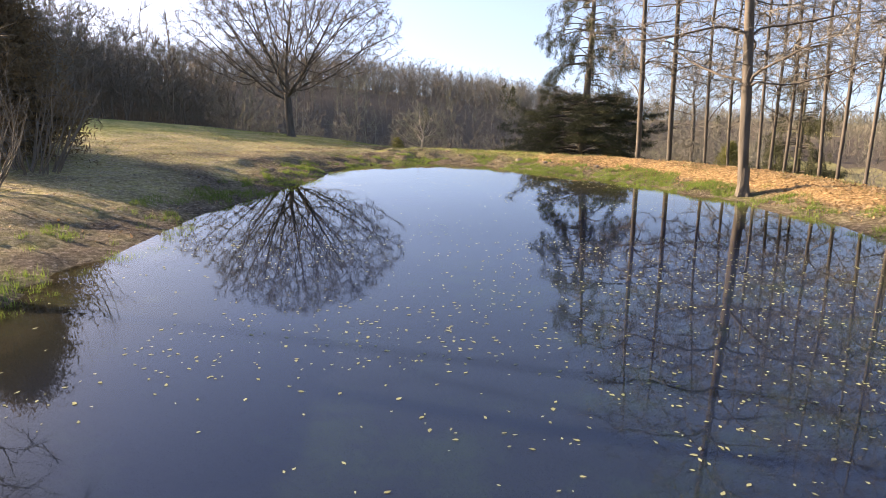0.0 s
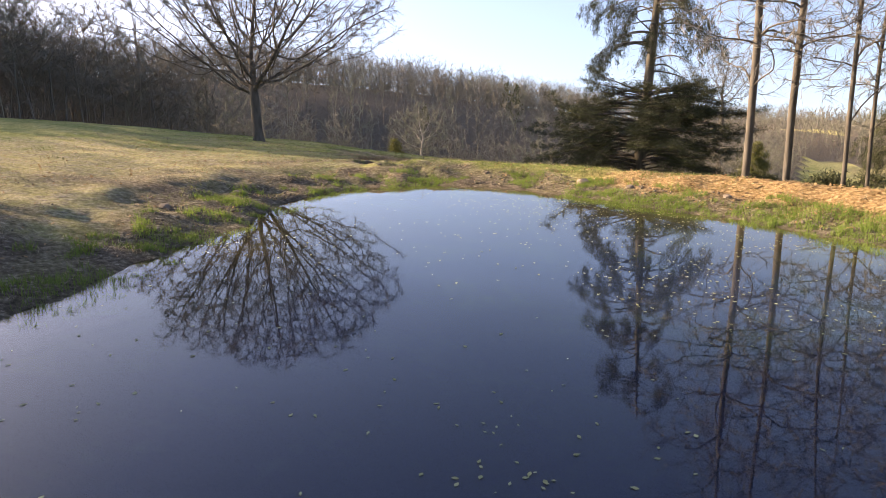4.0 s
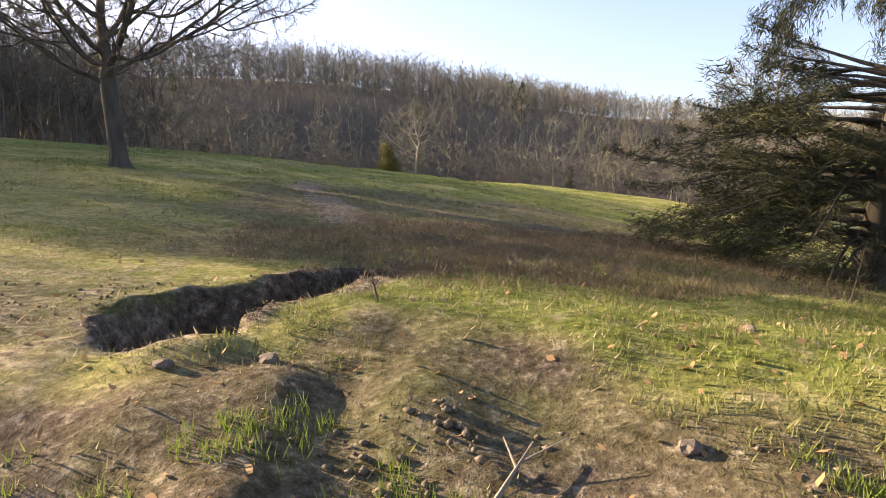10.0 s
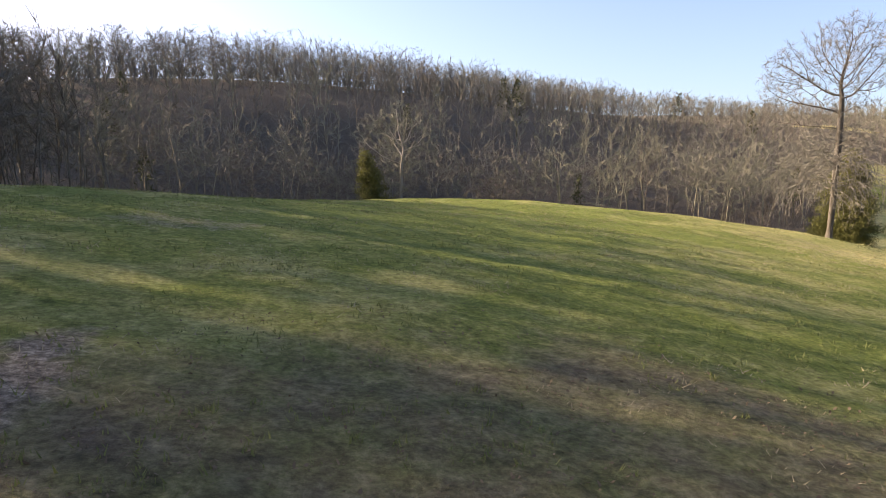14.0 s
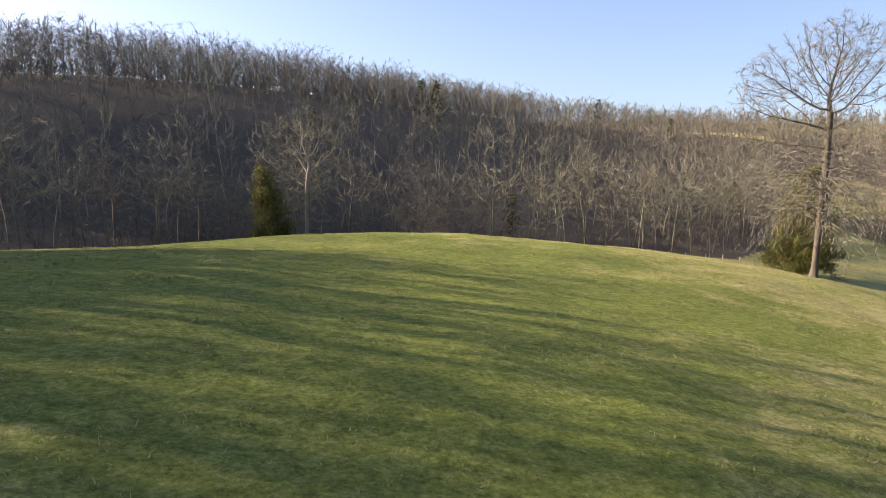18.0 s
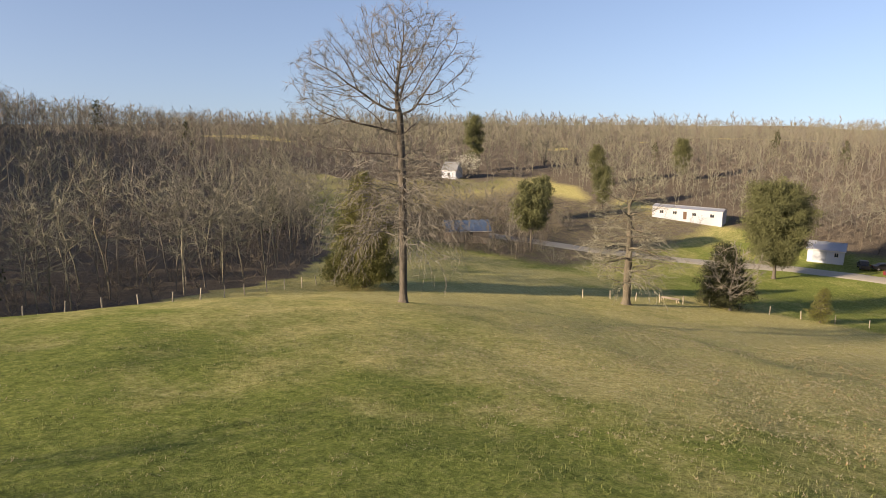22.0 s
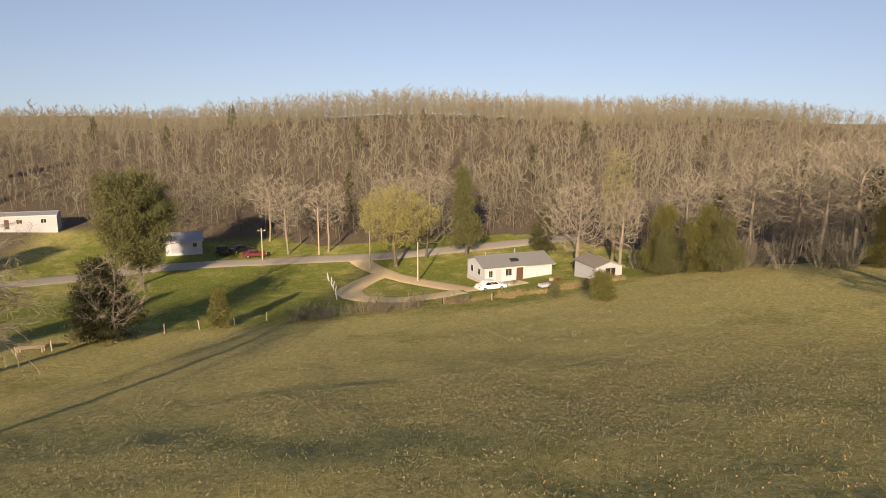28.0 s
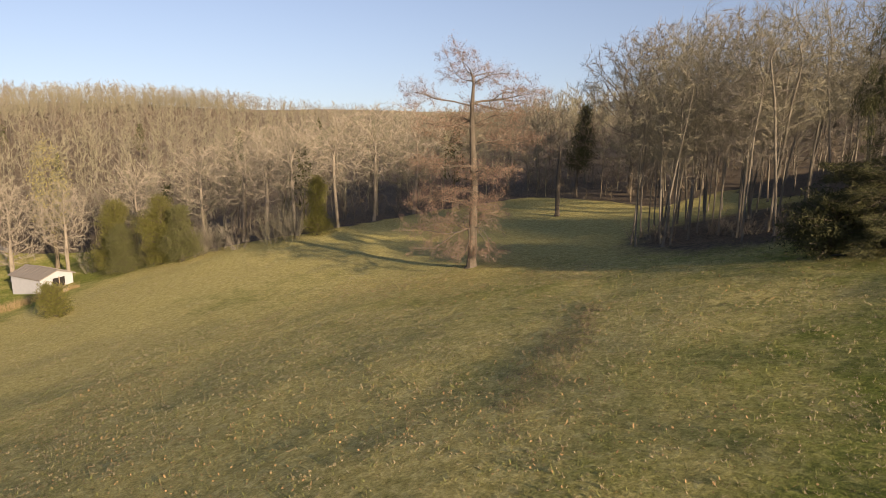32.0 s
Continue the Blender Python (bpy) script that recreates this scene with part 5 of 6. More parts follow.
crown_tree("fence_tree", "small pale bare tree in front of a dark cedar", 98.6, 108.7, 9.8, 0.18, (828, [(0.16, 0.6), (0.3, 2.8), (0.5, 3.9), (0.7, 3.7), (0.88, 2.2), (1.0, 0.5)]), 122, 0.3, M_TWIG_SILVER, M_BARK_SILVER, first=1.4, up=0.06, **FAR)
needle_tree("fence_cedar", "dark cedar behind a bare tree at the fence", 100.6, 110.2, 8.6, 0.18, 170, 123, M_CEDAR, 4.3, 0.04, -0.05, lambda f: (1 - f) ** 0.4, 0.34, 12, 0.3)
for k, (x, y, h, w) in enumerate([(118.0, 155.5, 13.0, 4.2), (152.0, 176.0, 10.5, 3.2), (176.0, 172.0, 11.0, 3.2), (196.0, 236.0, 19.0, 4.5), (205.0, 190.0, 12.0, 3.2), (228.0, 172.0, 13.0, 3.6)]):
    needle_tree("meadow_pine", "rounded pine in the far meadow", x, y, h, 0.24, 90, 130 + k, M_PINE, w, 0.35 if k == 0 else 0.15, -0.02, lambda f: math.sqrt(max(0.05, 1 - ((f - 0.6) / 0.45) ** 2)), 0.55, 12, 0.4, group="meadow pines")
crown_tree("blossom_tree", "white blossoming tree beside a far house", 184.0, 228.0, 8.5, 0.2, (260, scaled(DOME, 8.5)), 140, 0.25, M_TWIG_PALE, M_BARK, buds=M_BLOSSOM, bud_count=4, bud_size=0.45, **FAR)
crown_tree("redbud", "small redbud with pinkish blossom at the wood's edge", 9.5, 144.5, 7.5, 0.12, (300, scaled(DOME, 7.5)), 141, 0.25, M_TWIG_RED, M_BARK, buds=M_BUD_PINK, bud_count=3, bud_size=0.16, **FAR)
crown_tree("white_trunk_tree", "pale-barked bare tree at the wood's edge", -4.8, 143.5, 18.0, 0.22, (756, scaled(VASE, 15.0)), 142, 0.6, M_TWIG_PALE, plain("white_bark", (0.26, 0.235, 0.20)), first=3.0, up=0.06, **FAR)
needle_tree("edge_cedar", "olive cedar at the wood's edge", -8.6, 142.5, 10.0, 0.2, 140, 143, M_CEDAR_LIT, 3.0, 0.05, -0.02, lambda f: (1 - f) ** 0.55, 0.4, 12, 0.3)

rb = np.random.RandomState(14)
hedge = [(105.0, 90.3), (108.0, 84.7), (109.5, 77.3), (110.2, 69.6), (109.5, 62.5)]
for k in range(30):
    f = rb.uniform(0, 3.2)
    i = int(f)
    x, y = hedge[i][0] + (hedge[i + 1][0] - hedge[i][0]) * (f - i) + rb.uniform(-1.2, 1.2), hedge[i][1] + (hedge[i + 1][1] - hedge[i][1]) * (f - i)
    brush("hedge_brush", "brown leafless brush along the yard fence", x, y, rb.uniform(1.2, 2.6), 2.4, 16, 150 + k, (M_TWIG_RED, M_TWIG)[k % 2], "yard hedge", thin=0.016)
for k in range(26):
    x, y = rb.uniform(84, 122), 0
    y = 30.5 + 0.13 * (x - 84) + rb.uniform(-1.5, 2.5)
    brush("row_brush", "leafless brush in the overgrown fence row", x, y, rb.uniform(2.0, 5.0), 3.4, 16, 180 + k, (M_TWIG_PALE, M_TWIG)[k % 2], "fence row", thin=0.016)
for k in range(46):
    x, y = rb.uniform(104, 182), rb.uniform(140, 200)
    brush("meadow_brush", "brown thicket in the valley meadow", x, y, rb.uniform(2.0, 4.5), 4.0, 12, 210 + k, (M_TWIG_RED, M_TWIG, M_TWIG_PALE)[k % 3], "meadow thicket", thin=0.016)


# ---- road and driveway ----
def strip(name, label, line, width, mat, lift=0.07, category="road"):
    """A band of gravel that follows the ground, with crowned middle and sloped edges."""
    p = np.array(line, float)
    seg = np.hypot(*np.diff(p, axis=0).T)
    at = np.concatenate([[0], np.cumsum(seg)])
    s = np.arange(0, at[-1], 0.8)
    knots = np.stack([np.interp(s, at, p[:, k]) for k in (0, 1)], -1)
    for _ in range(12):
        knots[1:-1] = (knots[:-2] + knots[1:-1] * 2 + knots[2:]) / 4
    t = np.gradient(knots, axis=0)
    t = t / np.linalg.norm(t, axis=1, keepdims=True)
    nrm = np.stack([-t[:, 1], t[:, 0]], -1)
    offs = np.array([-0.56, -0.5, -0.25, 0, 0.25, 0.5, 0.56]) * width
    X = knots[:, 0:1] + nrm[:, 0:1] * offs
    Y = knots[:, 1:2] + nrm[:, 1:2] * offs
    wob = 1 + 0.06 * lattice(X, Y, 2.0)
    X, Y = knots[:, 0:1] + (X - knots[:, 0:1]) * wob, knots[:, 1:2] + (Y - knots[:, 1:2]) * wob
    Z = land(X, Y) + lift + np.array([-0.12, -0.01, 0.02, 0.03, 0.02, -0.01, -0.12])
    me, _u = sheet_mesh(name, X, Y, Z)
    me.materials.append(mat)
    me.polygons.foreach_set("use_smooth", np.ones(len(me.polygons), bool))
    return tagged(new(name, me), label, category, kind="structure")


strip("road", "pale grey country road along the valley", [(126, 175), (133, 150), (141.6, 134), (147, 125.4), (153.8, 116), (156.0, 103.6), (155.6, 91), (154.5, 82), (153.3, 73.6), (153.5, 60), (153.0, 34)], 5.2, M_GRAVEL)
strip("driveway_1", "sandy gravel drive from the road to the house", [(154, 79), (146.7, 77.5), (138.8, 74.6), (132.4, 71.4), (126, 67.4), (121.0, 64.8)], 3.9, M_TRACK, 0.035, "driveway")
strip("driveway_2", "sandy gravel loop round a small lawn", [(139.5, 75.6), (133.5, 79.8), (127.4, 82.6), (121.3, 81.4), (117.2, 76.6), (117.6, 71.5), (120.0, 66.0)], 3.9, M_TRACK, 0.05, "driveway")
strip("yard_path", "bare gravel apron in front of the house", [(121.0, 65.5), (121.6, 60.5), (122.6, 55.0)], 3.4, M_TRACK, 0.04, "driveway")

# ---- buildings ----
M_WALL = plain("white_siding", (0.40, 0.44, 0.50), 0.7, 0.3, 0, 0.08, 2.0)
M_WALL_OLD = plain("weathered_white_boards", (0.34, 0.37, 0.41), 0.85, 0.2, 0, 0.22, 2.0)
M_SHINGLE = plain("grey_shingles", (0.19, 0.205, 0.21), 0.9, 0.2, 0, 0.3, 2.5, 0.4)
M_TIN = plain("galvanised_roof", (0.36, 0.38, 0.40), 0.45, 0.4, 0.5, 0.18, 1.0)
M_RUSTY = plain("dull_metal_roof", (0.20, 0.19, 0.175), 0.7, 0.3, 0.2, 0.25, 1.5)
M_BLUE = plain("blue_metal_roof", (0.10, 0.15, 0.22), 0.5, 0.4, 0.2, 0.2, 1.5)
# near-black for dark parts and for the painted inner shade of doorways
M_DARK = plain("dark_parts_and_inner_shade", (0.02, 0.02, 0.02), 0.8)
M_PANE, _n, _l, _b = material("window_glass", 0.06, 0.5)
_b.inputs["Base Color"].default_value = (0.03, 0.035, 0.04, 1)
M_DOOR = plain("brown_door", (0.09, 0.055, 0.035), 0.6)
M_TRIM = plain("grey_trim", (0.5, 0.48, 0.44), 0.6)
M_BLOCK = plain("concrete_block", (0.4, 0.38, 0.34), 0.95, 0.1, 0, 0.15, 4, 0.4)
M_WOOD = plain("weathered_wood", (0.26, 0.22, 0.17), 0.95, 0.1, 0, 0.3, 5, 0.4)
M_POLE = plain("pale_pole", (0.36, 0.32, 0.25), 0.9, 0.1, 0, 0.2, 3)
M_CAR = plain("white_car_paint", (0.78, 0.78, 0.77), 0.25, 0.5, 0, 0.03)
M_CAR_RED = plain("dark_red_paint", (0.13, 0.025, 0.025), 0.3, 0.5, 0, 0.1)
M_CAR_BLACK = plain("black_paint", (0.02, 0.02, 0.022), 0.3, 0.5, 0, 0.1)
M_TYRE = plain("tyre_rubber", (0.02, 0.02, 0.02), 0.9)
M_RIM = plain("wheel_metal", (0.4, 0.4, 0.42), 0.35, 0.5, 0.8)
M_LAMP = plain("lamp_glass", (0.7, 0.68, 0.62), 0.2)
M_RED = plain("tail_lamp", (0.35, 0.03, 0.02), 0.3)


def box(bm, x0, y0, z0, x1, y1, z1, bevel=0.0):
    vs = [bm.verts.new(p) for p in ((x0, y0, z0), (x1, y0, z0), (x1, y1, z0), (x0, y1, z0), (x0, y0, z1), (x1, y0, z1), (x1, y1, z1), (x0, y1, z1))]
    fs = [bm.faces.new([vs[i] for i in q]) for q in ((0, 3, 2, 1), (4, 5, 6, 7), (0, 1, 5, 4), (1, 2, 6, 5), (2, 3, 7, 6), (3, 0, 4, 7))]
    if bevel:
        es = {e for f in fs for e in f.edges}
        bmesh.ops.bevel(bm, geom=list(es), offset=bevel, segments=1, affect="EDGES")


def block(name, parent, mat, x0, y0, z0, x1, y1, z1, bevel=0.0, label=""):
    bm = bmesh.new()
    box(bm, x0, y0, z0, x1, y1, z1, bevel)
    return part(name, bm, mat, parent, label)


def rod(name, parent, mat, a, b, r0, r1=None, sides=8, label=""):
    v, f = sweep([np.array(a, float), (np.array(a, float) + np.array(b, float)) / 2, np.array(b, float)], [r0, (r0 + (r1 or r0)) / 2, r1 or r0], sides)
    bm = bmesh.new()
    vs = [bm.verts.new(p) for p in v]
    for q in f:
        bm.faces.new([vs[i] for i in q])
    bm.faces.new(vs[:sides][::-1])
    bm.faces.new(vs[-sides:])
    return part(name, bm, mat, parent, label)


def prism(name, parent, mat, poly, along, length, label=""):
    """A flat outline (in y, z) drawn out along x, or (in x, z) along y."""
    bm = bmesh.new()
    ends = []
    for s in (0.0, length):
        ends.append([bm.verts.new((s + along[0], p[0], p[1]) if along[1] == "x" else (p[0], s + along[0], p[1])) for p in poly])
    bm.faces.new(ends[0])
    bm.faces.new(ends[1][::-1])
    for i in range(len(poly)):
        j = (i + 1) % len(poly)
        bm.faces.new((ends[0][i], ends[1][i], ends[1][j], ends[0][j]))
    bmesh.ops.recalc_face_normals(bm, faces=bm.faces[:])
    return part(name, bm, mat, parent, label)


def window(parent, x, z, w, h, y=0.0, side="front"):
    """A window on the front (y = 0) or on the left gable (x = 0)."""
    if side == "front":
        f = block("window_frame", parent, M_TRIM, x - w / 2 - 0.07, y - 0.05, z - 0.07, x + w / 2 + 0.07, y + 0.02, z + h + 0.07)
        block("pane", f, M_PANE, x - w / 2, y - 0.062, z, x - 0.02, y - 0.045, z + h)
        block("pane", f, M_PANE, x + 0.02, y - 0.062, z, x + w / 2, y - 0.045, z + h)
    else:
        f = block("window_frame", parent, M_TRIM, -0.05, x - w / 2 - 0.07, z - 0.07, 0.02, x + w / 2 + 0.07, z + h + 0.07)
        block("pane", f, M_PANE, -0.062, x - w / 2, z, -0.045, x - 0.02, z + h)
        block("pane", f, M_PANE, -0.062, x + 0.02, z, -0.045, x + w / 2, z + h)


def shell(ob, L, D, wall, rise, mat, roof, over=0.35, foot=-0.9, panels=0):
    """Walls, gables and a gabled roof over a plan L by D, ridge along x."""
    t = 0.12
    block("front_wall", ob, mat, t, 0, foot, L - t, t, wall)
    block("back_wall", ob, mat, t, D - t, foot, L - t, D, wall)
    for x in (0, L - t):
        prism("gable_wall", ob, mat, [(0, foot), (D, foot), (D, wall), (D / 2, wall + rise), (0, wall)], (x, "x"), t)
    k = rise / (D / 2)
    for sgn in (1, -1):
        m = lambda d: D / 2 + sgn * d
        edge = D / 2 + over
        slope = prism("roof_slope", ob, roof, [(m(0.0), wall + rise + 0.16), (m(edge), wall + rise + 0.16 - k * edge), (m(edge), wall + rise + 0.02 - k * edge), (m(0.0), wall + rise + 0.02)], (-over, "x"), L + 2 * over)
        for i in range(panels):
            x = -over + (i + 0.5) * (L + 2 * over) / panels
            prism("roof_seam", slope, roof, [(m(0.02), wall + rise + 0.20), (m(edge), wall + rise + 0.20 - k * edge), (m(edge), wall + rise + 0.15 - k * edge), (m(0.02), wall + rise + 0.15)], (x, "x"), 0.05)
    block("ridge_cap", ob, roof, -over, D / 2 - 0.14, wall + rise + 0.15, L + over, D / 2 + 0.14, wall + rise + 0.21, 0.02)
    block("fascia", ob, M_TRIM, -over, -over - 0.03, wall - k * over - 0.04, L + over, -over, wall - k * over + 0.12)


house = thing("house", "white single-storey house with a grey shingle roof", "house", 124.0, 61.2, z=-26.75, turn=-80.2)
shell(house, 12.0, 6.8, 2.5, 1.15, M_WALL, M_SHINGLE, 0.4)
block("foundation", house, M_BLOCK, -0.04, -0.04, -1.2, 12.04, 6.84, 0.12)
block("roof_patch", house, M_DARK, 5.1, 1.0, 2.98, 6.4, 1.9, 3.34, label="dark patch on the roof")
bm = bmesh.new()
box(bm, 6.9, -0.55, 2.42, 12.5, 0.1, 2.52)
part("porch_eave", bm, M_SHINGLE, house)
for x, w, z, h in ((1.0, 0.6, 1.0, 1.0), (4.15, 1.0, 1.05, 1.05)):
    window(house, x, z, w, h)
for y in (2.0, 4.9):
    window(house, y, 1.05, 0.8, 0.95, side="left")
for x, m, n in ((2.4, M_WALL_OLD, "pale door"), (6.15, M_DOOR, "brown front door")):
    d = block("door", house, m, x - 0.48, -0.05, 0.12, x + 0.48, 0.02, 2.15, label=n)
    block("door_knob", d, M_RIM, x + 0.34, -0.11, 1.08, x + 0.40, -0.05, 1.14, 0.01)
block("porch_opening", house, M_DOOR, 5.55, -0.03, 0.12, 6.75, 0.015, 2.3, label="brown boarded porch front")
for k in range(3):
    block("porch_step", house, M_BLOCK, 5.4, -0.3 - 0.3 * k, -1.2, 6.9, -0.3 * k - 0.02, 0.1 - 0.18 * k)
rod("vent_pipe", house, M_TIN, (2.0, 4.2, 3.0), (2.0, 4.2, 4.1), 0.07)
rod("vent_pipe", house, M_TIN, (7.0, 3.6, 3.2), (7.0, 3.6, 4.5), 0.09)

shed = thing("shed", "weathered white shed with a dull metal roof and open end", "shed", 116.5, 41.8, z=-24.9, turn=8.2)
# the ridge runs away from the open end
shell(shed, 6.0, 4.6, 2.1, 0.75, M_WALL_OLD, M_RUSTY, 0.25, panels=9)
# flat dark panels on the closed walls give the openings their inner shade
block("doorway", shed, M_DARK, 1.0, -0.03, -0.3, 1.9, 0.01, 1.8, label="dark doorway panel, inner shade as flat colour")
block("doorway", shed, M_DARK, -0.03, 1.2, -0.3, 0.01, 2.9, 1.9, label="dark bay panel, inner shade as flat colour")
block("doorway", shed, M_DARK, 3.6, -0.03, -0.3, 4.7, 0.01, 1.75, label="dark doorway panel, inner shade as flat colour")
block("post", shed, M_WOOD, -0.08, 1.95, -0.5, 0.0, 2.07, 2.0)

hut = thing("garage", "small white garage with a light metal roof by the road", "garage", 163.0, 115.5, z=-28.5, turn=-80)
shell(hut, 6.8, 5.0, 2.4, 1.2, M_WALL, M_TIN, 0.3, panels=8)
window(hut, 5.4, 1.1, 0.7, 0.8)
block("garage_door", hut, M_WALL_OLD, 1.0, -0.04, 0.0, 3.6, 0.02, 2.1, label="pale garage door")

mobile = thing("mobile_home", "long low white mobile home on the far slope", "house", 178.0, 158.0, z=-25.6, turn=-83)
shell(mobile, 18.0, 4.4, 2.7, 0.5, M_WALL_OLD, M_TIN, 0.15, foot=-1.5)
for x in (2.5, 6.0, 11.0, 15.5):
    window(mobile, x, 1.2, 1.0, 0.8)
block("door", mobile, M_DOOR, 8.2, -0.04, 0.1, 9.1, 0.02, 2.1)

barn = thing("barn", "dark barn with a blue metal roof in the shade", "barn", 111.0, 172.0, z=-25.2, turn=-40)
shell(barn, 9.0, 6.0, 2.6, 1.6, M_WOOD, M_BLUE, 0.4, panels=10)
# inner shade of the barn door, a dark panel on the wall
block("doorway", barn, M_DARK, 3.5, -0.03, 0, 5.5, 0.01, 2.3)
chapel = thing("far_house", "small white gabled house across the valley", "house", 176.0, 233.0, z=-20.8, turn=-70)
shell(chapel, 5.0, 6.5, 3.2, 2.4, M_WALL, M_SHINGLE, 0.3)
window(chapel, 2.5, 1.2, 0.8, 1.2)
window(chapel, 3.2, 1.3, 0.8, 1.2, side="left")


# ---- cars ----
def car(label, x, y, turn, paint, z=None, boxy=False):
    ob = thing("car", label, "car", x, y, z=z, turn=turn, sink=-0.04)
    prof = [(-2.28, 0.32), (-2.32, 0.62), (-2.2, 0.86), (-1.55, 0.95), (-0.95, 1.36), (-0.3, 1.44), (0.45, 1.40), (1.05, 0.98), (1.9, 0.86), (2.26, 0.68), (2.3, 0.34)]
    if boxy:
        prof = [(-2.4, 0.4), (-2.4, 1.0), (-0.9, 1.02), (-0.75, 1.7), (0.45, 1.72), (0.95, 1.15), (2.1, 1.05), (2.3, 0.8), (2.3, 0.4)]
    bm = bmesh.new()
    rows = []
    for yy, inset in ((-0.86, 0.0), (-0.5, 1), (0.5, 1), (0.86, 0.0)):
        rows.append([bm.verts.new((px * (0.985 if not inset else 1), yy * (0.86 if pz > 1.0 else 1.0), pz + (0.02 if inset else 0))) for px, pz in prof])
    for a, b in zip(rows, rows[1:]):
        for i in range(len(prof)):
            j = (i + 1) % len(prof)
            bm.faces.new((a[i], b[i], b[j], a[j]))
    bm.faces.new(rows[0])
    bm.faces.new(rows[-1][::-1])
    bmesh.ops.recalc_face_normals(bm, faces=bm.faces[:])
    part("body", bm, paint, ob)
    for s in (-1, 1):
        for x0, x1, x2, x3 in ((-1.4, -0.92, -0.28, -0.3), (-0.2, -0.22, 0.42, 0.92)):
            bm = bmesh.new()
            o = 0.745 * s if not boxy else 0.75 * s
            lo, hi = (1.0, 1.36) if not boxy else (1.12, 1.6)
            q = [bm.verts.new(p) for p in ((x0, 0.875 * s, lo - 0.03), (x3, 0.875 * s, lo - 0.03), (x2, o + 0.01 * s, hi), (x1, o + 0.01 * s, hi))]
            bm.faces.new(q)
            bmesh.ops.solidify(bm, geom=bm.faces[:], thickness=0.015)
            part("side_window", bm, M_PANE, ob)
        for wx in (-1.35, 1.38):
            w = rod("wheel", ob, M_TYRE, (wx, 0.70 * s, 0.31), (wx, 0.89 * s, 0.31), 0.31, sides=16)
            rod("rim", w, M_RIM, (wx, 0.88 * s, 0.31), (wx, 0.905 * s, 0.31), 0.19, sides=12)
        block("headlight", ob, M_LAMP, 2.12, 0.45 * s, 0.6, 2.3, 0.78 * s, 0.75, 0.02)
        block("tail_light", ob, M_RED, -2.33, 0.5 * s, 0.65, -2.2, 0.8 * s, 0.82, 0.02)
        block("mirror", ob, paint, 0.75, 0.86 * s, 0.92, 0.9, (0.86 + 0.14) * s, 1.03, 0.02)
    block("bumper", ob, paint, 2.2, -0.8, 0.32, 2.36, 0.8, 0.56, 0.04)
    block("bumper", ob, paint, -2.38, -0.8, 0.32, -2.22, 0.8, 0.56, 0.04)
    return ob


car("white sedan parked on the grass before the house", 119.0, 61.6, -78, M_CAR)
car("dark red car parked behind the road", 160.0, 98.5, -80, M_CAR_RED)
car("black pickup parked beside the garage", 163.5, 105.0, 20, M_CAR_BLACK, boxy=True)
car("dark car parked under the trees", 164.5, 101.5, -60, M_CAR_BLACK)


# ---- poles and fences ----
def pole(label, x, y, h, arm=True):
    ob = thing("utility_pole", label, "pole", x, y, "poles")
    rod("shaft", ob, M_POLE, (0, 0, -0.4), (0.05, 0, h), 0.15, 0.10)
    if arm:
        block("crossarm", ob, M_WOOD, -0.05, -0.7, h - 0.55, 0.07, 0.7, h - 0.43, 0.01)
        for y2 in (-0.6, 0.6):
            rod("insulator", ob, M_LAMP, (0.01, y2, h - 0.43), (0.01, y2, h - 0.28), 0.05)
    return ob


pole("pale wooden utility pole beside the driveway", 144.6, 77.2, 8.6)
pole("plain pale pole on the lawn", 131.5, 70.6, 6.6, False)
pole("utility pole with a lamp beside the parked cars", 157.0, 96.8, 6.4)
pole("utility pole at the edge of the road", 158.5, 86.0, 9.5)


def post(x, y, h, r, lean, mat, group, label):
    ob = thing("fence_post", label, "post", x, y, group)
    rod("shaft", ob, mat, (0, 0, -0.2), (lean[0], lean[1], h), r, r * 0.9, 6)
    return ob


rp = np.random.RandomState(17)
p0 = post(14.0, 139.6, 1.25, 0.07, (0.05, 0.0), M_POLE, "field fence", "pale wooden fence post at the wood's edge")
edge_fence = [(-12.0, 139.5), (14.0, 139.6), (32.0, 136.5), (50.0, 141.0), (62.0, 146.0)]
for i in range(len(edge_fence) - 1):
    (ax, ay), (bx, by) = edge_fence[i], edge_fence[i + 1]
    m = int(math.hypot(bx - ax, by - ay) / 2.8)
    for k in range(m):
        f = (k + 0.5) / m
        x, y = ax + (bx - ax) * f + rp.uniform(-0.2, 0.2), ay + (by - ay) * f
        copy_thing(p0, pose(x, y, spot(x, y) - 0.05, rp.uniform(-5, 5), rp.uniform(-5, 5), rp.uniform(0, 360)))
p1 = post(88.5, 119.5, 1.2, 0.07, (0.0, 0.04), M_POLE, "pasture fence", "wooden fence post in the pasture")
line2 = [(80.0, 123.0), (88.5, 119.5), (97.0, 113.0), (103.5, 103.0), (107.0, 95.5), (109.8, 88.0)]
for (ax, ay), (bx, by) in zip(line2, line2[1:]):
    m = int(math.hypot(bx - ax, by - ay) / 3.2)
    for k in range(m):
        x, y = ax + (bx - ax) * (k + 0.5) / m, ay + (by - ay) * (k + 0.5) / m
        copy_thing(p1, pose(x, y, spot(x, y) - 0.05, rp.uniform(-4, 4), rp.uniform(-4, 4), rp.uniform(0, 360)))
p2 = post(138.5, 85.0, 1.15, 0.09, (0.2, 0.1), M_WALL_OLD, "white posts", "leaning whitewashed post beside the drive")
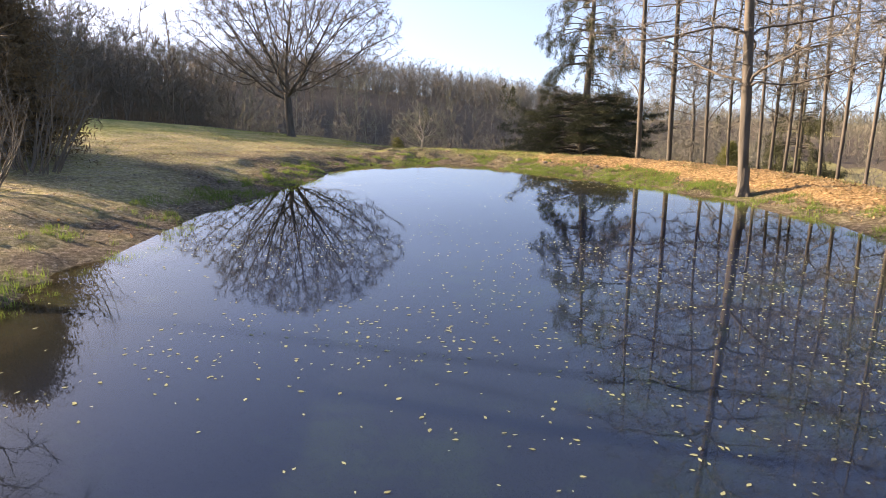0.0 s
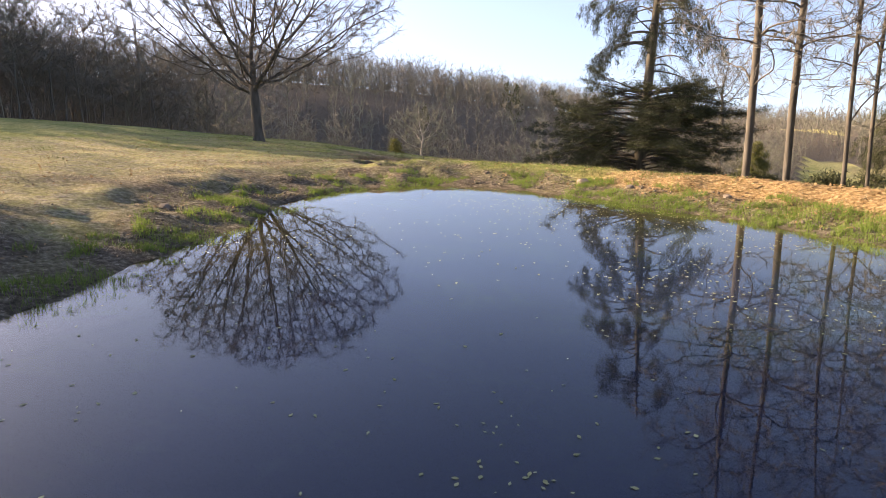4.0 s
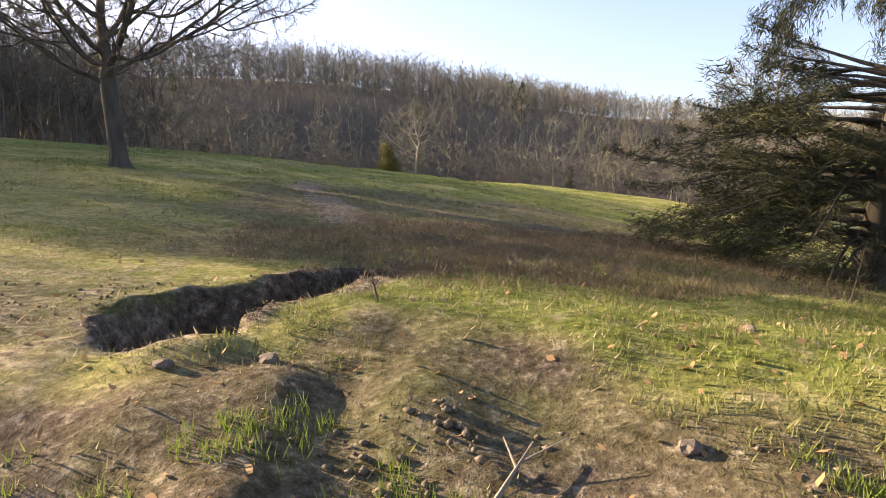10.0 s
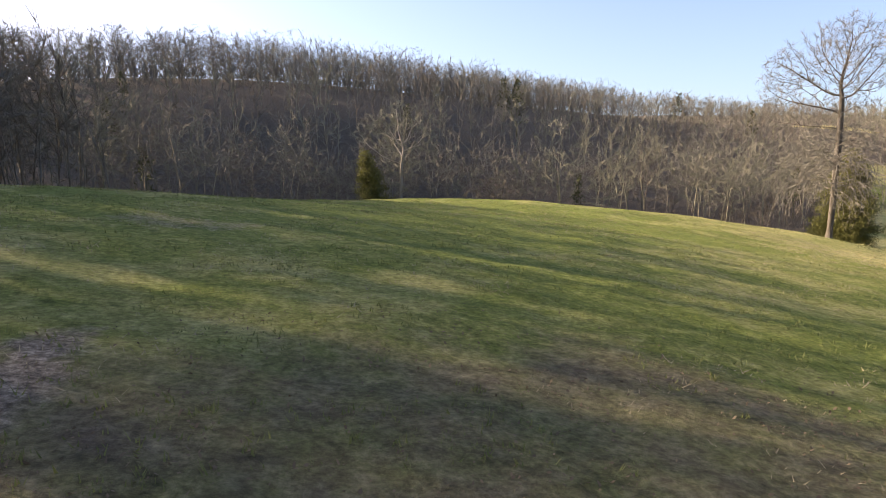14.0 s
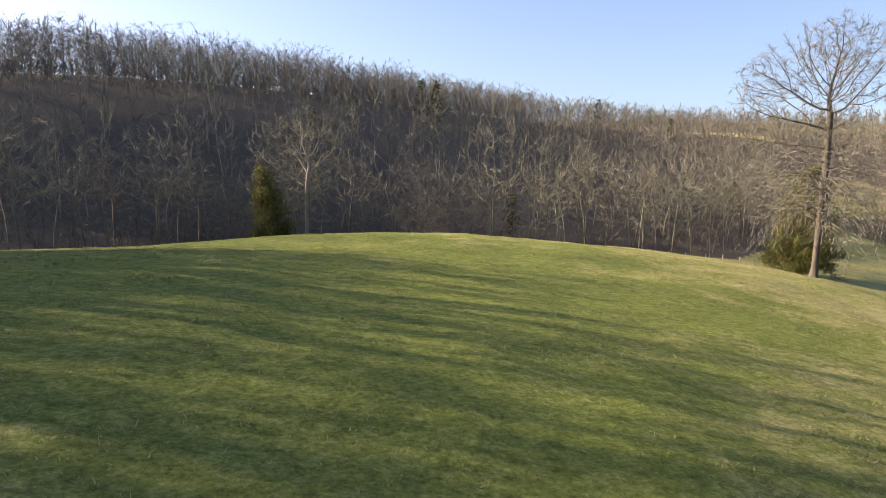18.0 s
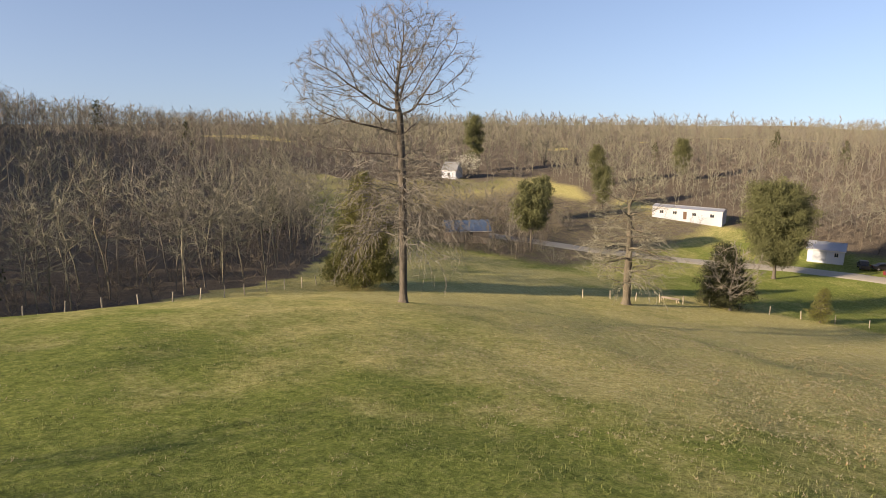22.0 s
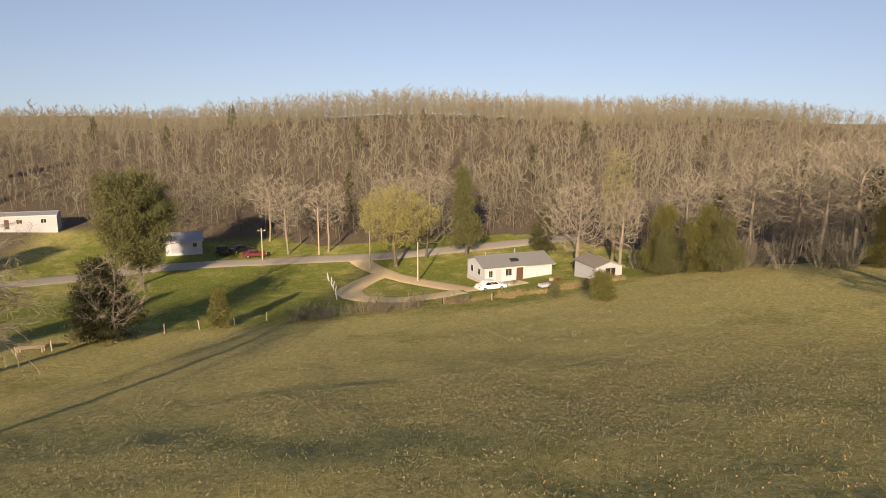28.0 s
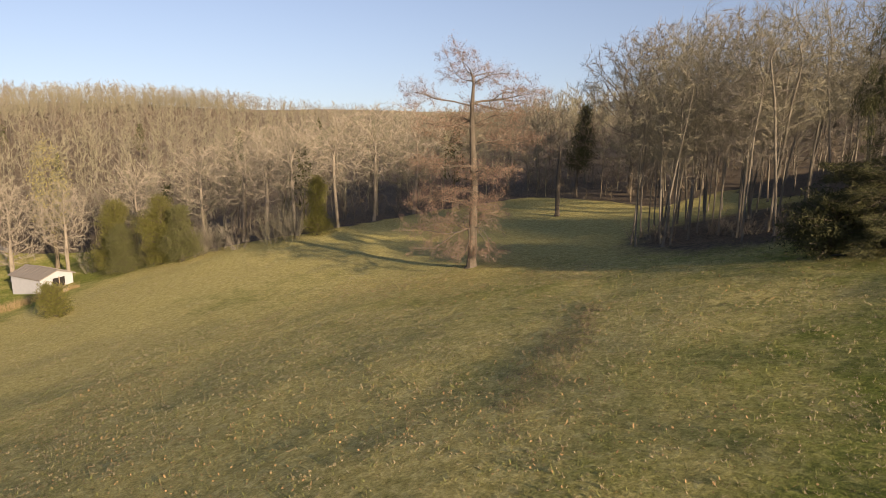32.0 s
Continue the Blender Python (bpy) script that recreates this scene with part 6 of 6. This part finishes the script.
for k in range(1, 10):
    x, y = 138.5 - 1.9 * k, 85.0 + 0.06 * k * k * 0.2 - 0.18 * k
    copy_thing(p2, pose(x, y, spot(x, y) - 0.05, rp.uniform(-8, 8), rp.uniform(-8, 8), rp.uniform(0, 360)))
p3 = post(110.6, 70.5, 1.1, 0.11, (0.0, 0.0), M_WOOD, "yard posts", "dark stump-like fence post in the hedge")
for x, y in ((111.2, 75.0), (109.8, 64.0)):
    copy_thing(p3, pose(x, y, spot(x, y) - 0.05, 3, 4, 50))

rack = thing("feed_rack", "low wooden rack beside the pasture fence", "rack", 95.6, 116.0, turn=-86)
for k in range(5):
    block("slat", rack, M_WOOD, -1.3, -0.4 + 0.2 * k, 0.55, 1.3, -0.28 + 0.2 * k, 0.59, 0.01)
for sx in (-1.1, 1.1):
    for sy in (-0.35, 0.42):
        block("leg", rack, M_WOOD, sx - 0.05, sy - 0.05, -0.1, sx + 0.05, sy + 0.05, 0.55)

# things in the yard
cart = thing("white_cart", "small white cart standing in the dry grass", "cart", 113.2, 55.2, turn=-75)
block("tray", cart, M_WALL, -0.9, -0.5, 0.55, 0.9, 0.5, 0.95, 0.04)
for s in (-1, 1):
    rod("wheel", cart, M_TYRE, (0.2, 0.5 * s, 0.3), (0.2, 0.6 * s, 0.3), 0.3, sides=12)
rod("drawbar", cart, M_WOOD, (0.9, 0, 0.55), (1.7, 0, 0.3), 0.04)
for k, (x, y, m, s) in enumerate([(121.6, 57.0, M_BLUE, 0.5), (121.2, 58.0, M_WALL_OLD, 0.4), (120.4, 51.5, M_WOOD, 0.7), (119.6, 50.6, M_CAR_RED, 0.5), (112.0, 47.2, M_DARK, 0.8), (111.0, 45.8, M_WOOD, 0.7)]):
    ob = thing("yard_crate", "odd box standing on the gravel by the house" if k < 4 else "heap of dark scrap beside the shed", "crate", x, y, "yard clutter", turn=30 * k)
    block("case", ob, m, -s / 2, -s / 2, 0, s / 2, s / 2, s * 0.8, 0.05)
    block("lid", ob, m, -s / 2 - 0.03, -s / 2 - 0.03, s * 0.8, s / 2 + 0.03, s / 2 + 0.03, s * 0.8 + 0.05, 0.01)


# ---- grass, litter and floating leaves ----
M_BLADE = foliage("green_blades", (0.095, 0.12, 0.036), (0.22, 0.235, 0.088), 0.3)
M_STRAW = foliage("straw_blades", (0.23, 0.195, 0.12), (0.45, 0.385, 0.25), 0.3)
M_FRESH = foliage("fresh_shoots", (0.08, 0.135, 0.022), (0.20, 0.27, 0.065), 0.35)
M_WEED = foliage("dark_dead_weeds", (0.10, 0.075, 0.05), (0.22, 0.17, 0.11), 0.2)
M_LEAF = foliage("fallen_leaves", (0.20, 0.125, 0.06), (0.42, 0.285, 0.15), 0.2)
M_PAD = foliage("floating_leaves", (0.20, 0.21, 0.08), (0.44, 0.45, 0.25), 0.2)
M_GOLD = foliage("golden_broomsedge", (0.26, 0.20, 0.10), (0.44, 0.35, 0.20), 0.3)
M_STONE = plain("grey_stone", (0.17, 0.14, 0.11), 0.9, 0.2, 0, 0.25, 4, 0.6)
M_CLOD = plain("dry_clods", (0.16, 0.135, 0.10), 0.95, 0.1, 0, 0.3, 6, 0.6)


def blades(name, label, spots, per, height, spread, width, mat, seed, category="grass", wild=0.35):
    """Tufts of grass as one mesh: each blade a bent sliver."""
    rng = np.random.RandomState(seed)
    s = np.repeat(spots, per, 0)
    n = len(s)
    x, y = s[:, 0] + rng.normal(0, spread, n), s[:, 1] + rng.normal(0, spread, n)
    z = land(x, y) - 0.01
    h = height * rng.uniform(0.5, 1.3, n) * np.repeat(rng.uniform(0.6, 1.3, len(spots)), per)
    a = rng.uniform(0, 6.283, n)
    lx, ly = rng.normal(0, wild, n) * h, rng.normal(0, wild, n) * h
    w = width * rng.uniform(0.6, 1.4, n)
    c, d = np.cos(a) * w, np.sin(a) * w
    v = np.stack([np.stack([x - c, y - d, z], -1), np.stack([x + c, y + d, z], -1), np.stack([x + lx, y + ly, z + h], -1)], 1).reshape(-1, 3)
    me = mesh_of(name, v, np.arange(len(v)).reshape(-1, 3))
    me.materials.append(mat)
    return tagged(new(name, me), label, category, kind="stuff")


def flakes(name, label, x, y, z, size, mat, seed, tilt=0.25, category="leaves"):
    """Small curled leaves, four-cornered, lying at the places given."""
    rng = np.random.RandomState(seed)
    n = len(x)
    a = rng.uniform(0, 6.283, n)
    s = size * rng.uniform(0.5, 1.4, n)
    e1 = np.stack([np.cos(a), np.sin(a), rng.normal(0, tilt, n)], -1) * s[:, None]
    e2 = np.stack([-np.sin(a), np.cos(a), rng.normal(0, tilt, n)], -1) * (s * rng.uniform(0.35, 0.6, n))[:, None]
    c = np.stack([x, y, z], -1)
    v = np.stack([c - e1, c - e2 * 0.9, c + e1 * 0.4 - e2, c + e1, c + e1 * 0.3 + e2, c - e1 * 0.2 + e2 * 0.9], 1).reshape(-1, 3)
    me = mesh_of(name, v, np.arange(len(v)).reshape(-1, 6))
    me.materials.append(mat)
    return tagged(new(name, me), label, category, kind="stuff")


def field_spots(n, x0, x1, y0, y1, seed, clump=0.0, keep=None):
    rng = np.random.RandomState(seed)
    x, y = rng.uniform(x0, x1, n), rng.uniform(y0, y1, n)
    k = shore_dist(x, y) > 0.15
    if clump:
        k &= (lattice(x, y, clump) + 0.5 * lattice(x, y, clump * 0.31)) > 0.05
    if keep is not None:
        k &= keep(x, y)
    return np.stack([x[k], y[k]], -1)


rl = np.random.RandomState(23)
# leaves on the water, thicker towards the dam
lx, ly = rl.uniform(-6, 9, 30000), rl.uniform(2, 31, 30000)
dens = 0.05 + 0.5 * smooth(-2, 6, lx) * smooth(16, 6, ly) + 0.45 * smooth(-1, 3, lx) * smooth(20, 28, ly) + 0.3 * smooth(0.1, 0.6, lattice(lx, ly, 2.5))
kk = (shore_dist(lx, ly) < -0.25) & (rl.rand(len(lx)) < dens)
flakes("pond_leaves", "pale yellow leaves floating on the pond", lx[kk], ly[kk], np.full(kk.sum(), 0.006), 0.025, M_PAD, 24, 0.04)
# grass standing in the shallows and along the shore
sx, sy = rl.uniform(-9, 12, 60000), rl.uniform(6, 34, 60000)
sd = shore_dist(sx, sy)
edge = (sd > -0.55 - 1.7 * smooth(24, 29, sy) * (lattice(sx, sy, 0.7) > 0.25)) & (sd < 1.6) & (lattice(sx, sy, 0.9) + 0.5 * lattice(sx, sy, 0.3) > 0.12)
edge &= rl.rand(len(sx)) < np.where(sd < 0, 0.55, 0.9) * np.where(sy > 18, 1.0, 0.5) * np.where(sx < -2.5, 0.8, 1.0)
shore = np.stack([sx[edge], sy[edge]], -1)


def reeds(name, label, spots, per, height, seed):
    rng = np.random.RandomState(seed)
    s = np.repeat(spots, per, 0)
    n = len(s)
    x, y = s[:, 0] + rng.normal(0, 0.05, n), s[:, 1] + rng.normal(0, 0.05, n)
    z = np.maximum(land(x, y), -0.12) - 0.02
    h = height * rng.uniform(0.5, 1.4, n)
    a = rng.uniform(0, 6.283, n)
    c, d = np.cos(a) * 0.006, np.sin(a) * 0.006
    v = np.stack([np.stack([x - c, y - d, z], -1), np.stack([x + c, y + d, z], -1), np.stack([x + rng.normal(0, 0.3, n) * h, y + rng.normal(0, 0.3, n) * h, z + h], -1)], 1).reshape(-1, 3)
    me = mesh_of(name, v, np.arange(len(v)).reshape(-1, 3))
    me.materials.append(M_FRESH)
    return tagged(new(name, me), label, "grass", kind="stuff")


reeds("shore_grass", "fresh green grass at the water's edge", shore, 12, 0.12, 25)
blades("bank_grass", "short green grass on the pond bank", field_spots(26000, -14, 14, 16, 50, 26, 1.3, lambda x, y: (x > 1 + lattice(x, y, 1.5)) | (y > 41) | (lattice(x, y, 0.8) > 0.3)), 3, 0.07, 0.06, 0.008, M_BLADE, 27)
blades("lush_grass", "thick fresh grass between the pond and the gully", field_spots(15000, -7, 11, 29, 41, 48, 0.0, lambda x, y: (line_dist(x, y, GULLY) > 0.75) & (shore_dist(x, y) > 1.6 + lattice(x, y, 1.2)) & (x > -2.5 + 1.2 * lattice(x, y, 1.6)) & (lattice(x, y, 1.1) > -0.35 + 0.5 * smooth(36, 40, y))), 4, 0.075, 0.05, 0.007, M_BLADE, 49)
blades("bank_straw", "dry straw grass on the pond bank", field_spots(26000, -16, 14, 14, 50, 28, 0.9), 4, 0.06, 0.07, 0.007, M_STRAW, 29, wild=0.8)
blades("slope_grass", "green pasture grass in tufts", field_spots(30000, -18, 26, 48, 108, 30, 1.6), 4, 0.085, 0.05, 0.011, M_BLADE, 31)
blades("slope_straw", "dry straw tufts in the pasture", field_spots(15000, -18, 26, 44, 112, 32, 2.2), 3, 0.075, 0.10, 0.011, M_STRAW, 33, wild=0.8)
blades("hill_grass", "green tufts on the hillside", field_spots(17000, 18, 66, 42, 112, 34, 0.0), 3, 0.11, 0.12, 0.014, M_BLADE, 35)
blades("hill_straw", "pale dead tufts on the hillside", field_spots(26000, 22, 66, 44, 104, 36, 0.0, lambda x, y: lattice(x, y, 6) + 0.6 * lattice(x, y, 0.7) > -0.25), 5, 0.07, 0.035, 0.012, M_STRAW, 37, wild=0.7)
blades("far_straw", "pale dead tufts on the lower slope", field_spots(14000, 62, 106, 36, 116, 38, 0.0, lambda x, y: lattice(x, y, 9) + 0.8 * lattice(x, y, 1.1) > 0.0), 3, 0.11, 0.12, 0.014, M_STRAW, 39, wild=0.7)
patch = lambda cx, cy, ax, ay, rot: (lambda x, y: ((((x - cx) * math.cos(rot) + (y - cy) * math.sin(rot)) / ax) ** 2 + ((-(x - cx) * math.sin(rot) + (y - cy) * math.cos(rot)) / ay) ** 2 + 0.6 * lattice(x, y, 0.8)) < 1)
blades("dead_stalks", "brown dead stalks beside the gully", field_spots(16000, -5, 10, 35, 50, 70, 0, patch(1.8, 40.8, 6.2, 4.2, 0.5)), 4, 0.15, 0.10, 0.006, M_WEED, 71, wild=0.6)
blades("dead_weeds", "dark patch of dead weeds on the hillside", field_spots(9000, 28, 44, 54, 80, 40, 0, patch(35.4, 64.5, 7.0, 1.2, -1.35)), 5, 0.15, 0.10, 0.010, M_WEED, 41, wild=0.7)
blades("dead_weeds", "dark patch of dead weeds on the hillside", field_spots(5000, 24, 50, 70, 90, 42, 0, patch(37.0, 80.0, 3.5, 1.2, 0.6)), 5, 0.13, 0.10, 0.010, M_WEED, 43, wild=0.7)
blades("brown_weeds", "short brown dead weeds scattered over the hillside", field_spots(10000, 22, 74, 40, 108, 72, 0, lambda x, y: lattice(x, y, 7) + 0.8 * lattice(x, y, 0.9) > 0.15), 4, 0.06, 0.09, 0.010, M_WEED, 73, wild=0.9)
blades("broomsedge", "tall golden grass along the yard's edge", field_spots(4200, 106, 118, 44, 70, 44, 0, lambda x, y: np.abs(x - 111.8 + 0.02 * (y - 56)) < 1.6 + 2.2 * lattice(x, y, 1.5)), 4, 0.65, 0.12, 0.018, M_GOLD, 45, wild=0.25)
# fallen leaves on the dam and bank
fx, fy = rl.uniform(1, 14, 14000), rl.uniform(12, 34, 14000)
fd = shore_dist(fx, fy)
k = (fd > 0.3) & (fd < 7) & (rl.rand(len(fx)) < 0.25 + 0.7 * smooth(2.5, 5.5, fx) * smooth(32, 27, fy))
flakes("dam_leaves", "orange-brown fallen leaves on the dam", fx[k], fy[k], land(fx[k], fy[k]) + 0.015, 0.042, M_LEAF, 46, 0.5)
fx, fy = rl.uniform(-14, 6, 5000), rl.uniform(12, 46, 5000)
k = shore_dist(fx, fy) > 0.1
flakes("bank_leaves", "brown leaves scattered on the bank", fx[k], fy[k], land(fx[k], fy[k]) + 0.012, 0.034, M_LEAF, 47, 0.5)
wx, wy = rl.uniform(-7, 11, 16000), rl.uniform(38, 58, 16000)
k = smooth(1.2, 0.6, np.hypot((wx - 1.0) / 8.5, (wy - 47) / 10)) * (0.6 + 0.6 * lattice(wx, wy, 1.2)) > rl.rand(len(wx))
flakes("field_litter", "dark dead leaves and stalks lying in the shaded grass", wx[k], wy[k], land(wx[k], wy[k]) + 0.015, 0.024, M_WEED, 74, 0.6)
wx, wy = rl.uniform(24, 62, 30000), rl.uniform(46, 98, 30000)
k = (0.45 + 0.5 * lattice(wx, wy, 7) + 0.3 * lattice(wx, wy, 1.0)) * smooth(24, 32, wx) * smooth(96, 84, wy) > rl.rand(len(wx))
flakes("hill_litter", "pale dead leaves lying in the hillside grass", wx[k], wy[k], land(wx[k], wy[k]) + 0.03, 0.036, M_LEAF, 75, 0.7)
# clods of dry mud along the shore and the gully
cx, cy = rl.uniform(-12, 8, 62000), rl.uniform(14, 40, 62000)
cd, gd = shore_dist(cx, cy), line_dist(cx, cy, GULLY)
k = ((cd > 0.1) & (cd < 1.5) & (cy > 20) & (rl.rand(len(cx)) < 0.8)) | ((cd > 0.3) & (cd < 5) & (cx < -3) & (cy > 18) & (lattice(cx, cy, 1.1) > 0.0) & (rl.rand(len(cx)) < 0.4)) | ((gd > 0.4) & (gd < 1.0) & (rl.rand(len(cx)) < 0.35))
k &= (lattice(cx, cy, 0.8) + 0.6 * lattice(cx, cy, 0.3) > -0.15)
cx, cy = cx[k], cy[k]
ico = np.array([(0, 0, 1), (0.9, 0, 0.3), (0.25, 0.85, 0.3), (-0.75, 0.5, 0.3), (-0.7, -0.5, 0.35), (0.3, -0.85, 0.25), (0, 0, -0.5)])
icf = np.array([(0, 1, 2), (0, 2, 3), (0, 3, 4), (0, 4, 5), (0, 5, 1), (6, 2, 1), (6, 3, 2), (6, 4, 3), (6, 5, 4), (6, 1, 5)])
sz = (0.012 + 0.04 * rl.rand(len(cx), 1, 1) ** 3.0) * (0.55 + 0.45 * smooth(2.2, 1.2, shore_dist(cx, cy)))[:, None, None]
cv = ico[None] * sz * rl.uniform(0.6, 1.3, (len(cx), 7, 3)) + np.stack([cx, cy, land(cx, cy) + 0.005], -1)[:, None, :]
me = mesh_of("mud_clods", cv.reshape(-1, 3), (icf[None] + (np.arange(len(cx)) * 7)[:, None, None]).reshape(-1, 3))
me.materials.append(M_CLOD)
tagged(new("mud_clods", me), "dry trampled mud clods along the shore", "mud", kind="stuff")


# ---- stones, sticks and saplings ----
def stone(x, y, size, seed, label):
    rng = np.random.RandomState(seed)
    bm = bmesh.new()
    bmesh.ops.create_icosphere(bm, subdivisions=2, radius=size)
    for v in bm.verts:
        n = noise.noise(v.co * 2.2 / size + Vector((seed, 0, 0)))
        v.co = Vector((v.co.x * 1.2, v.co.y * 0.9, v.co.z * 0.7)) * (1 + 0.35 * n)
    me = bpy.data.meshes.new("stone")
    bm.to_mesh(me)
    bm.free()
    me.materials.append(M_STONE)
    ob = new("stone", me)
    ob.matrix_world = pose(x, y, spot(x, y) + size * 0.25, 0, 0, rng.uniform(0, 360))
    return tagged(ob, label, "stone", "stones")


stone(3.3, 29.7, 0.15, 1, "angular brown stone on the grassy dam")
for k, (x, y, s) in enumerate([(4.2, 28.2, 0.10), (-5.5, 27.2, 0.09), (-6.2, 24.6, 0.11), (-4.9, 30.6, 0.10), (-1.9, 33.2, 0.07), (0.8, 32.1, 0.07), (5.9, 26.3, 0.09), (-2.6, 33.0, 0.06), (2.0, 34.0, 0.06)]):
    stone(x, y, s, 2 + k, "small stone lying on the muddy bank")


def sapling(x, y, h, seed, label, mat=M_BARK_TAN):
    rng = np.random.RandomState(seed)
    ob = thing("sapling", label, "sapling", x, y, "saplings")
    p, pts = np.zeros(3), [np.zeros(3)]
    d = np.array([rng.normal(0, 0.12), rng.normal(0, 0.12), 1.0])
    for i in range(5):
        d = d + rng.normal(0, 0.1, 3)
        p = p + d / np.linalg.norm(d) * h / 5
        pts.append(p)
    part_mesh("stem", mesh_of("stem", *sweep(pts, [0.012 * (1 - 0.15 * i) for i in range(6)], 5)), mat, ob)
    for i in range(4):
        a = rng.uniform(0, 6.283)
        e = pts[2 + i % 3] + np.array([math.cos(a) * 0.3, math.sin(a) * 0.3, 0.35]) * h * 0.4
        part_mesh("shoot", mesh_of("shoot", *sweep([pts[2 + i % 3], (pts[2 + i % 3] + e) / 2, e], [0.007, 0.005, 0.002], 4)), mat, ob)
    return ob


for k, (x, y, h) in enumerate([(3.1, 33.6, 0.9), (-1.75, 36.4, 0.8), (5.0, 37.5, 1.0), (3.4, 42.0, 0.8), (7.2, 37.0, 0.9), (-1.2, 34.4, 0.5)]):
    sapling(x, y, h, 300 + k, "thin leafless sapling on the bank")
drift = thing("driftwood", "dry branch lying in the mud at the shore", "branch", -0.2, 31.9, turn=60, sink=-0.03)
for a, b, r in (((-0.5, 0, 0), (0.3, 0.05, 0.06), 0.018), ((0.0, 0.02, 0.03), (0.2, 0.2, 0.1), 0.010), ((0.1, 0.03, 0.04), (0.35, -0.15, 0.12), 0.008)):
    rod("branch_piece", drift, M_WOOD, a, b, r, r * 0.4, 6)
